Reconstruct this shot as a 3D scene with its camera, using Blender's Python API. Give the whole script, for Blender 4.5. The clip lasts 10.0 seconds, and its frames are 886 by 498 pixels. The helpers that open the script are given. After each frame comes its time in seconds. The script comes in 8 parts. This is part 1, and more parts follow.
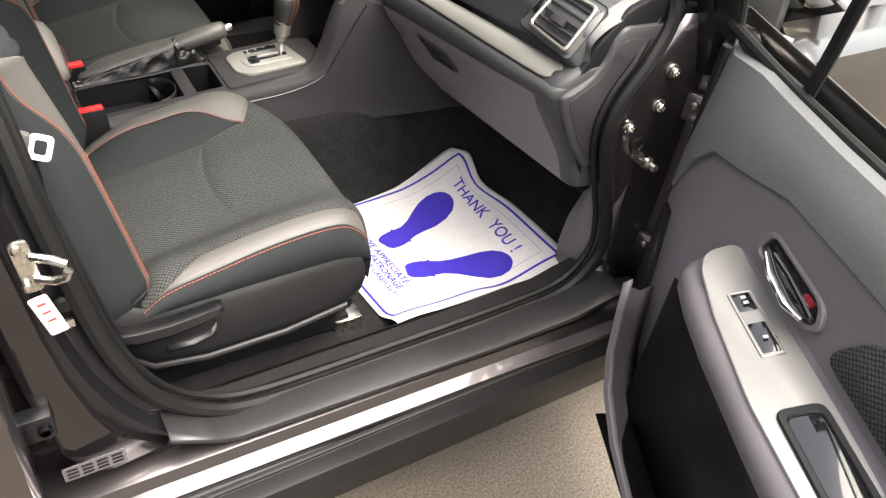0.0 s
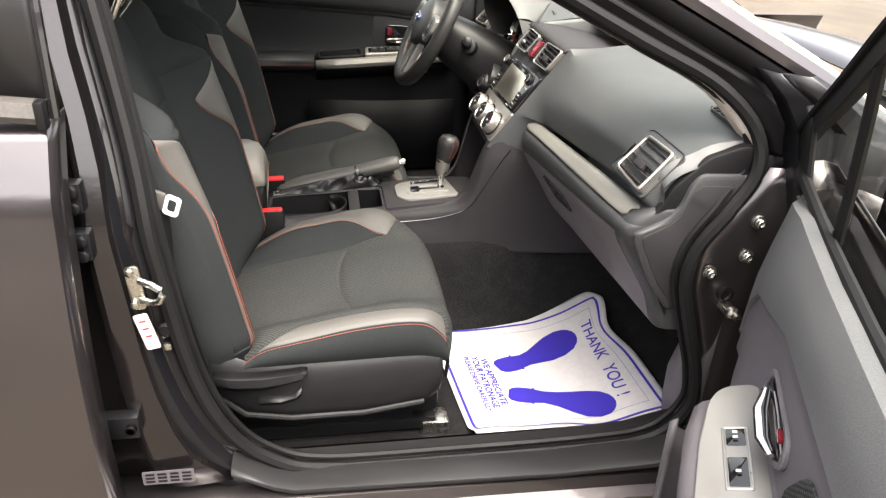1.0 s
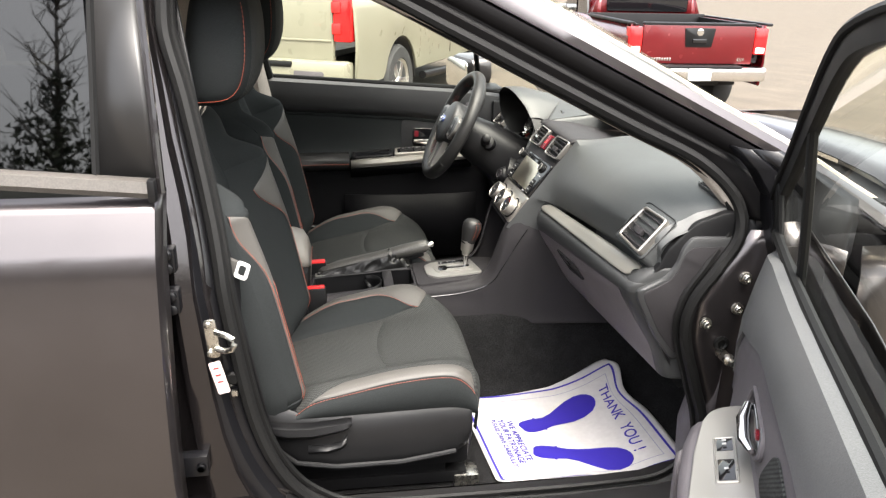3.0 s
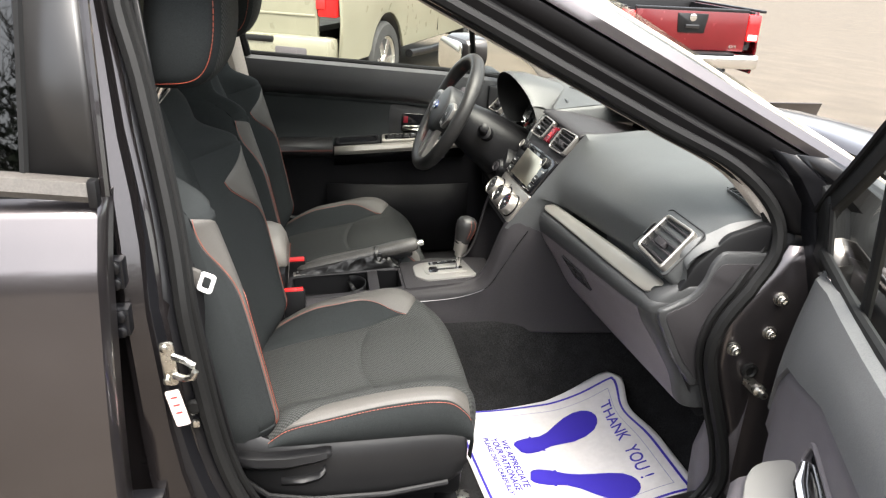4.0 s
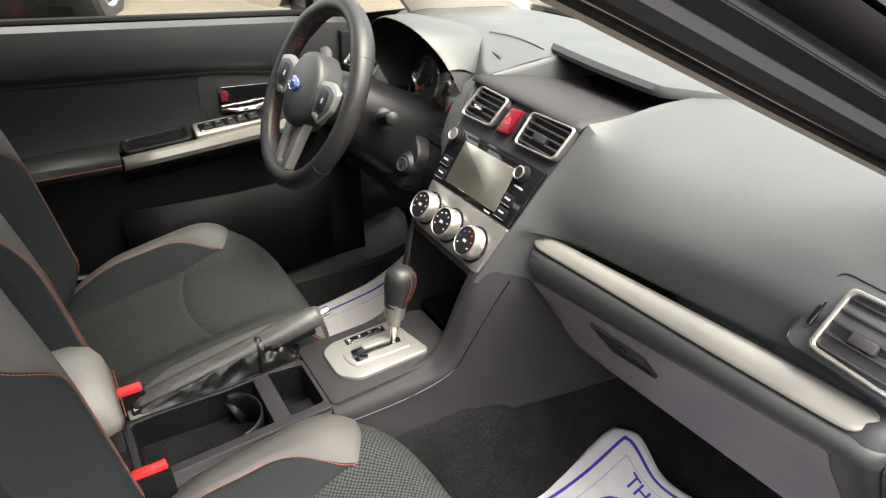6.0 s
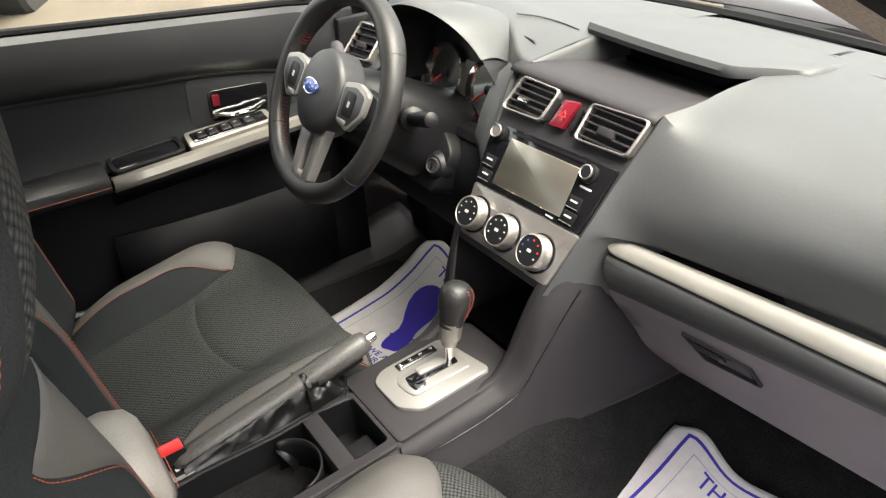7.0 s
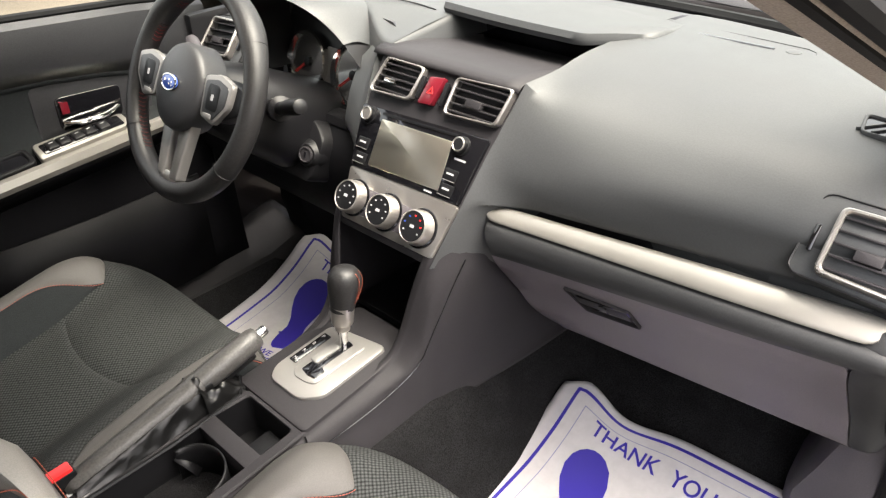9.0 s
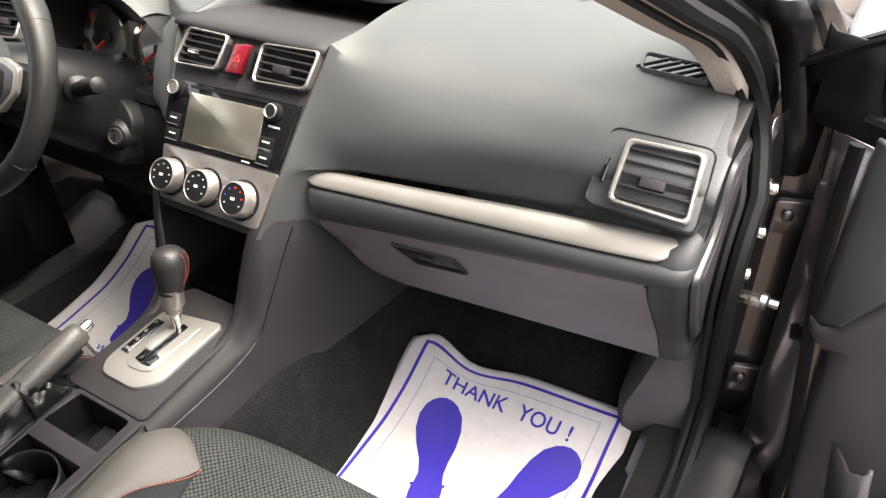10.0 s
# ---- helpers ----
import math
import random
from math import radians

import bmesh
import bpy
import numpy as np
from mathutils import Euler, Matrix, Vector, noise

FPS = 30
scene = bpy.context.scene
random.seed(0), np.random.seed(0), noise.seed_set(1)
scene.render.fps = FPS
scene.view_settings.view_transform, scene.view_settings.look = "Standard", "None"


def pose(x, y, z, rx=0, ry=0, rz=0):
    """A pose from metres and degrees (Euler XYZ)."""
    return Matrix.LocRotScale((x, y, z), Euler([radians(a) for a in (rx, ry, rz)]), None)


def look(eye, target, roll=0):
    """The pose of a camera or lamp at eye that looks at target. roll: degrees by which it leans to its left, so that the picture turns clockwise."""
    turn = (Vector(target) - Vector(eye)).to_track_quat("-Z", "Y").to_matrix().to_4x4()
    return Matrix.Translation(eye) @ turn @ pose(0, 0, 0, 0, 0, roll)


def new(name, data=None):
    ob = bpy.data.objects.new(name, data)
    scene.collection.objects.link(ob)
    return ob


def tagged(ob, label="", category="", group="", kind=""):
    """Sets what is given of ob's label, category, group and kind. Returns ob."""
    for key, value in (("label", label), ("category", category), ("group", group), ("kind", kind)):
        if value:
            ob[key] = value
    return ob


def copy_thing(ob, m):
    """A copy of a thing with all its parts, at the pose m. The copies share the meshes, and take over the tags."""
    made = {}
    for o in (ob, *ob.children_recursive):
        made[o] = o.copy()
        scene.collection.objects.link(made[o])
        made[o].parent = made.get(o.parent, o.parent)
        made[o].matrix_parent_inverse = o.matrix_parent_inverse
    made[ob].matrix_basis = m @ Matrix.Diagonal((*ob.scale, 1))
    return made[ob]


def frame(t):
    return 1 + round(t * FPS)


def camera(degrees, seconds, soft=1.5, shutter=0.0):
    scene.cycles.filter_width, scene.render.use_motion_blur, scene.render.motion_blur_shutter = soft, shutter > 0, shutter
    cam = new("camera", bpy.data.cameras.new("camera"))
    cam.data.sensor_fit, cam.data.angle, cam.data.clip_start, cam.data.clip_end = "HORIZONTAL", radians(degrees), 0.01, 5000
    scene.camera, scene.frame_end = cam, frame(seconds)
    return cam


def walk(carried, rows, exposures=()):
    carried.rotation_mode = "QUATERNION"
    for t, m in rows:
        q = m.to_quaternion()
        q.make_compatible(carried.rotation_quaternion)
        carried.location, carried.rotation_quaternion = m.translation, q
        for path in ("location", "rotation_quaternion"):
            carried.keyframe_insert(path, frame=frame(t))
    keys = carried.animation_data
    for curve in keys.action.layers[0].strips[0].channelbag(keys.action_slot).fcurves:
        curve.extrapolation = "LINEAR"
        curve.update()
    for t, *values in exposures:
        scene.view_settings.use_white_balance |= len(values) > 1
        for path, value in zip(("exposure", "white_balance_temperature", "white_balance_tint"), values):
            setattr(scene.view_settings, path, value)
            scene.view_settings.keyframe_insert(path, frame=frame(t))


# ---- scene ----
cam = camera(61.6, 10.0, soft=1.3, shutter=0.0)
PATH = [
    (0, (-0.68, -1.524, 1.475), (0.221, -0.278, 0.196), 8.3),
    (0.5, (-0.515, -1.661, 1.463), (0.082, -0.091, 0.376), 5.4),
    (1, (-0.439, -1.784, 1.478), (-0.107, -0.058, 0.524), 3.3),
    (1.5, (-0.456, -1.855, 1.473), (-0.16, -0.062, 0.64), 2.3),
    (2, (-0.482, -1.948, 1.478), (-0.194, -0.126, 0.704), 1.9),
    (2.5, (-0.489, -2.003, 1.483), (-0.198, -0.156, 0.775), 1.5),
    (2.7, (-0.487, -2.011, 1.491), (-0.204, -0.156, 0.798), 1.2),
    (4, (-0.486, -1.804, 1.473), (-0.153, 0.022, 0.726), 3.0),
    (4.5, (-0.518, -1.609, 1.469), (0.052, 0.148, 0.7), 3.4),
    (5, (-0.611, -1.384, 1.493), (0.21, 0.245, 0.674), 2.5),
    (5.5, (-0.593, -1.172, 1.478), (0.28, 0.383, 0.572), 1.3),
    (6, (-0.57, -0.959, 1.468), (0.301, 0.546, 0.48), 0.7),
    (7.5, (-0.671, -0.74, 1.472), (0.358, 0.604, 0.406), -2.5),
    (8, (-0.673, -0.741, 1.472), (0.417, 0.561, 0.416), -2.5),
    (8.5, (-0.674, -0.754, 1.468), (0.471, 0.498, 0.409), -2.2),
    (9, (-0.668, -0.767, 1.455), (0.543, 0.407, 0.38), -1.8),
    (9.5, (-0.658, -0.795, 1.453), (0.626, 0.263, 0.343), -1.5),
    (10, (-0.648, -0.825, 1.448), (0.742, 0.04, 0.299), -1.3),
]
EXPOSURES = [(0.0, 2.8, 6850, 11.0), (1.0, 2.75, 6850, 11.0), (2.0, 2.65, 6800, 10.5), (4.2, 2.68, 6550, 9.0), (5.5, 2.83, 6650, 9.5), (7.5, 2.92, 6850, 11.0), (10.0, 2.92, 6850, 13.0)]
walk(cam, [(t, look(eye, target, roll)) for t, eye, target, roll in PATH], EXPOSURES)

# ---- light: an overcast sky ----
world = bpy.data.worlds.new("overcast")
scene.world = world
world.use_nodes = True
wn, wl = world.node_tree.nodes, world.node_tree.links
sky = wn.new("ShaderNodeTexSky")
sky.sky_type = "NISHITA"
sky.sun_disc = False
sky.sun_elevation, sky.sun_rotation = radians(63), radians(170)
sky.air_density, sky.dust_density, sky.ozone_density = 1.0, 6.0, 1.0
grey = wn.new("ShaderNodeHueSaturation")
grey.inputs["Saturation"].default_value = 0.35
wl.new(sky.outputs[0], grey.inputs["Color"])
wl.new(grey.outputs[0], wn["Background"].inputs[0])
wn["Background"].inputs[1].default_value = 0.15
sun_data = bpy.data.lights.new("sun", "SUN")
sun_data.energy, sun_data.angle, sun_data.color = 1.25, radians(60), (1.0, 0.96, 0.9)
sun = new("sun", sun_data)
sun.matrix_world = look((2.0, -3.2, 11.0), (0, 0, 0))


# ---- materials ----
def material(name, color, rough=0.5, metal=0.0, grain=0.0, grain_size=300.0, vary=0.15, vary_size=6.0, coat=0.0, sheen=0.0,
             dots=0.0, dots_size=400.0, spec=0.5, flat="xy"):
    """A Principled material with broad stains, and fine relief by noise (grain) or by woven cells (dots)."""
    m = bpy.data.materials.new(name)
    m.use_nodes = True
    nt = m.node_tree
    bs = nt.nodes["Principled BSDF"]
    bs.inputs["Roughness"].default_value = rough
    bs.inputs["Metallic"].default_value = metal
    bs.inputs["Coat Weight"].default_value = coat
    bs.inputs["Coat Roughness"].default_value = 0.04
    bs.inputs["Sheen Weight"].default_value = sheen
    bs.inputs["Specular IOR Level"].default_value = spec
    tc = nt.nodes.new("ShaderNodeTexCoord")
    wide = nt.nodes.new("ShaderNodeTexNoise")
    wide.inputs["Scale"].default_value = vary_size
    wide.inputs["Detail"].default_value = 6.0
    nt.links.new(tc.outputs["Object"], wide.inputs["Vector"])
    ramp = nt.nodes.new("ShaderNodeMapRange")
    ramp.inputs["From Min"].default_value, ramp.inputs["From Max"].default_value = 0.3, 0.7
    ramp.inputs["To Min"].default_value, ramp.inputs["To Max"].default_value = 1.0 - vary, 1.0 + vary
    nt.links.new(wide.outputs["Fac"], ramp.inputs["Value"])
    mix = nt.nodes.new("ShaderNodeMix")
    mix.data_type, mix.blend_type = "RGBA", "MULTIPLY"
    mix.inputs["Factor"].default_value = 1.0
    mix.inputs["A"].default_value = (*color, 1.0)
    nt.links.new(ramp.outputs[0], mix.inputs["B"])
    nt.links.new(mix.outputs["Result"], bs.inputs["Base Color"])
    rr = nt.nodes.new("ShaderNodeMapRange")
    rr.inputs["From Min"].default_value, rr.inputs["From Max"].default_value = 0.3, 0.7
    rr.inputs["To Min"].default_value, rr.inputs["To Max"].default_value = rough * 0.88, min(1.0, rough * 1.12)
    nt.links.new(wide.outputs["Fac"], rr.inputs["Value"])
    nt.links.new(rr.outputs[0], bs.inputs["Roughness"])
    if grain or dots:
        bump = nt.nodes.new("ShaderNodeBump")
        bump.inputs["Distance"].default_value = 0.001
        if dots:
            fine = nt.nodes.new("ShaderNodeTexVoronoi")
            fine.inputs["Scale"].default_value = dots_size
            fine.voronoi_dimensions = "2D"
            fine.inputs["Randomness"].default_value = 0.15
            cut, lay = nt.nodes.new("ShaderNodeSeparateXYZ"), nt.nodes.new("ShaderNodeCombineXYZ")
            turn = nt.nodes.new("ShaderNodeMapping")
            turn.inputs["Rotation"].default_value = (0, 0, radians(40))
            nt.links.new(tc.outputs["Object"], cut.inputs[0])
            for k, axis in enumerate(flat):
                nt.links.new(cut.outputs[axis.upper()], lay.inputs[k])
            nt.links.new(lay.outputs[0], turn.inputs["Vector"])
            nt.links.new(turn.outputs[0], fine.inputs["Vector"])
            bump.inputs["Strength"].default_value = dots
            nt.links.new(fine.outputs["Distance"], bump.inputs["Height"])
            fleck = nt.nodes.new("ShaderNodeMix")
            fleck.data_type, fleck.blend_type = "RGBA", "MULTIPLY"
            fleck.inputs["Factor"].default_value = 1.0
            tone = nt.nodes.new("ShaderNodeMapRange")
            tone.inputs["From Min"].default_value, tone.inputs["From Max"].default_value = 0.1, 0.7
            tone.inputs["To Min"].default_value, tone.inputs["To Max"].default_value = 3.4, 0.02
            nt.links.new(fine.outputs["Distance"], tone.inputs["Value"])
            nt.links.new(mix.outputs["Result"], fleck.inputs["A"])
            nt.links.new(tone.outputs[0], fleck.inputs["B"])
            nt.links.new(fleck.outputs["Result"], bs.inputs["Base Color"])
        else:
            fine = nt.nodes.new("ShaderNodeTexNoise")
            fine.inputs["Scale"].default_value = grain_size
            fine.inputs["Detail"].default_value = 3.0
            bump.inputs["Strength"].default_value = grain
            nt.links.new(fine.outputs["Fac"], bump.inputs["Height"])
            nt.links.new(tc.outputs["Object"], fine.inputs["Vector"])
            depth = 0.85 * grain if grain_size >= 250 else (0.35 * grain if grain_size > 80 else 0.04)
            mottle, tone = nt.nodes.new("ShaderNodeMix"), nt.nodes.new("ShaderNodeMapRange")
            mottle.data_type, mottle.blend_type = "RGBA", "MULTIPLY"
            mottle.inputs["Factor"].default_value = 1.0
            tone.inputs["From Min"].default_value, tone.inputs["From Max"].default_value = 0.33, 0.67
            tone.inputs["To Min"].default_value, tone.inputs["To Max"].default_value = 1 - depth, 1 + depth
            nt.links.new(fine.outputs["Fac"], tone.inputs["Value"])
            nt.links.new(mix.outputs["Result"], mottle.inputs["A"])
            nt.links.new(tone.outputs[0], mottle.inputs["B"])
            nt.links.new(mottle.outputs["Result"], bs.inputs["Base Color"])
        nt.links.new(bump.outputs[0], bs.inputs["Normal"])
    return m


def glass_material(name, tint, base=0.04, rim=0.7):
    m = bpy.data.materials.new(name)
    m.use_nodes = True
    nt = m.node_tree
    nt.nodes.remove(nt.nodes["Principled BSDF"])
    clear, gloss = nt.nodes.new("ShaderNodeBsdfTransparent"), nt.nodes.new("ShaderNodeBsdfGlossy")
    clear.inputs["Color"].default_value = (*tint, 1.0)
    gloss.inputs["Roughness"].default_value = 0.02
    facing, rise, mul, mix = nt.nodes.new("ShaderNodeLayerWeight"), nt.nodes.new("ShaderNodeMath"), nt.nodes.new("ShaderNodeMath"), nt.nodes.new("ShaderNodeMixShader")
    facing.inputs["Blend"].default_value = 0.5
    rise.operation, mul.operation = "POWER", "MULTIPLY_ADD"
    rise.inputs[1].default_value = 5.0
    mul.inputs[1].default_value, mul.inputs[2].default_value = rim, base
    nt.links.new(facing.outputs["Facing"], rise.inputs[0])
    nt.links.new(rise.outputs[0], mul.inputs[0])
    nt.links.new(mul.outputs[0], mix.inputs[0])
    nt.links.new(clear.outputs[0], mix.inputs[1])
    nt.links.new(gloss.outputs[0], mix.inputs[2])
    nt.links.new(mix.outputs[0], nt.nodes["Material Output"].inputs[0])
    return m


DASH = material("soft dash plastic", (0.043, 0.0452, 0.0456), 0.46, grain=0.10, grain_size=420, vary=0.06, spec=0.38)
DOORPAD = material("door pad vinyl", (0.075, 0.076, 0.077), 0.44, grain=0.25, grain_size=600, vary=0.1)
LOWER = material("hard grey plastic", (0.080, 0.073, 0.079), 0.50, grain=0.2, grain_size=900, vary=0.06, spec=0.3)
# DASH's plastic made darker: shade under the strip is in the colour
DIMDASH = material("dash plastic darkened for shade", (0.030, 0.0308, 0.0315), 0.5, grain=0.12, grain_size=500, vary=0.08, spec=0.22)
# LOWER's plastic made lighter: bounce off the paper mat is in the colour
LITLID = material("grey plastic lightened for bounce", (0.120, 0.107, 0.116), 0.5, grain=0.2, grain_size=900, vary=0.06, spec=0.3)
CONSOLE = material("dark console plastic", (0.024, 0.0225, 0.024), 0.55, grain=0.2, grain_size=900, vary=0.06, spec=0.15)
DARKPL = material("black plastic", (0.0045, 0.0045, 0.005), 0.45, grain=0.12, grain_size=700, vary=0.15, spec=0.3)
SCUFF = material("satin sill plastic", (0.014, 0.0135, 0.014), 0.34, grain=0.12, grain_size=900, vary=0.12, spec=0.5)
COVER = material("seat cover plastic", (0.0075, 0.0075, 0.008), 0.40, grain=0.12, grain_size=900, vary=0.12, spec=0.28)
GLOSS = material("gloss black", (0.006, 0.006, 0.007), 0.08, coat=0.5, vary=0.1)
SILVER = material("satin silver trim", (0.40, 0.38, 0.35), 0.3, metal=0.85, vary=0.06, vary_size=20)
CHAMPAGNE = material("champagne satin trim", (0.255, 0.242, 0.217), 0.36, metal=0.6, vary=0.05, vary_size=12)
SATIN = material("light satin plastic", (0.205, 0.198, 0.186), 0.38, metal=0.35, vary=0.05)
CHROME = material("bright chrome", (0.80, 0.79, 0.77), 0.12, metal=1.0, vary=0.05)
ZINC = material("zinc plated steel", (0.62, 0.60, 0.55), 0.28, metal=1.0, vary=0.2, vary_size=80)
PAINT = material("dark grey metallic paint", (0.088, 0.079, 0.081), 0.32, metal=0.9, coat=0.8, grain=0.03, grain_size=1500, vary=0.06)
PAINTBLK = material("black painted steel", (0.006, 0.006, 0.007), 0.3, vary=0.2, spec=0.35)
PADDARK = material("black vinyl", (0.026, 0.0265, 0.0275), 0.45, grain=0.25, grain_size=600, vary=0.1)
WEATHERED = material("weathered grey window strip", (0.062, 0.056, 0.050), 0.55, grain=0.2, grain_size=300, vary=0.12)
# LOWER's plastic taken near black: driver-side shade put into the colour
SHADETRIM = material("matt trim plastic darkened for shade", (0.0042, 0.0042, 0.0048), 0.6, grain=0.15, grain_size=700, vary=0.15, spec=0.12)
SATINBLK = material("satin black panel", (0.016, 0.0155, 0.0155), 0.32, vary=0.08, spec=0.4)
REDTHREAD = material("dark red thread", (0.20, 0.022, 0.018), 0.6, vary=0.1)
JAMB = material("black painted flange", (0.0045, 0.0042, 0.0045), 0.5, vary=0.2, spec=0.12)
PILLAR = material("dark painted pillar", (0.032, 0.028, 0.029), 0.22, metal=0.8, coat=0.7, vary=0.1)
RUBBER = material("black rubber seal", (0.005, 0.005, 0.005), 0.6, grain=0.1, grain_size=500, vary=0.2, spec=0.2)
CARPET = material("black carpet", (0.0098, 0.0096, 0.0100), 0.95, grain=0.9, grain_size=450, vary=0.35, vary_size=25, spec=0.1)
MESH = material("black woven seat fabric", (0.0165, 0.0172, 0.0166), 0.75, dots=1.0, dots_size=195, vary=0.08, spec=0.12)
MESHV = material("black woven panel fabric", (0.0165, 0.0172, 0.0168), 0.75, dots=0.8, dots_size=200, vary=0.08, spec=0.12, flat="yz")
CLOTH = material("charcoal seat cloth", (0.0175, 0.0195, 0.0200), 0.85, grain=0.35, grain_size=900, vary=0.1, spec=0.1)
GREYTRIM = material("light grey seat leather", (0.060, 0.056, 0.051), 0.6, grain=0.2, grain_size=900, vary=0.06)
THREAD = material("orange thread", (0.25, 0.050, 0.024), 0.6, vary=0.15, vary_size=60)
LEATHER = material("black leather", (0.014, 0.0137, 0.0135), 0.42, grain=0.3, grain_size=300, vary=0.1, spec=0.4)
# Black leather made lighter: the sky's sheen is put into its base colour
SHEENGREY = material("black leather greyed for sheen", (0.046, 0.044, 0.041), 0.44, grain=0.35, grain_size=300, vary=0.12)
BOOT = material("creased black vinyl", (0.004, 0.004, 0.004), 0.36, grain=0.10, grain_size=260, vary=0.1, spec=0.35)
GREYLEATHER = material("grey console leather", (0.21, 0.195, 0.175), 0.42, grain=0.15, grain_size=600, vary=0.05)
PAPER = material("white paper", (0.47, 0.455, 0.45), 0.75, grain=0.15, grain_size=60, vary=0.03)
BLUE = material("blue printing ink", (0.022, 0.012, 0.25), 0.6, vary=0.06)
BLUEGREY = material("thin grey blue ink", (0.22, 0.22, 0.34), 0.6, vary=0.1)
HEADLINER = material("beige headliner", (0.40, 0.355, 0.31), 0.85, grain=0.2, grain_size=500, vary=0.05)
REDPL = material("red plastic", (0.60, 0.022, 0.022), 0.30, vary=0.05)
DARKRED = material("dark red translucent plastic", (0.12, 0.008, 0.014), 0.22, coat=0.3, vary=0.05)
WHITEPL = material("white plastic", (0.62, 0.62, 0.60), 0.4, vary=0.04)
BADGE = material("blue badge enamel", (0.03, 0.07, 0.30), 0.2, coat=0.6, vary=0.05)
# Cream mirror metal: the blank screen's beige reflection is painted into the tint
SCREEN = material("cream mirror for screen reflection", (0.93, 0.86, 0.71), 0.30, metal=1.0, vary=0.05)
DIAL = material("dial face", (0.012, 0.012, 0.013), 0.4, vary=0.05)
NEEDLE = material("red needle", (0.75, 0.03, 0.02), 0.4, vary=0.05)
MARK = material("pale printed mark", (0.34, 0.34, 0.34), 0.5, vary=0.05)
CONCRETE = material("worn tan concrete", (0.085, 0.073, 0.059), 0.9, grain=0.9, grain_size=170, vary=0.22, vary_size=1.2, spec=0.1)
ASPHALT = material("pale road", (0.103, 0.095, 0.085), 0.9, grain=0.7, grain_size=120, vary=0.12, vary_size=0.7, spec=0.1)
WHITEPAINT = material("cream white paint", (0.205, 0.197, 0.150), 0.3, coat=0.25, vary=0.03)
REDPAINT = material("deep red paint", (0.1, 0.004, 0.006), 0.25, metal=0.2, coat=0.4, vary=0.06)
TAILRED = material("red tail lamp", (0.55, 0.01, 0.012), 0.12, coat=0.6, vary=0.15, vary_size=30)
TYRE = material("tyre rubber", (0.022, 0.022, 0.022), 0.75, grain=0.4, grain_size=100, vary=0.2)
ALLOY = material("alloy wheel", (0.60, 0.60, 0.58), 0.25, metal=0.9, vary=0.05)
LABEL = material("red and white sticker", (0.50, 0.42, 0.40), 0.5, vary=0.2, vary_size=60)
FOLIAGE = material("dark evergreen leaf", (0.045, 0.06, 0.03), 0.7, vary=0.4, vary_size=3)
BARK = material("grey bark", (0.10, 0.085, 0.07), 0.9, grain=0.8, grain_size=40, vary=0.3)
GLASS = glass_material("clear car glass", (0.92, 0.94, 0.86), 0.03, 0.6)
DARKGLASS = glass_material("tinted rear glass", (0.025, 0.028, 0.025), 0.055, 0.9)


# ---- mesh helpers ----
def thing(name, at, label, category, group="", kind=""):
    ob = new(name)
    ob.location = at
    ob.empty_display_size = 0.05
    return tagged(ob, label, category, group, kind)


def part(name, bm, mat, parent=None, label="", sharp=35.0, solid=0.0, offset=-1.0):
    """Links a bmesh, given in world places, as one mesh under a thing or under a part."""
    bmesh.ops.recalc_face_normals(bm, faces=bm.faces)
    me = bpy.data.meshes.new(name)
    bm.to_mesh(me)
    bm.free()
    me.polygons.foreach_set("use_smooth", [True] * len(me.polygons))
    me.set_sharp_from_angle(angle=radians(sharp))
    me.materials.append(mat)
    ob = new(name, me)
    if parent is not None:
        ob.parent = parent
        if parent.data is None:
            ob.matrix_parent_inverse = Matrix.Translation(parent.location).inverted()
    if solid:
        mod = ob.modifiers.new("thickness", "SOLIDIFY")
        mod.thickness, mod.offset = solid, offset
    return tagged(ob, label)


def V(*a):
    return Vector(a)


def crv(points, n):
    """n places evenly in parameter on a smooth curve through the points."""
    p = [Vector(q) for q in points]
    p = [2 * p[0] - p[1]] + p + [2 * p[-1] - p[-2]]
    out = []
    for i in range(n):
        f = i / (n - 1) * (len(p) - 3)
        k = min(int(f), len(p) - 4)
        t = f - k
        a, b, c, d = p[k:k + 4]
        out.append(0.5 * (2 * b + (c - a) * t + (2 * a - 5 * b + 4 * c - d) * t * t + (3 * b - a - 3 * c + d) * t ** 3))
    return out


def smooth(a, b, x):
    t = max(0.0, min(1.0, (x - a) / (b - a)))
    return t * t * (3 - 2 * t)


def lin(a, b, t):
    return a + (b - a) * t


def grid(rows, closed=False, bm=None, caps=False):
    bm = bm or bmesh.new()
    vs = [[bm.verts.new(p) for p in r] for r in rows]
    n = len(vs[0])
    for i in range(len(vs) - 1):
        for j in range(n if closed else n - 1):
            k = (j + 1) % n
            bm.faces.new((vs[i][j], vs[i][k], vs[i + 1][k], vs[i + 1][j]))
    if caps:
        bm.faces.new(vs[0])
        bm.faces.new(vs[-1])
    return bm


def frame_at(origin, ux, uy):
    """A pose whose x and y run along ux and uy."""
    ux = Vector(ux).normalized()
    uz = ux.cross(Vector(uy)).normalized()
    uy = uz.cross(ux)
    return Matrix.Translation(origin) @ Matrix((ux, uy, uz)).transposed().to_4x4()


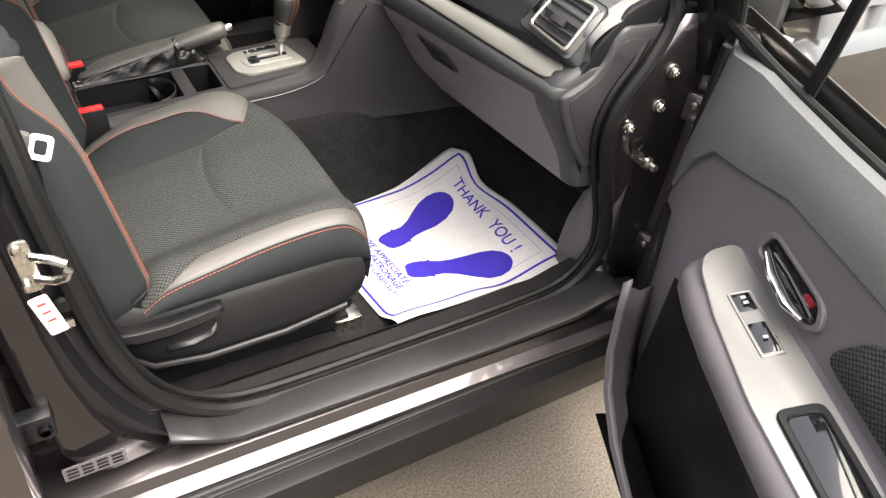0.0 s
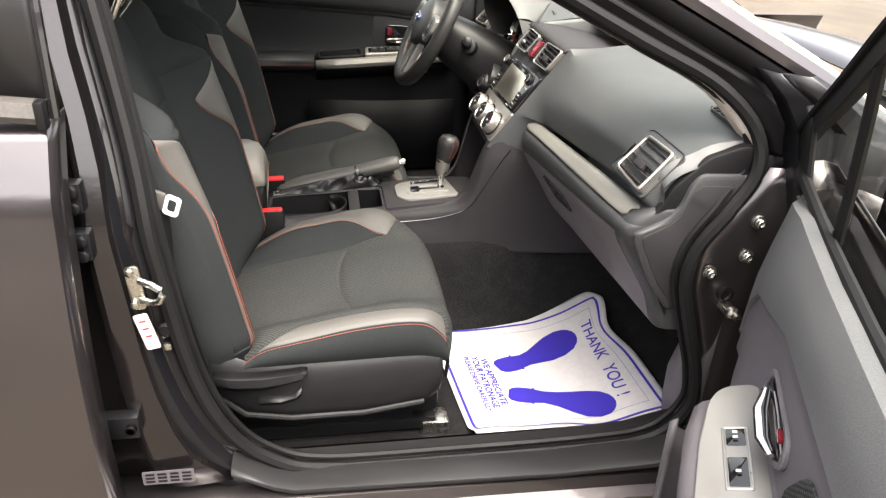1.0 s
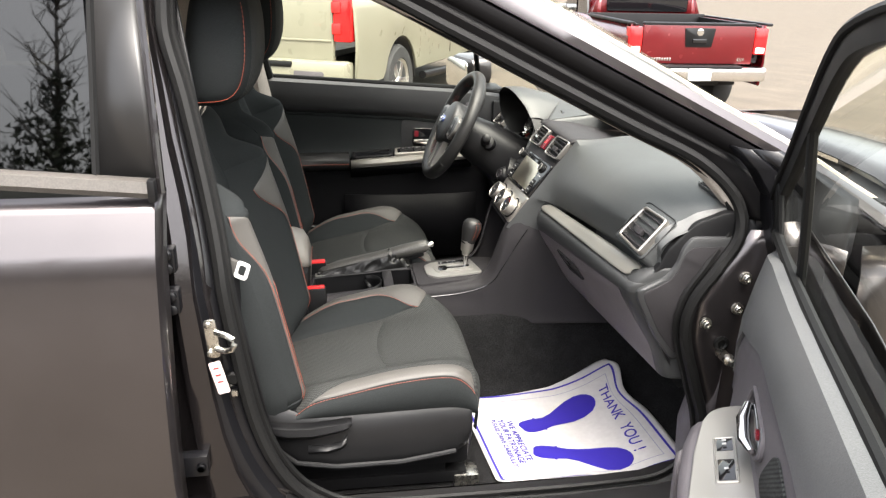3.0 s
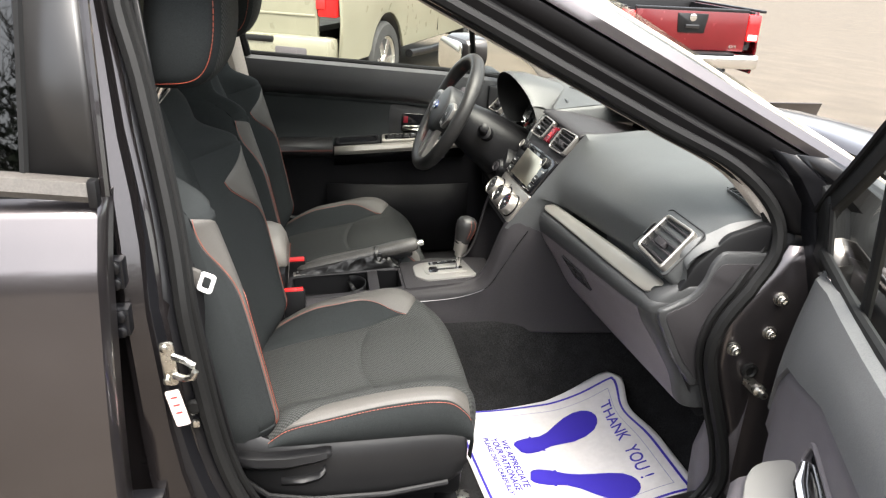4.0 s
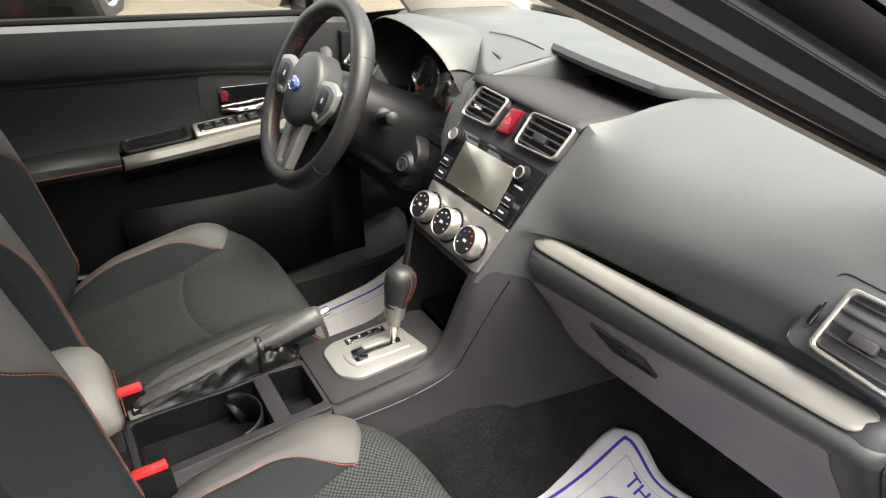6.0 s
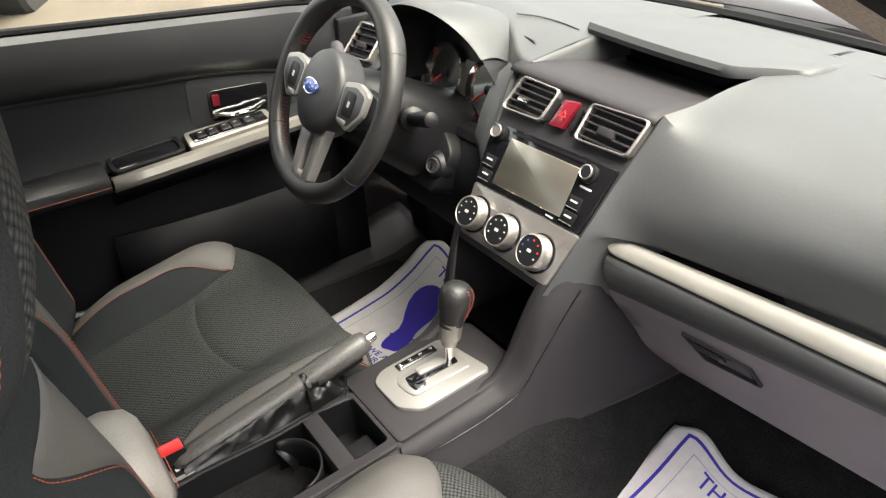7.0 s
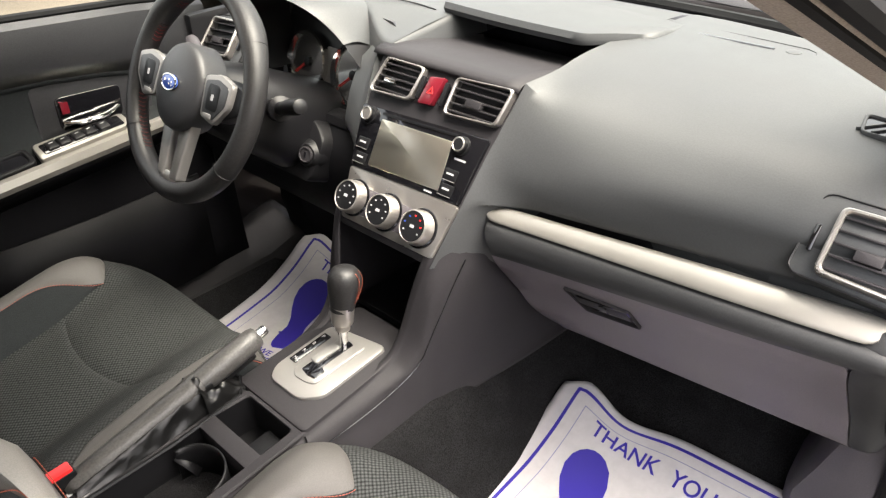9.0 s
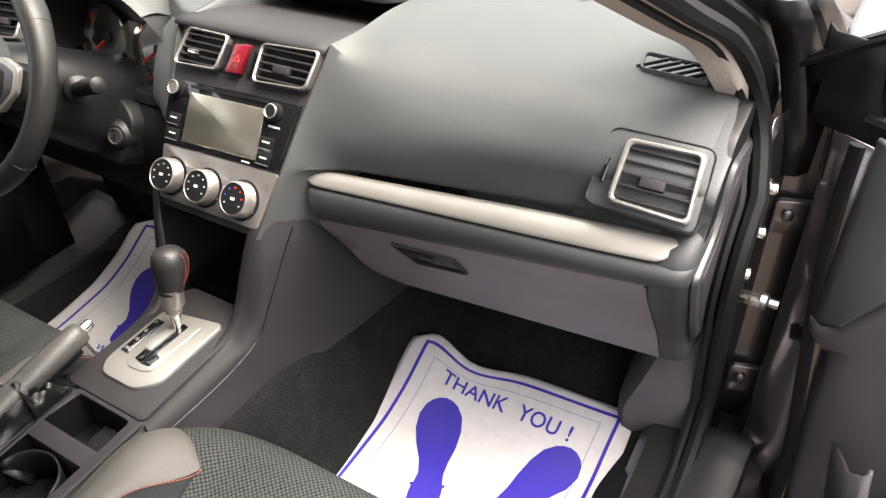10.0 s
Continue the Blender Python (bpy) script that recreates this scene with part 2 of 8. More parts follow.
def fillet(points, r, n=4):
    """The outline with its corners rounded."""
    out = []
    k = len(points)
    rs = r if isinstance(r, (list, tuple)) else [r] * k
    for i in range(k):
        p, a, b = Vector(points[i]), Vector(points[i - 1]), Vector(points[(i + 1) % k])
        d = min(rs[i], (a - p).length * 0.45, (b - p).length * 0.45)
        s, e = p + (a - p).normalized() * d, p + (b - p).normalized() * d
        for j in range(n + 1):
            t = j / n
            out.append((1 - t) ** 2 * s + 2 * t * (1 - t) * p + t * t * e)
    return out


def rect(w, h, r, cx=0.0, cy=0.0, n=4):
    return fillet([(cx - w / 2, cy - h / 2), (cx + w / 2, cy - h / 2), (cx + w / 2, cy + h / 2), (cx - w / 2, cy + h / 2)], r, n)


def slab(outline, m, depth, bevel=0.0, bm=None, dome=0.0):
    """The outline, in the pose's plane, as a plate from -depth to 0 with its upper edge rounded."""
    bm = bm or bmesh.new()
    c = sum((Vector(p).to_2d() for p in outline), Vector((0, 0))) / len(outline)
    loops = [(1.0, -depth, 0.0), (1.0, -bevel, 0.0)]
    if bevel:
        loops += [(1.0, -bevel * 0.3, bevel * 0.3), (1.0, 0.0, bevel)]
    if dome:
        loops += [(0.7, dome * 0.6, bevel), (0.35, dome * 0.92, bevel)]
    rings = []
    for scale, z, inset in loops:
        ring_ = []
        for p in outline:
            q = Vector(p).to_2d() - c
            l = q.length
            q = q * scale * max(0.05, (l - inset) / l) if l > 1e-9 else q
            ring_.append(bm.verts.new(m @ Vector((c.x + q.x, c.y + q.y, z))))
        rings.append(ring_)
    n = len(outline)
    for a, b in zip(rings, rings[1:]):
        for j in range(n):
            k = (j + 1) % n
            bm.faces.new((a[j], a[k], b[k], b[j]))
    bm.faces.new(rings[0][::-1])
    bm.faces.new(rings[-1])
    return bm


def hoop(outer, inner, m, depth, bevel=0.001, bm=None):
    """A flat frame between two outlines with as many points."""
    bm = bm or bmesh.new()
    n = len(outer)
    prof = []
    for o, i in zip(outer, inner):
        o, i = Vector(o).to_2d(), Vector(i).to_2d()
        d = (i - o).normalized() * bevel
        prof.append([m @ Vector((*o, -depth)), m @ Vector((*o, -bevel)), m @ Vector((*(o + d), 0)), m @ Vector((*(i - d), 0)),
                     m @ Vector((*i, -bevel)), m @ Vector((*i, -depth))])
    vs = [[bm.verts.new(p) for p in r] for r in prof]
    for a in range(n):
        b = (a + 1) % n
        for j in range(6):
            k = (j + 1) % 6
            bm.faces.new((vs[a][j], vs[a][k], vs[b][k], vs[b][j]))
    return bm


def lathe(profile, m, n=32, bm=None):
    """Turns (radius, height) pairs round the pose's z axis."""
    bm = bm or bmesh.new()
    rings = [[bm.verts.new(m @ Vector((r * math.cos(2 * math.pi * j / n), r * math.sin(2 * math.pi * j / n), z))) for j in range(n)]
             for r, z in profile]
    for a, b in zip(rings, rings[1:]):
        for j in range(n):
            k = (j + 1) % n
            bm.faces.new((a[j], a[k], b[k], b[j]))
    bm.faces.new(rings[0][::-1])
    bm.faces.new(rings[-1])
    return bm


def tube(points, r, n=8, flat=1.0, up=(0, 0, 1), bm=None, closed=False):
    """A round or flattened cord along the points; r may be a list."""
    bm = bm or bmesh.new()
    p = [Vector(q) for q in points]
    rings = []
    for i, q in enumerate(p):
        a = p[i - 1] if (i or closed) else p[i]
        b = p[(i + 1) % len(p)] if (i < len(p) - 1 or closed) else p[i]
        d = (b - a).normalized()
        s = d.cross(Vector(up))
        s = s.normalized() if s.length > 1e-6 else d.orthogonal().normalized()
        t = s.cross(d).normalized()
        ri = r[i] if isinstance(r, (list, tuple)) else r
        rings.append([bm.verts.new(q + s * ri * math.cos(2 * math.pi * j / n) + t * ri * flat * math.sin(2 * math.pi * j / n)) for j in range(n)])
    pairs = list(zip(rings, rings[1:])) + ([(rings[-1], rings[0])] if closed else [])
    for a, b in pairs:
        for j in range(n):
            k = (j + 1) % n
            bm.faces.new((a[j], a[k], b[k], b[j]))
    if not closed:
        bm.faces.new(rings[0][::-1])
        bm.faces.new(rings[-1])
    return bm


def stitches(points, step=0.0055, r=0.0008, lift=(0, 0, 0), bm=None):
    """Short separate stitches along the curve through the points."""
    bm = bm or bmesh.new()
    length = sum((Vector(b) - Vector(a)).length for a, b in zip(points, points[1:]))
    n = max(4, int(length / step))
    q = crv(points, 2 * n + 1)
    for i in range(n):
        a, b = q[2 * i] + Vector(lift), q[2 * i + 1] + Vector(lift)
        d = (b - a) * 0.36
        tube([a - d, (a + b) / 2 + Vector(lift) * 0.4, b + d], [r * 0.6, r, r * 0.6], 5, bm=bm)
    return bm


def box(lo, hi, bevel=0.0, bm=None, m=None, segments=2):
    """A block between two corners with rounded edges."""
    one = bmesh.new()
    bmesh.ops.create_cube(one, size=1.0)
    lo, hi = Vector(lo), Vector(hi)
    for v in one.verts:
        v.co = Vector([lin(lo[i], hi[i], v.co[i] + 0.5) for i in range(3)])
    if bevel:
        bmesh.ops.bevel(one, geom=one.edges[:], offset=bevel, segments=segments, affect="EDGES", profile=0.6)
    if m is not None:
        bmesh.ops.transform(one, matrix=m, verts=one.verts)
    if bm is None:
        return one
    me = bpy.data.meshes.new("tmp")
    one.to_mesh(me)
    one.free()
    bm.from_mesh(me)
    bpy.data.meshes.remove(me)
    return bm


def words(text, size, m, spread=1.0, depth=0.0, bold=0.0):
    """Lettering in the built-in font as a bmesh in the pose's plane, read along x."""
    cu = bpy.data.curves.new("words", "FONT")
    cu.body, cu.size, cu.resolution_u, cu.extrude = text, size, 3, depth
    cu.space_character, cu.offset = spread, bold * size
    ob = bpy.data.objects.new("words", cu)
    scene.collection.objects.link(ob)
    me = bpy.data.meshes.new_from_object(ob.evaluated_get(bpy.context.evaluated_depsgraph_get()))
    bpy.data.objects.remove(ob)
    bpy.data.curves.remove(cu)
    bm = bmesh.new()
    bm.from_mesh(me)
    bpy.data.meshes.remove(me)
    bmesh.ops.transform(bm, matrix=m, verts=bm.verts)
    return bm


# ---- ground ----
def ground_z(x, y):
    return -0.075 * max(0.0, x - 0.6) * smooth(0.5, 3.0, x) if x < 40 else -2.95


def build_ground():
    xs = [-400, -60, -20, -8, -4, -2, -1, 0, 0.6, 1, 1.5, 2, 3, 4, 6, 8, 12, 20, 40, 90, 400]
    ys = [-400, -60, -20, -8, -4, -2, -1, 0, 1, 2, 4, 6, 8, 12, 20, 40, 90, 400]
    ob = part("ground", grid([[V(x, y, ground_z(x, y)) for y in ys] for x in xs]), CONCRETE)
    tagged(ob, "worn tan concrete car lot, dry and dusty", "ground", kind="structure")


build_ground()


# ---- car shell ----
def side_y(z):
    """How far out the door opening stands at a height, on the passenger side."""
    return -0.735 + 0.32 * max(0.0, z - 0.95)


OPENING = [(-0.62, 1.505), (-0.45, 1.468), (-0.27, 1.385), (-0.09, 1.297), (0.08, 1.214), (0.21, 1.152), (0.283, 1.085), (0.293, 1.02),
           (0.245, 0.955), (0.203, 0.885), (0.197, 0.81), (0.232, 0.70), (0.262, 0.61), (0.268, 0.53), (0.21, 0.462), (0.08, 0.445),
           (-0.20, 0.443), (-0.44, 0.448), (-0.535, 0.483), (-0.60, 0.555), (-0.645, 0.68), (-0.675, 0.88), (-0.695, 1.06), (-0.735, 1.27),
           (-0.765, 1.40), (-0.74, 1.495)]


def opening_curve(n, grow=0.0, out=0.0):
    pts = crv([V(x, 0, z) for x, z in OPENING + OPENING[:1]], n)[:-1]
    c = V(-0.22, 0, 0.95)
    res = []
    for i, p in enumerate(pts):
        d = (pts[(i + 1) % len(pts)] - pts[i - 1]).normalized()
        nrm = V(d.z, 0, -d.x)
        if nrm.dot(p - c) < 0:
            nrm = -nrm
        q = p + nrm * grow
        res.append(V(q.x, side_y(q.z) - out, q.z))
    return res


body = thing("car_body", (0, 0, 0), "dark grey metallic hatchback car body with black seals", "car body")


def build_shell():
    # rubber weatherstrip round the passenger door opening: a lip and a bulb
    part("door_seal", tube(opening_curve(150, 0.008, 0.006), 0.0125, 8, 1.0, (0, 1, 0), closed=True), RUBBER, body, "black rubber weatherstrip")
    part("seal_lip", tube(opening_curve(150, -0.004, -0.012), 0.0065, 6, 1.0, (0, 1, 0), closed=True), RUBBER, body)
    a, b = opening_curve(150, 0.016, 0.0), opening_curve(150, 0.04, 0.002)
    c, d = opening_curve(150, 0.05, 0.022), opening_curve(150, 0.085, 0.03)
    for ring_ in (b, c, d):       # the jamb lies behind the hinge pillar's plate at the front
        for p in ring_:
            p.y = lin(p.y, -0.716, smooth(0.06, 0.18, p.x) * smooth(1.06, 1.00, p.z) * smooth(0.47, 0.52, p.z))
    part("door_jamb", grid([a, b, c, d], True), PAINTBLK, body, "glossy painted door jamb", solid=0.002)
    # A pillars, both sides
    inner = [V(0.32, -0.715, 1.045), V(0.293, -0.697, 1.085), V(0.22, -0.672, 1.158), V(0.09, -0.651, 1.222), V(-0.08, -0.626, 1.305), V(-0.26, -0.598, 1.393), V(-0.44, -0.578, 1.475), V(-0.62, -0.565, 1.518)]
    lower = [V(0.60, -0.75, 1.02), V(0.475, -0.718, 1.108), V(0.395, -0.704, 1.147), V(0.23, -0.676, 1.230), V(0.056, -0.650, 1.314), V(-0.09, -0.626, 1.385), V(-0.23, -0.604, 1.452), V(-0.40, -0.585, 1.53)]
    upper = [V(0.70, -0.745, 1.01), V(0.54, -0.705, 1.10), V(0.41, -0.686, 1.176), V(0.26, -0.664, 1.252), V(0.124, -0.641, 1.324), V(0.0, -0.62, 1.387), V(-0.122, -0.60, 1.452), V(-0.28, -0.58, 1.53)]
    for side in (1, -1):
        s = lambda v: V(v.x, v.y * side, v.z)
        i_, l_, u_ = crv(inner, 30), crv(lower, 30), crv(upper, 30)
        rows_blk = [[s(lin(p, q, t) + V(0, off, 0)) for t, off in ((0.0, 0.012), (0.12, -0.004), (0.3, -0.008), (0.42, -0.002), (0.52, -0.002), (0.62, -0.010), (0.8, -0.014), (0.93, -0.013), (1.0, 0.002))] for p, q in zip(i_, l_)]
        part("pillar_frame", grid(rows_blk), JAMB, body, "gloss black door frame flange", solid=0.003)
        rows_pt = [[s(lin(p, q, t) + V(0, off, dz)) for t, off, dz in ((0.0, 0.004, 0), (0.02, -0.016, 0.002), (0.35, -0.022, 0.006), (0.75, -0.016, 0.008), (1.0, 0.004, 0.004), (1.08, 0.03, -0.004))] for p, q in zip(l_, u_)]
        part("a_pillar", grid(rows_pt), PAINT, body, "dark grey painted windscreen pillar", solid=0.003)
        cover_rows = [[s(p + V(-0.004, 0.004, -0.008)), s(p + V(-0.008, 0.013, -0.014)), s(p + V(-0.004, 0.038, -0.020)), s(p + V(0.045, 0.066, 0.0)), s(q + V(-0.02, 0.075, 0.0)), s(q + V(0.03, 0.05, 0.0))] for p, q in zip(i_, u_)]
        part("pillar_trim", grid(cover_rows), HEADLINER, body, "beige pillar trim inside the cabin", solid=0.004)
    # ridges along the passenger flange
    for t, off, r in ((0.34, -0.006, 0.004), (0.66, -0.008, 0.004)):
        part("flange_ridge", tube([lin(p, q, t) + V(0, off, 0) for p, q in zip(crv(inner, 30), crv(lower, 30))], r, 6), RUBBER, body)
    # sills, floor structure
    for side in (1, -1):
        y = lambda v: v * side
        prof = [(-0.645, 0.355), (-0.65, 0.395), (-0.668, 0.425), (-0.745, 0.449), (-0.785, 0.455), (-0.80, 0.452), (-0.803, 0.445)]
        rows = []
        for x in (-0.60, -0.53, -0.495, -0.49, -0.3, 0.0, 0.18, 0.235, 0.275, 0.30):
            k = 0.035 * smooth(0.12, 0.30, x) + 0.05 * smooth(-0.50, -0.60, x)
            rows.append([V(x, y(py - 0.03 * (x + 0.49) * (py < -0.7)), pz + k) for py, pz in prof])
        part("scuff_plate", grid(rows), SCUFF, body, "black plastic sill scuff plate", solid=0.004)
        prof = [(-0.70, 0.436), (-0.792, 0.440), (-0.805, 0.436), (-0.812, 0.415), (-0.835, 0.408), (-0.838, 0.395)]
        part("sill", grid([[V(x, y(py - 0.02 * (x + 0.49)), pz) for py, pz in prof] for x in (-0.95, -0.62, -0.3, 0.0, 0.3, 0.50)]), PAINT, body, "painted sill step", solid=0.004)
        prof = [(-0.80, 0.40), (-0.838, 0.398), (-0.852, 0.392), (-0.862, 0.372), (-0.868, 0.366), (-0.872, 0.34), (-0.866, 0.27), (-0.83, 0.225), (-0.70, 0.21)]
        part("rocker_cladding", grid([[V(x, y(py), pz) for py, pz in prof] for x in (-1.7, -0.6, -0.2, 0.2, 0.62)]), COVER, body, "grey black plastic rocker cladding", solid=0.006)
    part("cladding_strip", box((-1.4, -0.853, 0.394), (0.60, -0.842, 0.401), 0.003), COVER, body)
    # hinge pillar with its bolts
    rows = []
    for z in (0.44, 0.52, 0.6, 0.7, 0.8, 0.88, 0.95, 1.0, 1.03):
        ex = min(crv([V(x, 0, zz) for x, zz in OPENING[5:15]], 60), key=lambda p: abs(p.z - z)).x + 0.02
        rows.append([V(ex, -0.728, z), V(ex + 0.03, -0.735, z), V(lin(ex, 0.40, 0.6), -0.742, z), V(0.385, -0.752, z), V(0.395, -0.80, z), V(0.42, -0.83, z), V(0.43, -0.862, z)])
    part("hinge_pillar", grid(rows), PAINT, body, "glossy dark grey painted hinge pillar", solid=0.003)
    foot = []
    for z, x0, x1 in ((0.93, 0.36, 0.47), (1.0, 0.345, 0.49), (1.06, 0.33, 0.50), (1.10, 0.33, 0.50), (1.15, 0.30, 0.42), (1.19, 0.26, 0.34)):
        y = -0.775 + 0.30 * max(0.0, z - 1.02)
        foot.append([V(x0, y + 0.035, z), V(x0 + 0.008, y + 0.006, z), V(lin(x0, x1, 0.3), y - 0.010, z), V(lin(x0, x1, 0.38), y - 0.004, z), V(lin(x0, x1, 0.46), y - 0.016, z), V(lin(x0, x1, 0.8), y - 0.028, z), V(x1, y - 0.02, z)])
    part("pillar_foot", grid(foot), PAINTBLK, body, "ribbed black foot of the windscreen pillar", solid=0.003)


build_shell()


def build_bolts():
    for x, z in ((0.243, 0.838), (0.306, 0.868), (0.313, 0.934)):
        out = frame_at((x, -0.742, z), (1, 0, 0), (0, 0, 1))
        washer = part("bolt_washer", lathe([(0.0125, -0.002), (0.0125, 0.004), (0.011, 0.005)], out, 24), ZINC, body, "plated steel washer")
        part("bolt_head", lathe([(0.0085, 0.003), (0.0088, 0.012), (0.0075, 0.014), (0.0045, 0.0142), (0.004, 0.010)], out, 6 * 3), ZINC, washer)
    m = frame_at((0.285, -0.742, 0.79), (1, 0, 0), (0, 0, 1))
    part("grommet", lathe([(0.016, -0.002), (0.016, 0.004), (0.010, 0.006), (0.008, 0.002)], m, 20), RUBBER, body)
    # door check link between pillar and door
    part("check_link", box((0.275, -0.785, 0.764), (0.296, -0.742, 0.776), 0.003), ZINC, body, "plated door check link")
    part("check_bolt", lathe([(0.012, 0.0), (0.012, 0.008), (0.007, 0.012), (0.007, 0.024)], frame_at((0.285, -0.775, 0.772), (1, 0, 0), (0, 0, 1)), 12), ZINC, body)


build_bolts()


def build_b_pillar(side):
    s = lambda x, y, z: V(x, y * side, z)
    cx = crv([V(x, 0, z) for x, z in OPENING[17:25]], 80)
    rows, rows2 = [], []
    for z in (0.46, 0.52, 0.58, 0.66, 0.75, 0.85, 0.95, 1.05, 1.12, 1.2, 1.3, 1.4, 1.51):
        ex = min(cx, key=lambda p: abs(p.z - z)).x - 0.018
        y0 = side_y(z)
        k = smooth(1.08, 1.2, z)
        back = -0.80 - 0.02 * k
        rows.append([s(ex, y0 + 0.004, z), s(lin(ex, back, 0.3), y0 - 0.006, z), s(lin(ex, back, 0.36), y0 - 0.036, z), s(lin(ex, back, 0.62), y0 - 0.044, z),
                     s(lin(ex, back, 0.70), y0 - 0.040, z), s(lin(ex, back, 0.74), y0 - 0.010, z), s(back, y0 - 0.006, z), s(back - 0.06, y0 - 0.006, z)])
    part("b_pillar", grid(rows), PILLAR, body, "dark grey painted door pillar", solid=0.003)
    inner = [[s(-0.70 - 0.16 * (z - 0.9) + dx, side_y(z) + dy, z) for dx, dy in ((0.03, 0.02), (0.0, 0.06), (-0.10, 0.075), (-0.20, 0.05))] for z in (0.45, 0.7, 0.9, 1.1, 1.3, 1.51)]
    part("pillar_cover", grid(inner), HEADLINER if side < 0 else DARKPL, body, "pillar cover inside the cabin", solid=0.004)


for sd in (1, -1):
    build_b_pillar(sd)


def build_striker():
    st = part("striker_plate", slab(rect(0.021, 0.075, 0.008), frame_at((-0.710, -0.779, 0.872), (1, 0, 0.06), (0, 0, 1)), 0.004, 0.001), ZINC, body, "plated door striker with yellow paint marks")
    part("striker_loop", tube([V(-0.703, -0.778, 0.885), V(-0.684, -0.79, 0.884), V(-0.672, -0.795, 0.878), V(-0.670, -0.796, 0.868), V(-0.674, -0.795, 0.858), V(-0.686, -0.79, 0.853), V(-0.704, -0.778, 0.852)], 0.0055, 8), ZINC, st)
    for dz in (0.028, -0.028):
        part("striker_screw", lathe([(0.006, 0), (0.006, 0.004), (0.004, 0.005)], frame_at((-0.715, -0.779, 0.872 + dz), (1, 0, 0), (0, 0, 1)), 12), ZINC, st)
    tag = frame_at((-0.703, -0.781, 0.795), (1, 0.0, 0.22), (-0.26, 0, 1))
    lab = part("warning_sticker", slab(rect(0.022, 0.066, 0.004), tag, 0.001), LABEL, body, "faded red and white warning sticker")
    for i in range(3):
        part("sticker_bar", slab(rect(0.010, 0.0022, 0.001, 0, 0.020 - 0.014 * i), tag @ pose(0, 0, 0.001), 0.001), REDPL, lab)
    part("plug", lathe([(0.013, 0), (0.013, 0.003), (0.009, 0.006)], frame_at((-0.685, -0.742, 0.772), (1, 0, 0), (0, 0, 1)), 20), RUBBER, body)
    part("lever_clip", box((-0.69, -0.75, 0.735), (-0.678, -0.742, 0.748), 0.003), ZINC, body)
    # tyre pressure placard on the foot of the pillar
    pm = frame_at((-0.705, -0.792, 0.50), (1, 0, 0.0), (0, 0, 1))
    pl = part("placard", slab(rect(0.085, 0.030, 0.003), pm, 0.001), LOWER, body, "printed tyre placard")
    for i in range(3):
        for j in range(4):
            part("placard_bar", slab(rect(0.015, 0.004, 0.0005, -0.030 + 0.020 * j, 0.008 - 0.008 * i), pm @ pose(0, 0, 0.0008), 0.0008), DARKPL, pl)
    # rear door hinges in the gap
    for z in (1.03, 0.955, 0.62):
        w = 0.012 if z > 0.9 else 0.03
        h = part("door_hinge", box((-0.765 - w, -0.80, z - 0.022), (-0.765 + w, -0.775, z + 0.022), 0.004), PAINTBLK, body, "black rear door hinge")
        for dz in (0.012, -0.012):
            part("hinge_bolt", lathe([(0.009, 0), (0.009, 0.006), (0.006, 0.008)], frame_at((-0.765 + (0.018 if z < 0.9 else 0), -0.80, z + (dz if z > 0.9 else 0)), (1, 0, 0), (0, 0, 1)), 12), PAINTBLK, h)


build_striker()


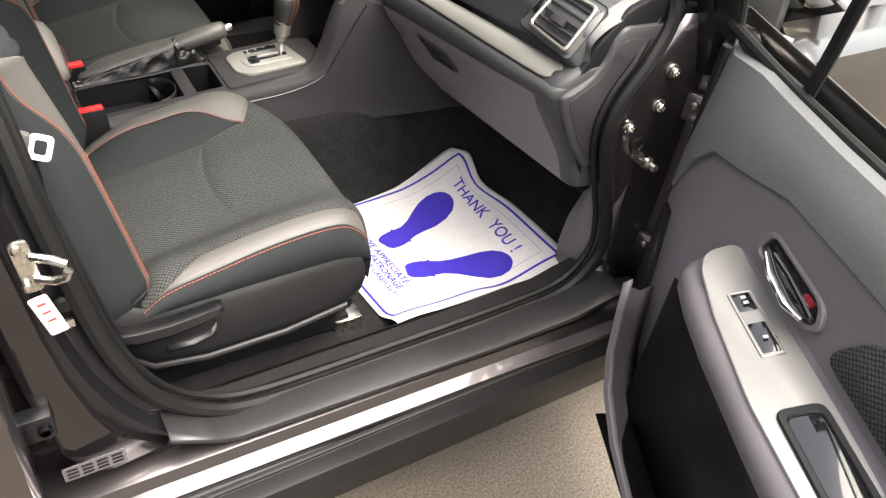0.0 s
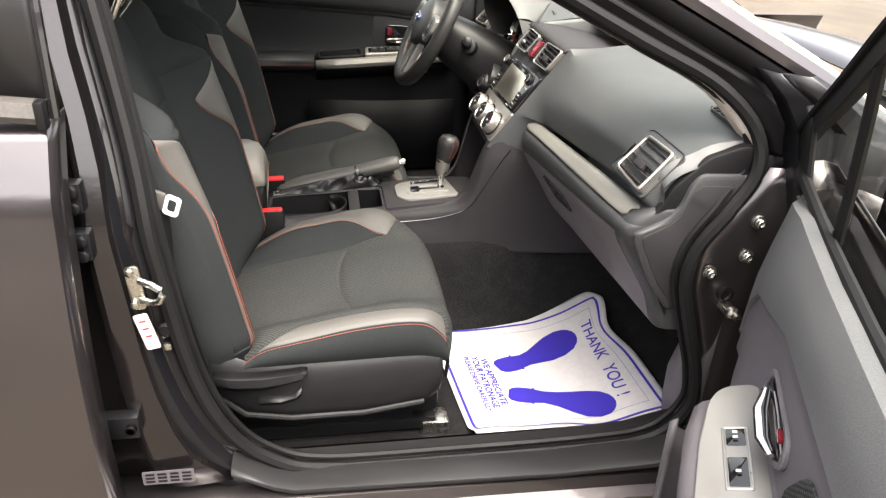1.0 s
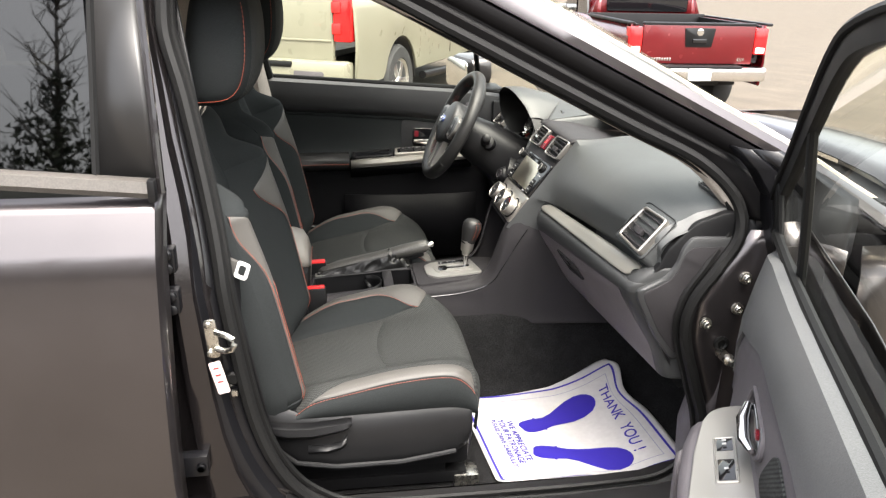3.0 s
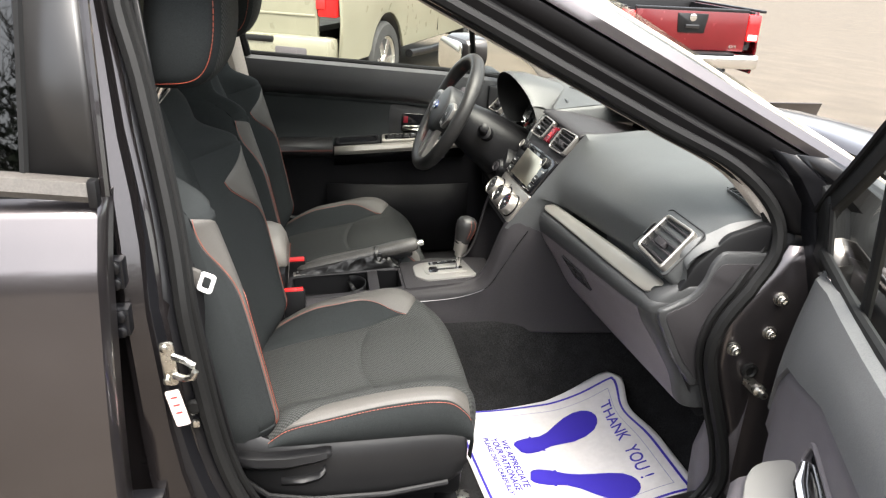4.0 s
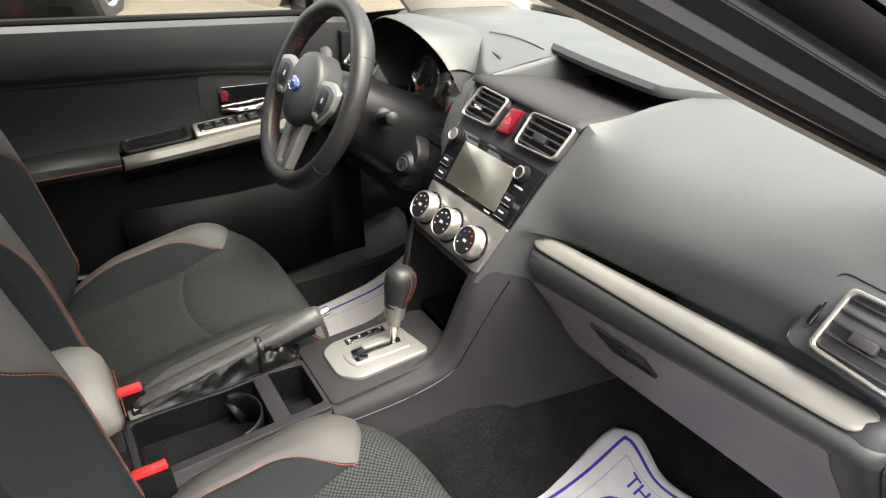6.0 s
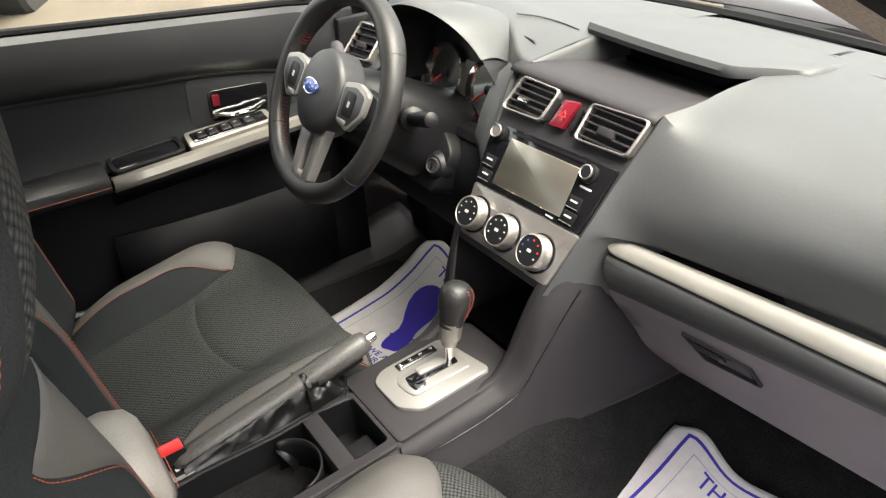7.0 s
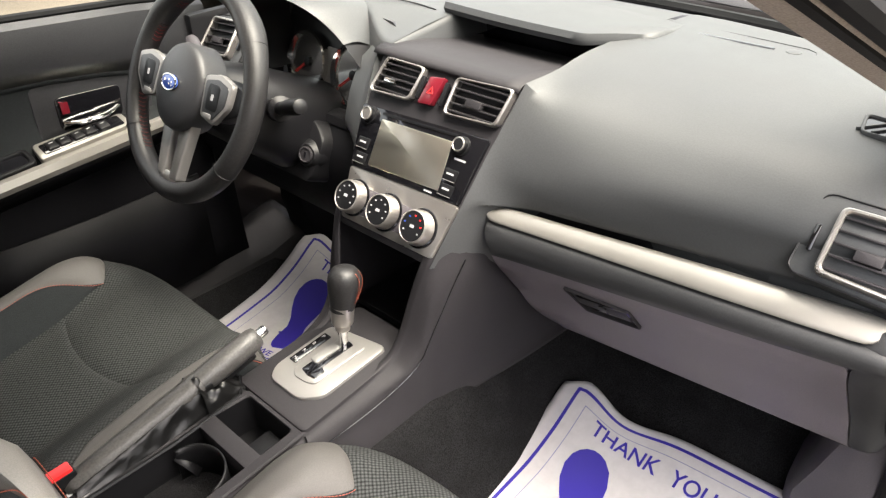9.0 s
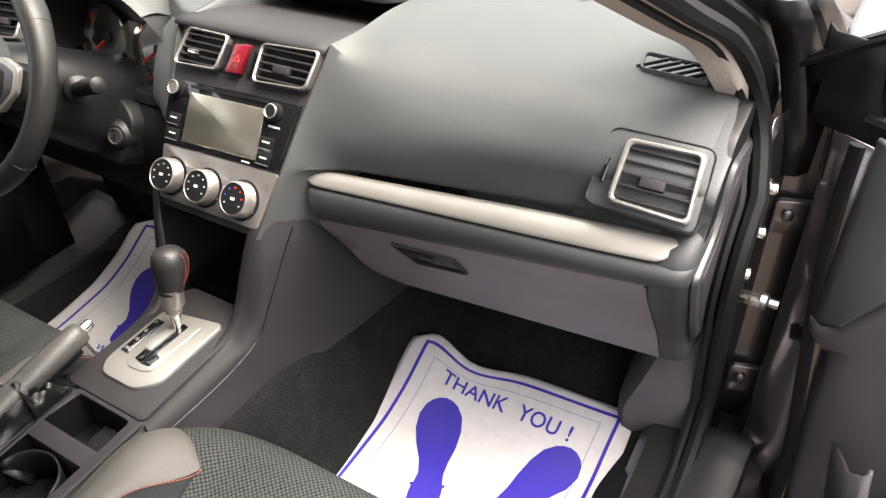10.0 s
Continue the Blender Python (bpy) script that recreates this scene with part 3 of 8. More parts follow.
def build_roof_and_front():
    rows = []
    for x, z in ((-0.15, 1.485), (-0.35, 1.515), (-0.8, 1.545), (-1.4, 1.54), (-2.0, 1.47)):
        rows.append([V(x, y, z + 0.055 - 0.085 * abs(y / 0.60) ** 4) for y in (-0.60, -0.5, -0.3, 0, 0.3, 0.5, 0.60)])
    part("roof", grid(rows), PAINT, body, "dark grey roof", solid=0.004, offset=1.0)
    part("headliner", grid([[p - V(0, 0, 0.03) for p in r] for r in rows]), HEADLINER, body, "beige cloth headliner", solid=0.006)
    # cowl, bonnet and wings
    xs = (0.69, 0.79, 0.88)
    part("cowl", grid([[V(x - 0.10 * (y / 0.7) ** 2, y, 1.035 - 0.02 * (y / 0.7) ** 2 - 0.05 * (x - 0.69)) for y in (-0.72, -0.5, -0.25, 0, 0.25, 0.5, 0.72)] for x in xs]), DARKPL, body, "black plastic wiper cowl", solid=0.004)
    rows = [[V(x - 0.10 * (y / 0.7) ** 2, y, z - 0.05 * (y / 0.75) ** 4) for y in (-0.76, -0.6, -0.4, -0.2, 0, 0.2, 0.4, 0.6, 0.76)] for x, z in ((0.86, 1.045), (0.93, 1.056), (1.1, 1.045), (1.4, 0.99), (1.62, 0.90))]
    part("bonnet", grid(rows), PAINT, body, "dark grey metallic bonnet", solid=0.004)
    for side in (1, -1):
        rows = [[V(0.46, -0.872 * side, z) if i == 0 else V(x, (-0.885 - 0.02 * math.sin(2 * (x - 0.4))) * side, z) for i, x in enumerate((0.46, 0.52, 0.8, 1.2, 1.5))] for z in (0.42, 0.6, 0.8, 0.9)]
        rows.append([V(x, -0.87 * side, 0.98) for x in (0.46, 0.52, 0.8, 1.2, 1.5)])
        rows.append([V(x - 0.08, -0.76 * side, 1.0) for x in (0.62, 0.70, 0.85, 1.2, 1.5)])
        part("front_wing", grid(rows), PAINT, body, "dark grey metallic front wing", solid=0.004)
        rows = [[V(x, -0.88 * side, z) for x in (-1.7, -2.1)] for z in (0.4, 0.9, 1.15)]
        part("rear_quarter", grid(rows), PAINT, body, solid=0.004)
    part("nose", grid([[V(1.62 + 0.06 * (1 - abs(y)), y, z) for y in (-0.8, -0.4, 0, 0.4, 0.8)] for z in (0.3, 0.6, 0.9)]), PAINT, body, solid=0.01)
    part("tail", grid([[V(-2.05, y, z) for y in (-0.8, -0.4, 0, 0.4, 0.8)] for z in (0.3, 0.7, 1.1)]), PAINT, body, solid=0.01)
    # windscreen
    rows = []
    for t in (0, 0.25, 0.5, 0.75, 1):
        rows.append([V(lin(0.72, -0.17, t) + 0.03 * math.sin(math.pi * t) - lin(0.11, 0.05, t) * (2 * k) ** 2, lin(1.40, 1.16, t) * k, lin(1.055, 1.52, t) - 0.0 * k) for k in (-0.5, -0.3, -0.1, 0.1, 0.3, 0.5)])
    ws = part("windscreen", grid(rows), GLASS, body, "clear windscreen glass")
    ws.visible_shadow = False
    part("screen_seal", tube([p + V(0.004, 0, 0.006) for p in crv(rows[0], 30)], 0.010, 6), RUBBER, body)


build_roof_and_front()


def build_wheels():
    for x in (1.05, -1.62):
        for side in (1, -1):
            m = frame_at((x, -0.80 * side, 0.335), (1, 0, 0), (0, 0, side))
            w = part("wheel", lathe([(0.20, -0.10), (0.31, -0.10), (0.335, -0.07), (0.335, 0.06), (0.31, 0.09), (0.23, 0.09), (0.22, 0.07)], m, 32), TYRE, body, "road tyre")
            part("rim", lathe([(0.22, 0.03), (0.22, 0.08), (0.20, 0.06), (0.05, 0.075), (0.03, 0.085)], m, 24), ALLOY, w)


build_wheels()

# ---- cabin floor ----
def floor_z(x):
    return 0.352 + 0.42 * smooth(0.24, 0.75, x)


def build_floor():
    ys = [k * y for k, g in ((-1, (0.66, 0.60, 0.5, 0.35, 0.25, 0.23, 0.21, 0.19, 0.17, 0.155, 0.14, 0.12, 0.10, 0.07)), (1, (0.0, 0.07, 0.10, 0.12, 0.14, 0.155, 0.17, 0.19, 0.21, 0.23, 0.25, 0.35, 0.5, 0.60, 0.66))) for y in g]
    rows = []
    for x in [-2.0, -1.2, -0.8] + [-0.6 + 0.05 * i for i in range(26)]:
        row = []
        for y in ys:
            z = floor_z(x)
            tunnel = 0.585
            z = max(z, lin(z, tunnel, smooth(0.215, 0.100, abs(y))))
            z += 0.07 * smooth(0.60, 0.66, abs(y))
            row.append(V(x, y, z))
        rows.append(row)
    ob = part("floor", grid(rows), CARPET)
    tagged(ob, "black carpeted cabin floor and tunnel", "floor", kind="structure")
    # firewall and rear bulkhead close the cabin
    ob = part("wall_front", box((0.70, -0.66, 0.40), (0.72, 0.66, 1.02)), CARPET)
    tagged(ob, "black carpet covered bulkhead under the dash", "bulkhead", kind="structure")
    for side in (1, -1):
        kick = grid([[V(x + 0.03 * smooth(0.55, 0.40, z), (y + 0.055 * smooth(0.64, 0.46, z) * smooth(-0.70, -0.66, y)) * side, z) for z in (0.38, 0.46, 0.55, 0.64, 0.74)] for x, y in ((0.30, -0.735), (0.283, -0.728), (0.270, -0.71), (0.268, -0.685), (0.278, -0.665), (0.30, -0.652), (0.34, -0.648), (0.5, -0.635), (0.68, -0.635))])
        # same plastic on both sides; the driver's footwell shade is in its colour
        part("kick_panel", kick, LOWER if side > 0 else SHADETRIM, body, "plastic kick panel", solid=0.006)


build_floor()


def build_rear_seat():
    seat = thing("rear_bench_seat", (-1.35, 0, 0.36), "black cloth rear bench seat", "seat")
    part("cushion", box((-1.65, -0.60, 0.38), (-1.15, 0.60, 0.62), 0.05, segments=4), CLOTH, seat)
    part("backrest", box((-1.75, -0.60, 0.55), (-1.60, 0.60, 1.15), 0.05, segments=4), CLOTH, seat)


build_rear_seat()


# ---- rear door, closed ----
def build_rear_door():
    d = thing("rear_door", (-1.2, -0.85, 0.35), "closed rear door in dark grey metallic paint with tinted window", "car door")
    rows = []
    for z, y in ((0.36, -0.852), (0.50, -0.872), (0.62, -0.888), (0.72, -0.897), (0.82, -0.902), (0.90, -0.900), (0.97, -0.894), (1.04, -0.8845), (1.066, -0.880), (1.074, -0.876), (1.10, -0.864), (1.13, -0.849), (1.155, -0.836)):
        x0 = -0.772 + 0.016 * smooth(0.4, 1.1, z)
        rows.append([V(x0, y + 0.05, z), V(x0 - 0.001, y + 0.012, z), V(x0 - 0.008, y, z), V(-1.0, y - 0.004, z), V(-1.3, y - 0.004, z), V(-1.69, y, z)])
    part("skin", grid(rows), PAINT, d, "dark grey metallic door skin", solid=0.002)
    lean = lambda x, z, o=0.0: V(x, -0.842 + 0.22 * (z - 1.165) - o, z)
    # waist strip
    belt = lambda x: 1.1705 - 0.083 * (x + 0.763)
    part("waist_strip", grid([[V(x, -0.853 + dy, belt(x) + dz) for dy, dz in ((0.012, -0.016), (-0.004, -0.015), (-0.009, -0.006), (-0.004, 0.010), (0.01, 0.014))] for x in (-0.757, -0.762, -0.95, -1.2, -1.68)]), WEATHERED, d, "pale weathered window strip", solid=0.002)
    part("strip_end", box((-0.768, -0.865, belt(-0.76) - 0.02), (-0.756, -0.845, belt(-0.76) + 0.016), 0.004), DARKPL, d)
    part("pillar_applique", grid([[lean(x, z, 0.004) for x in (-0.757 - 0.05 * (z - 1.165), -0.765 - 0.05 * (z - 1.165), -0.845 + 0.04 * (z - 1.165))] for z in (1.175, 1.3, 1.46)]), SATINBLK, d, "satin black pillar panel", solid=0.003)
    part("frame_edge", tube([lean(-0.752 - 0.05 * (z - 1.165), z, 0.0) for z in (1.16, 1.25, 1.35, 1.46)], 0.007, 8), PILLAR, d)
    g = part("window", grid([[lean(x, z, 0.0) for x in (-0.845, -1.0, -1.3, -1.6)] for z in (1.17, 1.3, 1.46)]), DARKGLASS, d, "tinted window glass reflecting bare trees")
    part("window_seal", tube([lean(-0.846 + 0.04 * (z - 1.165), z, 0.003) for z in (1.17, 1.3, 1.46)], 0.006, 6), RUBBER, d)
    part("inner_panel", grid([[V(x, -0.76, z) for x in (-0.82, -1.2, -1.65)] for z in (0.42, 0.8, 1.15)]), DARKPL, d, solid=0.01)

    return d


rear = build_rear_door()
far = copy_thing(rear, Matrix.Translation((-1.2, 0.85, 0.35)) @ Matrix.Diagonal((1, -1, 1, 1)))
tagged(far, "closed rear door on the driver's side in dark grey paint")

# ---- passenger door, standing open ----
ANGLE = radians(65)
DU, DN, DH = V(-math.cos(ANGLE), -math.sin(ANGLE), 0), V(-math.sin(ANGLE), math.cos(ANGLE), 0), V(0.33, -0.80, 0)


def dp(s, n, z):
    """A place on the open door: along it from the hinge, towards the cabin side of it, and height."""
    return DH + DU * s + DN * n + V(0, 0, z)


def door_frame(s, n, z, ux=(1, 0), tilt=0.0):
    """A pose on the inner face: x along the door, y up, z towards the cabin, leaned back by tilt degrees."""
    up = V(0, 0, 1) * math.cos(radians(tilt)) - DN * math.sin(radians(tilt))
    return frame_at(dp(s, n, z), DU, up)


def build_front_door():
    d = thing("front_door", dp(0.4, 0, 0.33), "open front passenger door with black vinyl trim panel", "car door")
    # outer skin and edge
    rows = []
    for z, n in ((0.34, -0.075), (0.5, -0.10), (0.8, -0.105), (1.0, -0.09), (1.06, -0.05)):
        rows.append([dp(-0.02, n + 0.06, z), dp(-0.045, n + 0.02, z), dp(-0.03, n, z), dp(0.4, n - 0.02, z), dp(0.8, n - 0.018, z), dp(1.04, n, z), dp(1.05, n + 0.03, z)])
    part("skin", grid(rows), PAINT, d, "dark grey metallic outer skin", solid=0.003)
    part("front_edge", grid([[dp(-0.03, -0.06, z), dp(-0.012, -0.03, z), dp(0.0, -0.012, z), dp(0.06 + 0.06 * smooth(0.95, 0.4, z), -0.004, z)] for z in (0.34, 0.5, 0.7, 0.9, 1.02)]), PAINT, d, "dark grey painted door edge", solid=0.003)
    part("rear_edge", grid([[dp(1.045, -0.07, z), dp(1.05, 0.0, z), dp(1.03, 0.04, z)] for z in (0.34, 0.6, 0.9, 1.08)]), PAINT, d, solid=0.003)
    belt = lambda s: 1.052 + 0.045 * smooth(0.2, 1.1, s) + 0.0
    # upper vinyl pad
    rows = []
    for s in (0.012, 0.03, 0.07, 0.13, 0.19, 0.28, 0.4, 0.55, 0.7, 0.85, 1.0):
        low = lin(0.76, 0.925, smooth(0.02, 0.19, s)) + 0.06 * smooth(0.19, 0.42, s) + 0.02 * smooth(0.4, 0.7, s)
        top = lin(1.035, belt(s) + 0.004, smooth(0.02, 0.2, s))
        kf = lin(0.1, 1.0, smooth(0.0, 0.10, s) ** 0.7)
        s += 0.045 * (1 - smooth(0.0, 0.3, s))
        rows.append([dp(s, 0.008, top - 0.002), dp(s, 0.020 * kf, top + 0.004), dp(s, 0.036 * kf, top), dp(s, 0.050 * kf, lin(top, low, 0.3)), dp(s, 0.060 * kf, lin(top, low, 0.65)), dp(s, 0.062 * kf, lin(top, low, 0.95)), dp(s, 0.054 * kf, low)])
    part("upper_pad", grid(rows), DOORPAD, d, "black grained vinyl upper pad", solid=0.003)
    # middle and lower trim
    rows = []
    for s in (0.008, 0.03, 0.07, 0.13, 0.19, 0.28, 0.4, 0.55, 0.7, 0.85, 1.02):
        low = lin(0.76, 0.925, smooth(0.02, 0.19, s)) + 0.06 * smooth(0.19, 0.42, s) + 0.02 * smooth(0.4, 0.7, s)
        k = smooth(0.0, 0.3, s)
        kf = lin(0.1, 1.0, smooth(0.0, 0.10, s) ** 0.7)
        f = 1 - smooth(0.0, 0.3, s)
        rows.append([dp(s + 0.045 * f, 0.052 * kf, low + 0.003), dp(s + 0.048 * f, 0.054 * kf, low - 0.02), dp(s + 0.058 * f, 0.046 * kf + 0.01 * k, min(low - 0.03, 0.84)), dp(s + 0.068 * f, 0.044 * kf + 0.02 * k, 0.76), dp(s + 0.08 * f, 0.040 * kf + 0.02 * k, 0.66), dp(s + 0.088 * f, 0.036 * kf + 0.012 * k, 0.55), dp(s + 0.096 * f, 0.032 * kf, 0.44), dp(s + 0.10 * f, 0.01, 0.36)])
    part("lower_trim", grid(rows), LOWER, d, "dark grey plastic lower trim", solid=0.004)
    # armrest with its light insert
    rows = []
    for s, w, dz in ((0.285, 0.05, -0.10), (0.305, 0.3, -0.05), (0.33, 0.55, -0.018), (0.36, 0.78, -0.004), (0.42, 0.92, 0.0), (0.5, 1.0, 0.0), (0.65, 1.05, 0.0), (0.85, 1.05, 0.0), (0.98, 0.8, -0.004), (1.02, 0.2, -0.03)):
        rows.append([dp(s, 0.050, 0.905 + dz), dp(s, 0.054, 0.885 + dz), dp(s, 0.056 + 0.006 * w, 0.866 + dz), dp(s, 0.058 + 0.04 * w, 0.852 + dz), dp(s, 0.058 + 0.082 * w, 0.838 + dz), dp(s, 0.058 + 0.092 * w, 0.828 + dz), dp(s, 0.058 + 0.090 * w, 0.805 + dz * 0.6), dp(s, 0.056 + 0.06 * w, 0.765 + dz * 0.3), dp(s, 0.05, 0.70)])
    part("armrest", grid(rows), LOWER, d, "dark grey moulded armrest", solid=0.003, sharp=60)
    am = door_frame(0.0, 0.09, 0.859, tilt=73)
    ins = fillet([(0.345, -0.004), (0.342, 0.030), (0.379, 0.040), (0.47, 0.037), (0.604, 0.032), (0.74, 0.026), (0.745, -0.052), (0.60, -0.056), (0.46, -0.045), (0.379, -0.031), (0.355, -0.019)][::-1], 0.012, 5)
    insert = part("armrest_insert", slab(ins, am @ pose(0, 0, 0.004), 0.016, 0.004), SATIN, d, "light silver plastic armrest insert")
    bez = part("switch_bezel", hoop(rect(0.108, 0.031, 0.004, 0.487, -0.002), rect(0.102, 0.025, 0.003, 0.487, -0.002), am @ pose(0, 0, 0.0062), 0.004, 0.0008), SILVER, insert, "silver switch bezel")
    part("switch_well", slab(rect(0.104, 0.027, 0.003, 0.487, -0.002), am @ pose(0, 0, 0.0052), 0.003, 0.0005), SATIN, bez, "silver switch plate")
    for s, w in ((0.452, 0.027), (0.512, 0.044)):
        part("switch_gap", slab(rect(w + 0.004, 0.022, 0.002, s, -0.002), am @ pose(0, 0, 0.0058), 0.002, 0.0003), GLOSS, bez)
        part("switch", slab(rect(w * (0.86 if s < 0.5 else 0.66), 0.0185, 0.002, s + (0 if s < 0.5 else 0.007), -0.002), am @ pose(0, 0, 0.0092, 0, 4, 0), 0.005, 0.0012, dome=0.0006), DARKPL, bez, "black rocker switch")
    for s in (0.4475, 0.4565, 0.515):
        part("switch_mark", slab(rect(0.0045, 0.006, 0.0005, s, -0.002), am @ pose(0, 0, 0.0102), 0.0005), MARK, bez)
    part("pull_cup", slab(rect(0.115, 0.040, 0.010, 0.682, -0.008), am @ pose(0, 0, 0.0056), 0.006, 0.001), GLOSS, insert, "dark pull handle recess")
    part("pull_rim", hoop(rect(0.135, 0.056, 0.014, 0.682, -0.008), rect(0.113, 0.038, 0.010, 0.682, -0.008), am @ pose(0, 0, 0.009), 0.006, 0.002), DARKPL, insert)
    # release handle in its bowl
    hm = door_frame(0.472, 0.062, 0.922, tilt=6) @ Matrix.Diagonal((0.92, 0.52, 1, 1))
    bowl = part("handle_bowl", slab(fillet([(-0.085, -0.035), (0.05, -0.05), (0.075, -0.02), (0.06, 0.025), (-0.07, 0.03)], 0.02, 5), hm, 0.01, 0.003), GLOSS, d, "black handle bowl")
    part("bowl_rim", hoop(fillet([(-0.095, -0.042), (0.055, -0.06), (0.088, -0.022), (0.07, 0.034), (-0.08, 0.038)], 0.022, 5), fillet([(-0.085, -0.035), (0.05, -0.05), (0.075, -0.02), (0.06, 0.025), (-0.07, 0.03)], 0.02, 5), hm @ pose(0, 0, 0.003), 0.006, 0.002), LOWER, d)
    part("release_handle", tube([hm @ V(-0.06, -0.012, 0.004), hm @ V(-0.02, -0.022, 0.013), hm @ V(0.03, -0.032, 0.013), hm @ V(0.058, -0.030, 0.006)], [0.006, 0.009, 0.009, 0.006], 10, 0.6), CHROME, bowl, "chrome release handle")
    part("lock_tab", box((-0.01, -0.007, 0), (0.01, 0.007, 0.006), 0.002, m=hm @ pose(0.045, 0.008, 0)), DARKRED, bowl, "lock tab with a red mark")
    # speaker grille behind the handle
    gm = door_frame(0.64, 0.064, 0.93, tilt=4)
    part("speaker_grille", slab(fillet([(-0.07, -0.03), (0.25, -0.035), (0.25, 0.03), (-0.02, 0.045)], 0.03, 4), gm, 0.006, 0.002), MESHV, d, "perforated black speaker grille")
    # map pocket
    rows = []
    for z, s0 in ((0.70, 0.235), (0.64, 0.245), (0.56, 0.262), (0.50, 0.30), (0.46, 0.38), (0.44, 0.50), (0.44, 0.75), (0.44, 0.95)):
        rows.append([dp(s0, 0.128, z), dp(s0 + 0.002, 0.136, z - 0.004), dp(s0 - 0.006, 0.140, z - 0.012), dp(s0 - 0.03, 0.12, z - 0.04), dp(s0 - 0.05, 0.08, z - 0.07), dp(max(0.14, s0 - 0.09), 0.035, z - 0.09)])
    part("map_pocket", grid(rows), LOWER, d, "grey plastic map pocket", solid=0.005)
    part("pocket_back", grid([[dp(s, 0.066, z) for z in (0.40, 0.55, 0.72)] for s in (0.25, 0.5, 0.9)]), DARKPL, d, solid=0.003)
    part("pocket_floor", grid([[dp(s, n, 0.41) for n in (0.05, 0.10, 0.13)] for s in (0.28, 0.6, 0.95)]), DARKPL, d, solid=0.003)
    # window frame, divider and glass
    top = [(-0.06, 1.088), (0.047, 1.155), (0.19, 1.236), (0.36, 1.336), (0.5, 1.411), (0.604, 1.445), (0.8, 1.471), (1.02, 1.471)]
    dl = lambda s, n, z: dp(s, n + 0.15 * max(0, z - 1.06), z)
    pts = crv([V(s, 0, z) for s, z in top], 28)
    part("window_frame", grid([[dl(p.x - 0.008, -0.012, p.z + 0.014), dl(p.x - 0.006, 0.006, p.z + 0.012), dl(p.x + 0.004, 0.009, p.z - 0.004), dl(p.x + 0.012, 0.008, p.z - 0.018), dl(p.x + 0.012, -0.008, p.z - 0.018)] for p in pts]), RUBBER, d, "black door window frame", solid=0.003)
    part("frame_seal", tube([dl(p.x - 0.003, 0.010, p.z + 0.006) for p in pts], 0.005, 6), RUBBER, d)
    part("rear_frame", tube([dl(1.03, 0.0, 1.09), dl(1.03, 0.0, 1.3), dl(1.015, 0.0, 1.471)], 0.016, 8), RUBBER, d)
    part("sail_panel", grid([[dl(s + 0.8 * (z - 1.03) * k, n, z) for s, n, k in ((-0.05, -0.015, 0.1), (-0.03, 0.006, 0.1), (0.02, 0.008, 0.0), (0.056, 0.006, -0.15))] for z in (1.03, 1.06, 1.09, 1.12, 1.15)]), RUBBER, d, "black mirror corner panel", solid=0.004)
    part("quarter_seal", tube([dl(0.046, 0.006, 1.14), dl(0.058, 0.006, 1.062), dl(0.07, 0.006, 1.052), dl(0.15, 0.006, 1.056), dl(0.255, 0.006, 1.062)], 0.005, 6), RUBBER, d)
    part("divider_bar", tube([dl(0.262, 0.0, 1.050), dl(0.285, 0.0, 1.13), dl(0.31, 0.0, 1.22), dl(0.33, 0.0, 1.305)], 0.0075, 8, 1.5, DU), RUBBER, d, "black quarter glass divider")
    part("window_seal", tube([dp(s, 0.012, belt(s) + 0.006) for s in (0.04, 0.2, 0.28, 0.5, 0.75, 1.02)], 0.009, 8), RUBBER, d, "rubber window seal")
    g = part("window", grid([[dl(s, 0.0, lin(1.05, zt, t)) for t in (0, 0.35, 0.7, 1)] for s, zt in ((0.05, 1.15), (0.19, 1.23), (0.36, 1.33), (0.5, 1.404), (0.604, 1.438), (0.8, 1.465), (1.02, 1.465))]), GLASS, d, "clear door window glass")
    g.visible_shadow = False
    part("edge_seal", tube([dp(0.035 + 0.055 * smooth(0.95, 0.4, z), 0.004, z) for z in (0.36, 0.45, 0.55, 0.7, 0.85, 0.95, 1.02)], 0.007, 8, 1.5, DU), RUBBER, d, "black rubber seal along the door's front edge")
    for z in (0.545, 0.865):
        leaf = part("hinge_leaf", slab(rect(0.075, 0.055, 0.008), frame_at((0.372, -0.79, z), (0.35, -1, 0), (0, 0, 1)), 0.010, 0.003), PAINT, d, "dark grey painted steel hinge leaf")
        for dy in (-0.018, 0.018):
            part("hinge_bolt", lathe([(0.009, 0), (0.009, 0.007), (0.006, 0.009), (0.0, 0.009)], frame_at((0.372 - 0.006, -0.79 + dy * 0.95, z + dy * 0.4), (0.35, -1, 0), (0, 0, 1)), 12), PAINT, leaf)
        part("hinge_pin", tube([V(0.352, -0.838, z - 0.034), V(0.352, -0.838, z + 0.034)], 0.009, 10), PAINTBLK, d, "black hinge pin")
    # wiring bellows between pillar and door
    q = crv([V(0.395, -0.815, 0.735), V(0.362, -0.832, 0.725), V(0.335, -0.838, 0.715), V(0.318, -0.842, 0.70)], 33)
    part("wiring_bellows", tube(q, [0.015 + 0.004 * (i % 2) for i in range(33)], 14), RUBBER, d, "black rubber wiring bellows")


build_front_door()


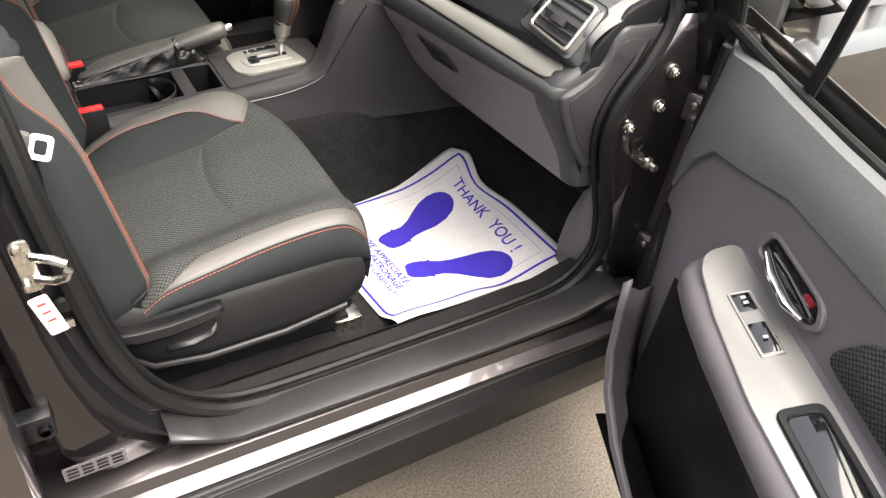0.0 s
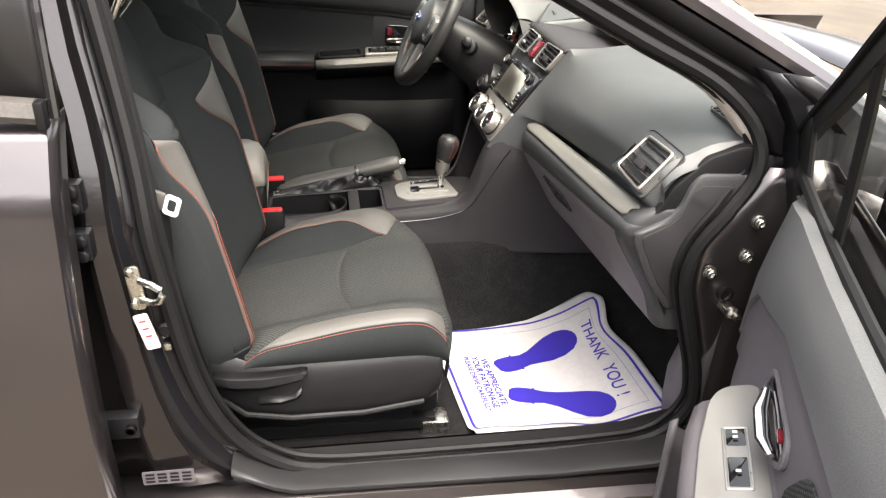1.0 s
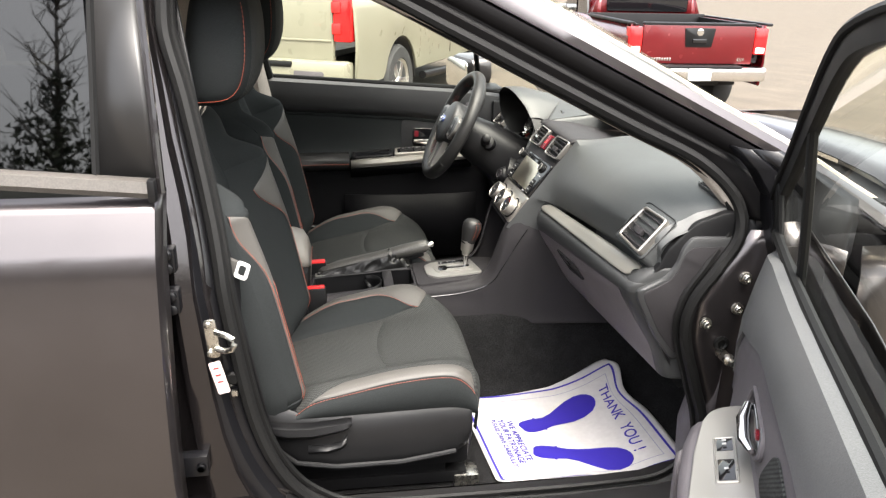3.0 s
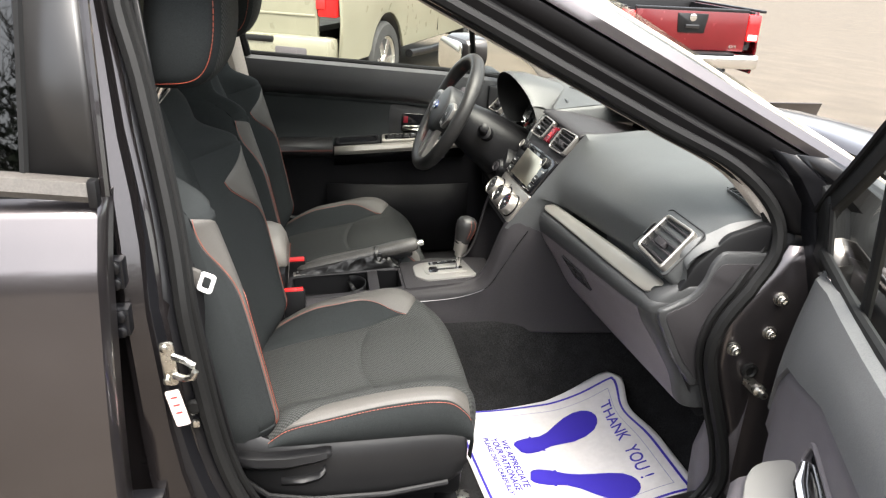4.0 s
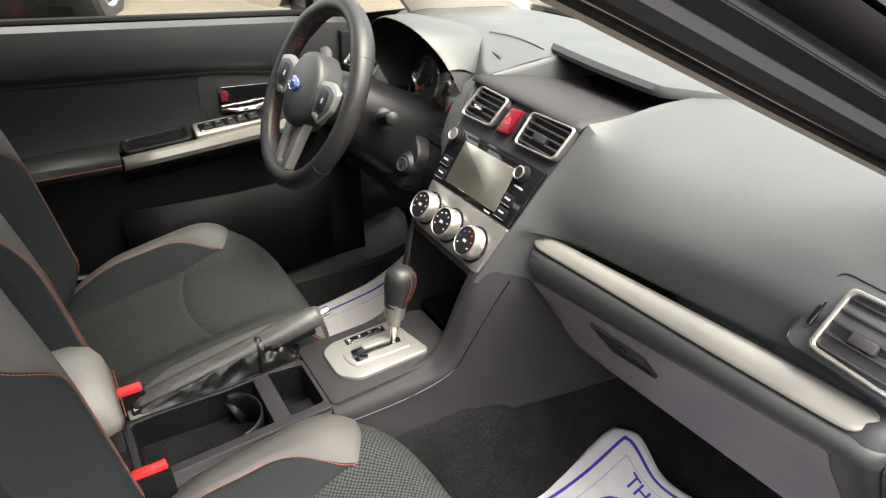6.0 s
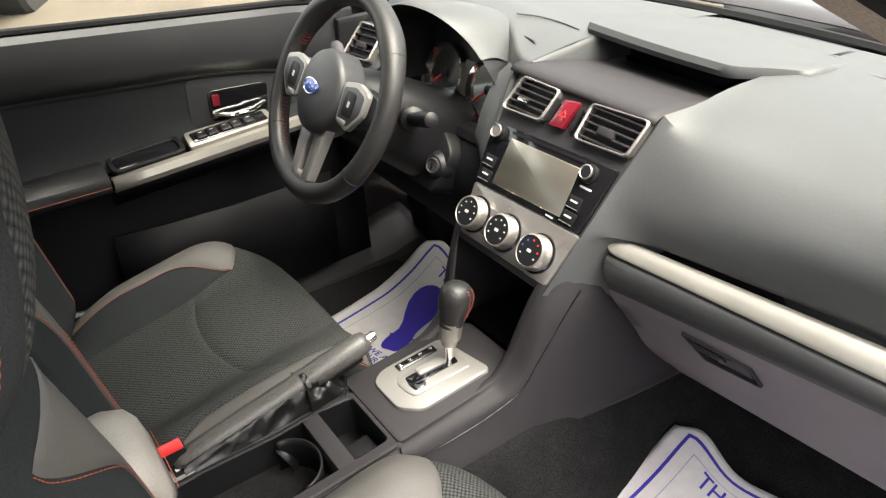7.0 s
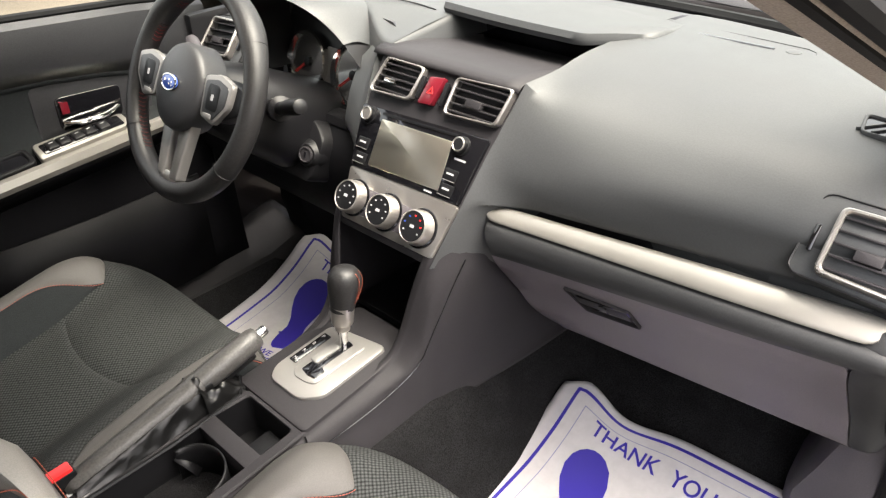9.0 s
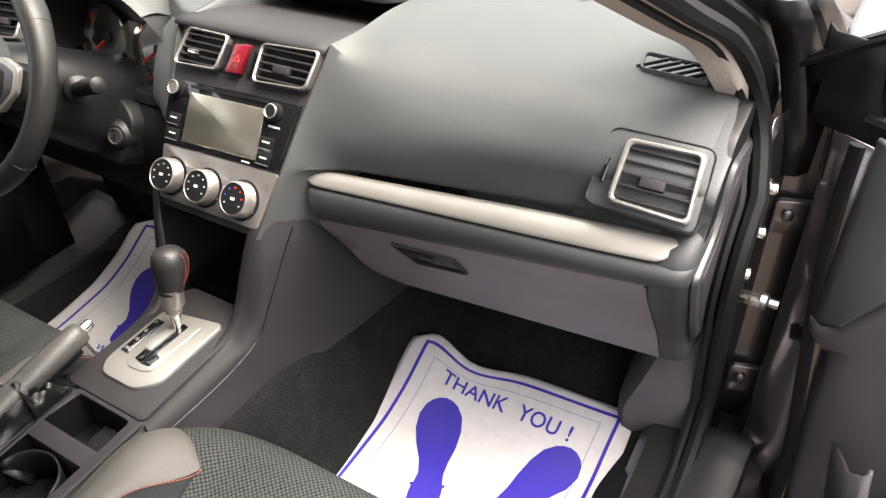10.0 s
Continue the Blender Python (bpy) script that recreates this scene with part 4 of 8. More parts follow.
# ---- driver's door, closed ----
def build_driver_door():
    d = thing("driver_door", (-0.2, 0.76, 0.4), "closed driver's door with black trim and silver armrest", "car door")
    belt = lambda x: 1.083 - 0.062 * (x + 0.015) - 0.05 * max(0, x)
    xs = [-0.78, -0.7, -0.6, -0.5, -0.4, -0.3, -0.2, -0.1, 0.0, 0.08, 0.15]
    split = lambda x: 0.985 - 0.055 * (x + 0.21) - 0.12 * max(0, x + 0.15)
    # pads and trim darker than the passenger door's: cabin shade painted in
    part("upper_pad", grid([[V(x, 0.742, belt(x) + 0.002), V(x, 0.728, belt(x) + 0.004), V(x, 0.714, belt(x) - 0.006), V(x, 0.708, lin(belt(x), split(x), 0.4)), V(x, 0.714, lin(belt(x), split(x), 0.75)), V(x, 0.728, split(x))] for x in xs]), PADDARK, d, "vinyl upper door pad darkened for shade", solid=0.003)
    # recessed middle panel that sweeps down into the armrest
    part("middle_panel", grid([[V(x, 0.73, split(x) + 0.002), V(x, 0.744, split(x) - 0.012), V(x, 0.748, 0.92), V(x, 0.744, 0.87), V(x, 0.728, 0.845), V(x, 0.715, 0.835)] for x in xs]), CLOTH, d, "black cloth door insert", solid=0.003)
    part("lower_trim", grid([[V(x, 0.71, 0.83), V(x, 0.722, 0.80), V(x, 0.732, 0.76), V(x, 0.735, 0.65), V(x, 0.73, 0.52), V(x, 0.72, 0.42)] for x in xs]), SHADETRIM, d, "plastic lower door trim darkened for shade", solid=0.004)
    bottom = lambda x: 0.812 + 0.07 * (x + 0.42) if x > -0.42 else 0.812 + 0.01 * (x + 0.42)
    rows = []
    for x in (-0.80, -0.72, -0.6, -0.43):
        b = bottom(x)
        rows.append([V(x, 0.735, b + 0.045), V(x, 0.70, b + 0.042), V(x, 0.672, b + 0.030), V(x, 0.668, b + 0.012), V(x, 0.675, b), V(x, 0.70, b - 0.012), V(x, 0.73, b - 0.03)])
    pad = part("armrest_pad", grid(rows), LEATHER, d, "black padded armrest with orange stitching", solid=0.003)
    part("stitching", stitches([V(x, 0.667, bottom(x) + 0.014) for x in (-0.78, -0.6, -0.43)], lift=(0, -0.001, 0)), THREAD, pad)
    rows = []
    for x in (-0.425, -0.35, -0.25, -0.15, -0.05, 0.03):
        b = bottom(x)
        rows.append([V(x, 0.690, b + 0.020), V(x, 0.684, b + 0.026), V(x, 0.672, b + 0.024), V(x, 0.667, b + 0.010), V(x, 0.672, b - 0.002), V(x, 0.69, b - 0.008)])
    part("armrest_trim", grid(rows), CHAMPAGNE, d, "satin silver armrest trim", solid=0.003)
    part("armrest_under", grid([[V(x, 0.690, bottom(x) - 0.006), V(x, 0.70, bottom(x) - 0.02), V(x, 0.725, bottom(x) - 0.05)] for x in (-0.425, -0.2, 0.03)]), DARKPL, d, solid=0.003)
    # grab pocket and switch block on the armrest top
    sl = lambda x, y, dz: V(x, y, bottom(x) + dz)
    pm = frame_at(sl(-0.345, 0.712, 0.036), (1, 0, 0.07), (0, 1, 0.25))
    part("grab_pocket", slab(rect(0.13, 0.040, 0.012), pm, 0.01, 0.002), GLOSS, d, "dark grab pocket")
    part("pocket_rim", hoop(rect(0.15, 0.054, 0.016), rect(0.13, 0.040, 0.012), pm @ pose(0, 0, 0.004), 0.01, 0.002), DARKPL, d)
    sm = frame_at(sl(-0.165, 0.708, 0.040), (1, 0, 0.07), (0, 1, 0.25))
    bz = part("switch_bezel", slab(fillet([(-0.10, -0.026), (0.09, -0.026), (0.09, 0.022), (-0.095, 0.026)], 0.008), sm, 0.012, 0.002), CHAMPAGNE, d, "silver window switch bezel")
    part("switch_well", slab(rect(0.165, 0.034, 0.005, -0.004, 0), sm @ pose(0, 0, 0.001), 0.003, 0.0005), GLOSS, bz)
    for i in range(3):
        for j in range(2 if i < 2 else 1):
            part("window_switch", slab(rect(0.022, 0.026, 0.003, -0.066 + 0.053 * i + 0.024 * j, 0), sm @ pose(0, 0, 0.006), 0.006, 0.002, dome=0.001), DARKPL, bz, "black window switch")
            part("switch_mark", slab(rect(0.008, 0.002, 0.0003, -0.066 + 0.053 * i + 0.024 * j, 0.003), sm @ pose(0, 0, 0.0074), 0.0004), MARK, bz)
    # release handle
    hm = frame_at((-0.135, 0.741, 0.905), (1, 0, -0.03), (0, 0, 1))
    surround = part("handle_surround", slab(fillet([(-0.10, -0.05), (0.14, -0.05), (0.14, 0.062), (-0.10, 0.066)], 0.012), hm, 0.01, 0.003), PADDARK, d, "black handle surround")
    part("handle_bowl", slab(fillet([(-0.058, -0.030), (0.07, -0.030), (0.075, 0.034), (-0.058, 0.036)], 0.012), hm @ pose(0, 0, 0.003), 0.004, 0.001), GLOSS, surround)
    part("release_handle", tube([hm @ V(-0.052, -0.014, 0.006), hm @ V(-0.02, -0.018, 0.016), hm @ V(0.03, -0.015, 0.017), hm @ V(0.062, -0.006, 0.008)], [0.005, 0.008, 0.008, 0.005], 10, 0.7), CHROME, surround, "chrome release handle")
    part("lock_tab", box((-0.008, -0.012, 0), (0.008, 0.012, 0.008), 0.002, m=hm @ pose(-0.044, 0.016, 0.003)), DARKRED, surround, "lock tab with a red mark")
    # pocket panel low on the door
    part("map_pocket", grid([[V(x, 0.71 - 0.02 * math.sin(math.pi * (x + 0.45) / 0.5), z) for x in (-0.45, -0.35, -0.2, -0.05, 0.05)] for z in (0.45, 0.6, 0.70)]), SHADETRIM, d, "map pocket darkened for shade", solid=0.006)
    # waist seal, frame, glasses
    part("window_seal", tube([V(x, 0.748, belt(x) + 0.006) for x in xs], 0.009, 8), RUBBER, d, "black window seal")
    lean = lambda z: 0.755 - 0.32 * max(0.0, z - 1.1)
    part("divider_bar", tube([V(0.052, lean(1.06), 1.06), V(0.045, lean(1.16), 1.16), V(0.018, lean(1.30), 1.30)], 0.010, 8), RUBBER, d, "black quarter glass divider")
    part("rear_frame", tube([V(-0.70, lean(1.1) - 0.01, 1.10), V(-0.735, lean(1.27) - 0.01, 1.27), V(-0.765, lean(1.44) - 0.01, 1.44)], 0.018, 8), RUBBER, d)
    g = part("window", grid([[V(x, lean(z), z) for x in (-0.74, -0.4, 0.0, x1)] for z, x1 in ((1.04, 0.42), (1.15, 0.25), (1.3, -0.05), (1.45, -0.40))]), GLASS, d, "clear driver's window glass")
    g.visible_shadow = False
    part("skin", grid([[V(x, y, z) for x in (-0.76, -0.3, 0.1, 0.44)] for z, y in ((0.36, 0.85), (0.6, 0.87), (0.95, 0.868), (1.06, 0.80), (1.07, 0.76))]), PAINT, d, "dark grey metallic outer skin", solid=0.003)
    # door mirror
    mm = frame_at((0.022, 0.965, 1.118), (1, -0.12, 0), (0, 0, 1))
    shell = part("mirror_shell", slab(fillet([(-0.085, -0.062), (0.05, -0.062), (0.085, -0.02), (0.08, 0.06), (-0.07, 0.07), (-0.09, 0.03)], 0.03, 5), frame_at((0.022, 0.965, 1.118), (0.42, -0.91, 0), (0, 0, 1)) @ Matrix.Identity(4), 0.09, 0.03), PAINT, d, "dark grey door mirror")
    mf = frame_at((0.016, 0.962, 1.118), (0.42, -0.91, 0), (0, 0, 1)) @ pose(0, 0, 0.012)
    part("mirror_glass", slab(fillet([(-0.075, -0.052), (0.045, -0.052), (0.072, -0.02), (0.068, 0.05), (-0.06, 0.058), (-0.078, 0.03)], 0.025, 5), mf, 0.004, 0.001), CHROME, shell, "mirror glass")
    part("mirror_foot", box((0.06, 0.77, 1.045), (0.16, 0.93, 1.085), 0.015), DARKPL, d, "black mirror foot")


build_driver_door()


# ---- dashboard ----
dash = thing("dashboard", (0.35, 0, 0.60), "dark grey soft-touch dashboard with silver trim", "dashboard")
SO, SU, SN = V(0, 0, 0.88), V(0.557, 0, 0.83), V(-0.83, 0, 0.557)
STACK = frame_at(SO, (0, -1, 0), SU)      # x to the passenger, y up the stack, z to the cabin


def back_edge(y):
    """Where the dash top ends under the windscreen."""
    return 0.67 - 0.27 * y * y


def strip(y):
    """Middle height and half height of the silver strip's sloping face."""
    a = abs(y)
    return 0.9085 + 0.043 * (a - 0.17), 0.0078 + 0.0027 * smooth(0.16, 0.6, a)


def pad_profile(y):
    """The upper pad from the groove over the silver strip to the windscreen, at a place across the car."""
    e = smooth(-0.48, -0.68, y) * 1.4
    c = smooth(-0.34, -0.14, y)
    g = 0.055 * (abs(y) - 0.156) / 0.516
    b = back_edge(y)
    st = sum(strip(y))
    pts = [(0.088 + g, st + 0.004), (0.084 + g, st + 0.014), (0.085 + g, max(0.960 + 0.4 * g, st + 0.030)), (0.100 + 0.7 * g, 0.995 + 0.2 * g), (0.128 + 0.6 * g, 1.028 + 0.016 * c), (0.172 + 0.4 * g, 1.056 + 0.022 * c - 0.010 * e),
           (0.235, 1.073 + 0.016 * c - 0.010 * e), (0.32, 1.083 + 0.010 * c - 0.012 * e), (0.42, 1.087 + 0.006 * c - 0.012 * e), (b - 0.05, 1.082 - 0.012 * e), (b, 1.066 - 0.012 * e)]
    return crv([V(x, y, z) for x, z in pts], 34)


def recess_z(x):
    """Height of the display recess's floor."""
    pts = ((0.12, 1.084), (0.150, 1.084), (0.18, 1.082), (0.22, 1.073), (0.26, 1.056), (0.31, 1.038), (0.45, 1.03))
    for (a, za), (b, zb) in zip(pts, pts[1:]):
        if x <= b:
            return lin(za, zb, (x - a) / (b - a))
    return 1.03


def build_pad():
    rows = []
    edge = crv([V(0.1235, 0.03, 0), V(0.1285, 0.07, 0), V(0.136, 0.13, 0), V(0.1455, 0.19, 0), V(0.1545, 0.248, 0)], 60)
    outer = pad_profile(-0.215)
    low = [V(lin(0.165, 0.110, i / 7), -0.215, lin(0.790, 0.926, i / 7)) for i in range(8)]      # runs on down behind the strip
    n = sum(1 for p in outer if p.x < 0.165) + 8
    inboard = []
    for i, p in enumerate(low + outer):
        if i < n:
            v = lin(-0.05, 0.250, i / (n - 1))
            e = STACK @ V(min(edge, key=lambda q: abs(q.y - v)).x if v > 0.03 else lin(0.1135, 0.1235, (v + 0.05) / 0.08), v, -0.004)
        else:
            e = V(p.x, lin(-0.1545, -0.163, smooth(0.15, 0.22, p.x)), lin(1.085, 1.098, smooth(0.15, 0.29, p.x)) if p.x < 0.44 else p.z)
        inboard.append(e)
    for t in (-0.15, 0.0, 0.04, 0.12, 0.25, 0.4, 0.55, 0.7, 0.85, 1.0):
        r = []
        for e, p in zip(inboard, low + outer):
            if t < 0:
                r.append(e + (V(0.014, 0.001, -0.009) if e.x < 0.150 else V(0.002, 0.010, -0.03)))
                continue
            m = V(lin(e.x, p.x, 0.62), lin(e.y, p.y, 0.30), lin(e.z, p.z, 0.66))
            r.append((1 - t) ** 2 * e + 2 * t * (1 - t) * m + t * t * p)
        rows.append(r)
    for y in (-0.25, -0.31, -0.38, -0.46, -0.54, -0.60, -0.65, -0.685, -0.70, -0.706):
        r = [V(0.114 + 0.018 * smooth(-0.215, -0.3, y), y, lin(0.886, 0.926, i / 7)) for i in range(8)] + pad_profile(y)
        if y < -0.68:    # the outboard edge rolls over
            k = smooth(-0.68, -0.706, y)
            r = [p + V(0.006 * k, 0, -0.02 * k) for p in r]
        rows.append(r)
    part("upper_pad", grid(rows), DASH, dash, "grained dark grey upper dash pad", sharp=32)
    # driver's side top and the middle behind the display hood
    rows = []
    cheek = []
    for y in (0.133, 0.145, 0.16, 0.18, 0.20, 0.225, 0.25, 0.275, 0.3, 0.35, 0.4, 0.45, 0.5, 0.55, 0.57, 0.58, 0.6, 0.64, 0.68, 0.71):
        b = back_edge(y)
        k = 1 - smooth(0.55, 0.58, y)
        hump = 0.035 * math.exp(-((y - 0.34) / 0.17) ** 2)
        e = smooth(0.60, 0.71, y)
        x0 = lin(0.152, 0.212, smooth(0.135, 0.28, y))
        z0 = lin(1.084, 1.087 + hump, smooth(0.135, 0.25, y))
        row = crv([V(lin(0.125, x0 - 0.003, k), y, lin(0.97, z0 - 0.012, k)), V(lin(0.160, x0 + 0.004, k), y, lin(1.015, z0, k)), V(lin(0.205, x0 + 0.026, k), y, lin(1.060, z0 + 0.004, k) - 0.02 * e), V(0.275, y, 1.092 + hump - 0.015 * e), V(0.35, y, 1.09 + hump * 0.7 - 0.01 * e), V(b - 0.05, y, 1.082 - 0.012 * e), V(b, y, 1.066 - 0.012 * e)], 24)
        rows.append(row)
        if y < 0.29:
            p = row[0]
            cheek.append([p, p + V(-0.006, 0.003, -0.02), p + V(-0.020, 0.004, -0.07), p + V(-0.05, 0.004, -0.14)])
    part("stack_flank", grid(cheek), DASH, dash, "rounded flank between stack and cluster", sharp=60)
    part("driver_pad", grid(rows), DASH, dash, "grained dark grey dash top before the driver", sharp=60)
    rows = [[V(x, y, z) for y in (-0.152, -0.08, 0, 0.08, 0.152)] for x, z in ((0.43, 1.098), (0.5, 1.090), (0.60, 1.082), (0.667, 1.066))]
    part("rear_deck", grid(rows), DASH, dash)
    # defroster slot along the screen, and the textured corner panel
    part("defroster_slot", tube([V(0.505 - 0.02 * abs(y), y, 1.0862) for y in (-0.14, -0.2, -0.27, -0.36)], 0.0032, 6, 0.6), GLOSS, dash, "black defroster slot")
    part("driver_seam", tube(crv([V(0.235, 0.262, 1.1235), V(0.262, 0.235, 1.1195), V(0.285, 0.20, 1.1115), V(0.295, 0.165, 1.1045)], 16), 0.0014, 5), DARKPL, dash)
    part("deck_line", tube([V(x, y, 1.0845) for x, y in ((0.552, 0.22), (0.550, -0.1), (0.540, -0.3), (0.532, -0.40), (0.522, -0.415), (0.510, -0.418))], 0.0013, 5), DARKPL, dash)
    part("light_sensor", lathe([(0.012, -0.002), (0.012, 0.003), (0.008, 0.004)], Matrix.Translation((0.503, -0.388, 1.0835)), 16), DASH, dash)
    fr = fillet([(0.365, -0.515), (0.385, -0.645), (0.40, -0.675), (0.47, -0.675), (0.535, -0.54), (0.53, -0.505)], 0.02)
    part("corner_panel", slab([(p.x, p.y) for p in fr], Matrix.Translation((0, 0, 1.0745)), 0.010, 0.002), LOWER, dash, "fine textured corner panel")


build_pad()


def vent(name, outer, m, parent, slats, mat=SILVER, border=0.006, tab=True, across=False):
    """A framed air vent: bezel, dark throat, slats and the tab that turns them."""
    c = sum((Vector(p) for p in outer), Vector((0, 0))) / len(outer)
    inner = [c + (Vector(p) - c) * (1 - border / (Vector(p) - c).length) for p in outer]
    w0, w1 = min(p.x for p in inner), max(p.x for p in inner)
    h0, h1 = min(p.y for p in inner), max(p.y for p in inner)
    bez = part(name, hoop(outer, inner, m @ pose(0, 0, 0.007), 0.02, 0.0022), mat, parent, "silver framed air vent")
    part("throat", slab(inner, m @ pose(0, 0, -0.010), 0.004), GLOSS, bez)
    for i in range(slats):
        t = (i + 0.5) / slats
        y = lin(h0, h1, t)
        part("slat", box((w0 + 0.001, -0.0013, -0.014), (w1 - 0.001, 0.0013, 0.006), 0.0008, m=m @ pose(0, y, -0.001, 14, 0, 0)), CONSOLE, bez)
    if tab:
        part("tab", slab(rect(0.030, 0.013, 0.003, lin(w0, w1, 0.46), lin(h0, h1, 0.40)), m @ pose(0, 0, 0.008), 0.010, 0.002), CONSOLE, bez, "grey vent tab")
        for f in (0.25, 0.5, 0.75):
            part("fin", box((-0.0006, h0 + 0.002, -0.02), (0.0006, h1 - 0.002, -0.010), m=m @ pose(lin(w0, w1, f), 0, 0)), DARKPL, bez)
    return bez


def build_vents():
    # middle pair on the stack
    left = fillet([(-0.128, 0.171), (-0.036, 0.174), (-0.025, 0.231), (-0.113, 0.232)], 0.010)
    right = fillet([(0.036, 0.172), (0.139, 0.177), (0.148, 0.236), (0.039, 0.231)], 0.010)
    vent("centre_vent", left, STACK, dash, 5, tab=False)
    vent("centre_vent", right, STACK, dash, 5)
    part("vent_marker", box((-0.012, -0.003, 0), (0.012, 0.003, 0.006), 0.001, m=STACK @ pose(-0.085, 0.195, 0.004)), CHROME, dash)
    for side in (1, -1):
        m = frame_at((0.14, 0.638 * side, 1.0), V(0.006, -0.1, 0.004 * side), (0.054, 0, 0.060))
        if side < 0:
            o = fillet([(-0.050, -0.040), (0.051, -0.044), (0.046, 0.044), (-0.048, 0.041)], 0.010)
        else:
            o = fillet([(-0.051, -0.044), (0.050, -0.040), (0.048, 0.041), (-0.046, 0.044)], 0.010)
        part("vent_surround", slab(fillet([(-0.078, -0.046), (0.059, -0.050), (0.055, 0.054), (-0.072, 0.054)] if side < 0 else [(-0.059, -0.050), (0.078, -0.046), (0.072, 0.054), (-0.055, 0.054)], 0.014), m @ pose(0, 0, -0.0015), 0.05, 0.0012), DASH, dash, "grey vent surround panel")
        vp = fillet([(-0.078, -0.046), (0.059, -0.050), (0.055, 0.054), (-0.072, 0.054)] if side < 0 else [(-0.059, -0.050), (0.078, -0.046), (0.072, 0.054), (-0.055, 0.054)], 0.014)
        part("panel_seam", tube([m @ V(p.x, p.y, -0.0012) for p in vp], 0.0012, 5, closed=True), DARKPL, dash)
        vent("side_vent", o, m @ pose(0, 0, 0.0075), dash, 5, border=0.0075)
        part("vent_wheel", box((-0.066 * 1, -0.016, 0), (-0.060, 0.016, 0.008), 0.002, m=m @ pose(0, -0.002, 0.0) @ Matrix.Diagonal((-side, 1, 1, 1))), GLOSS, dash)
        # demister grille on the corner of the dash top
        dm = frame_at((0.306, 0.600 * side, 1.0775), (0, -1, 0.05 * side), (1, 0, 0.10))
        o = fillet([(-0.040, -0.023), (0.044, -0.019), (0.042, 0.020), (-0.049, 0.022)] if side < 0 else [(-0.044, -0.019), (0.040, -0.023), (0.049, 0.022), (-0.042, 0.020)], 0.008)
        c = sum((Vector(p) for p in o), Vector((0, 0))) / len(o)
        ring_ = part("demister_grille", hoop([c + (p - c) * 1.09 for p in o], o, dm @ pose(0, 0, 0.0022), 0.008, 0.001), DASH, dash, "demister grille")
        part("throat", slab(o, dm @ pose(0, 0, -0.001), 0.004), GLOSS, ring_)
        for i in range(5):
            part("slat", box((-0.0009, -0.024, -0.003), (0.0009, 0.024, 0.0016), m=dm @ pose(-0.034 + 0.017 * i, 0, 0.0, 0, 0, -40 * (-side))), DASH, ring_)


build_vents()


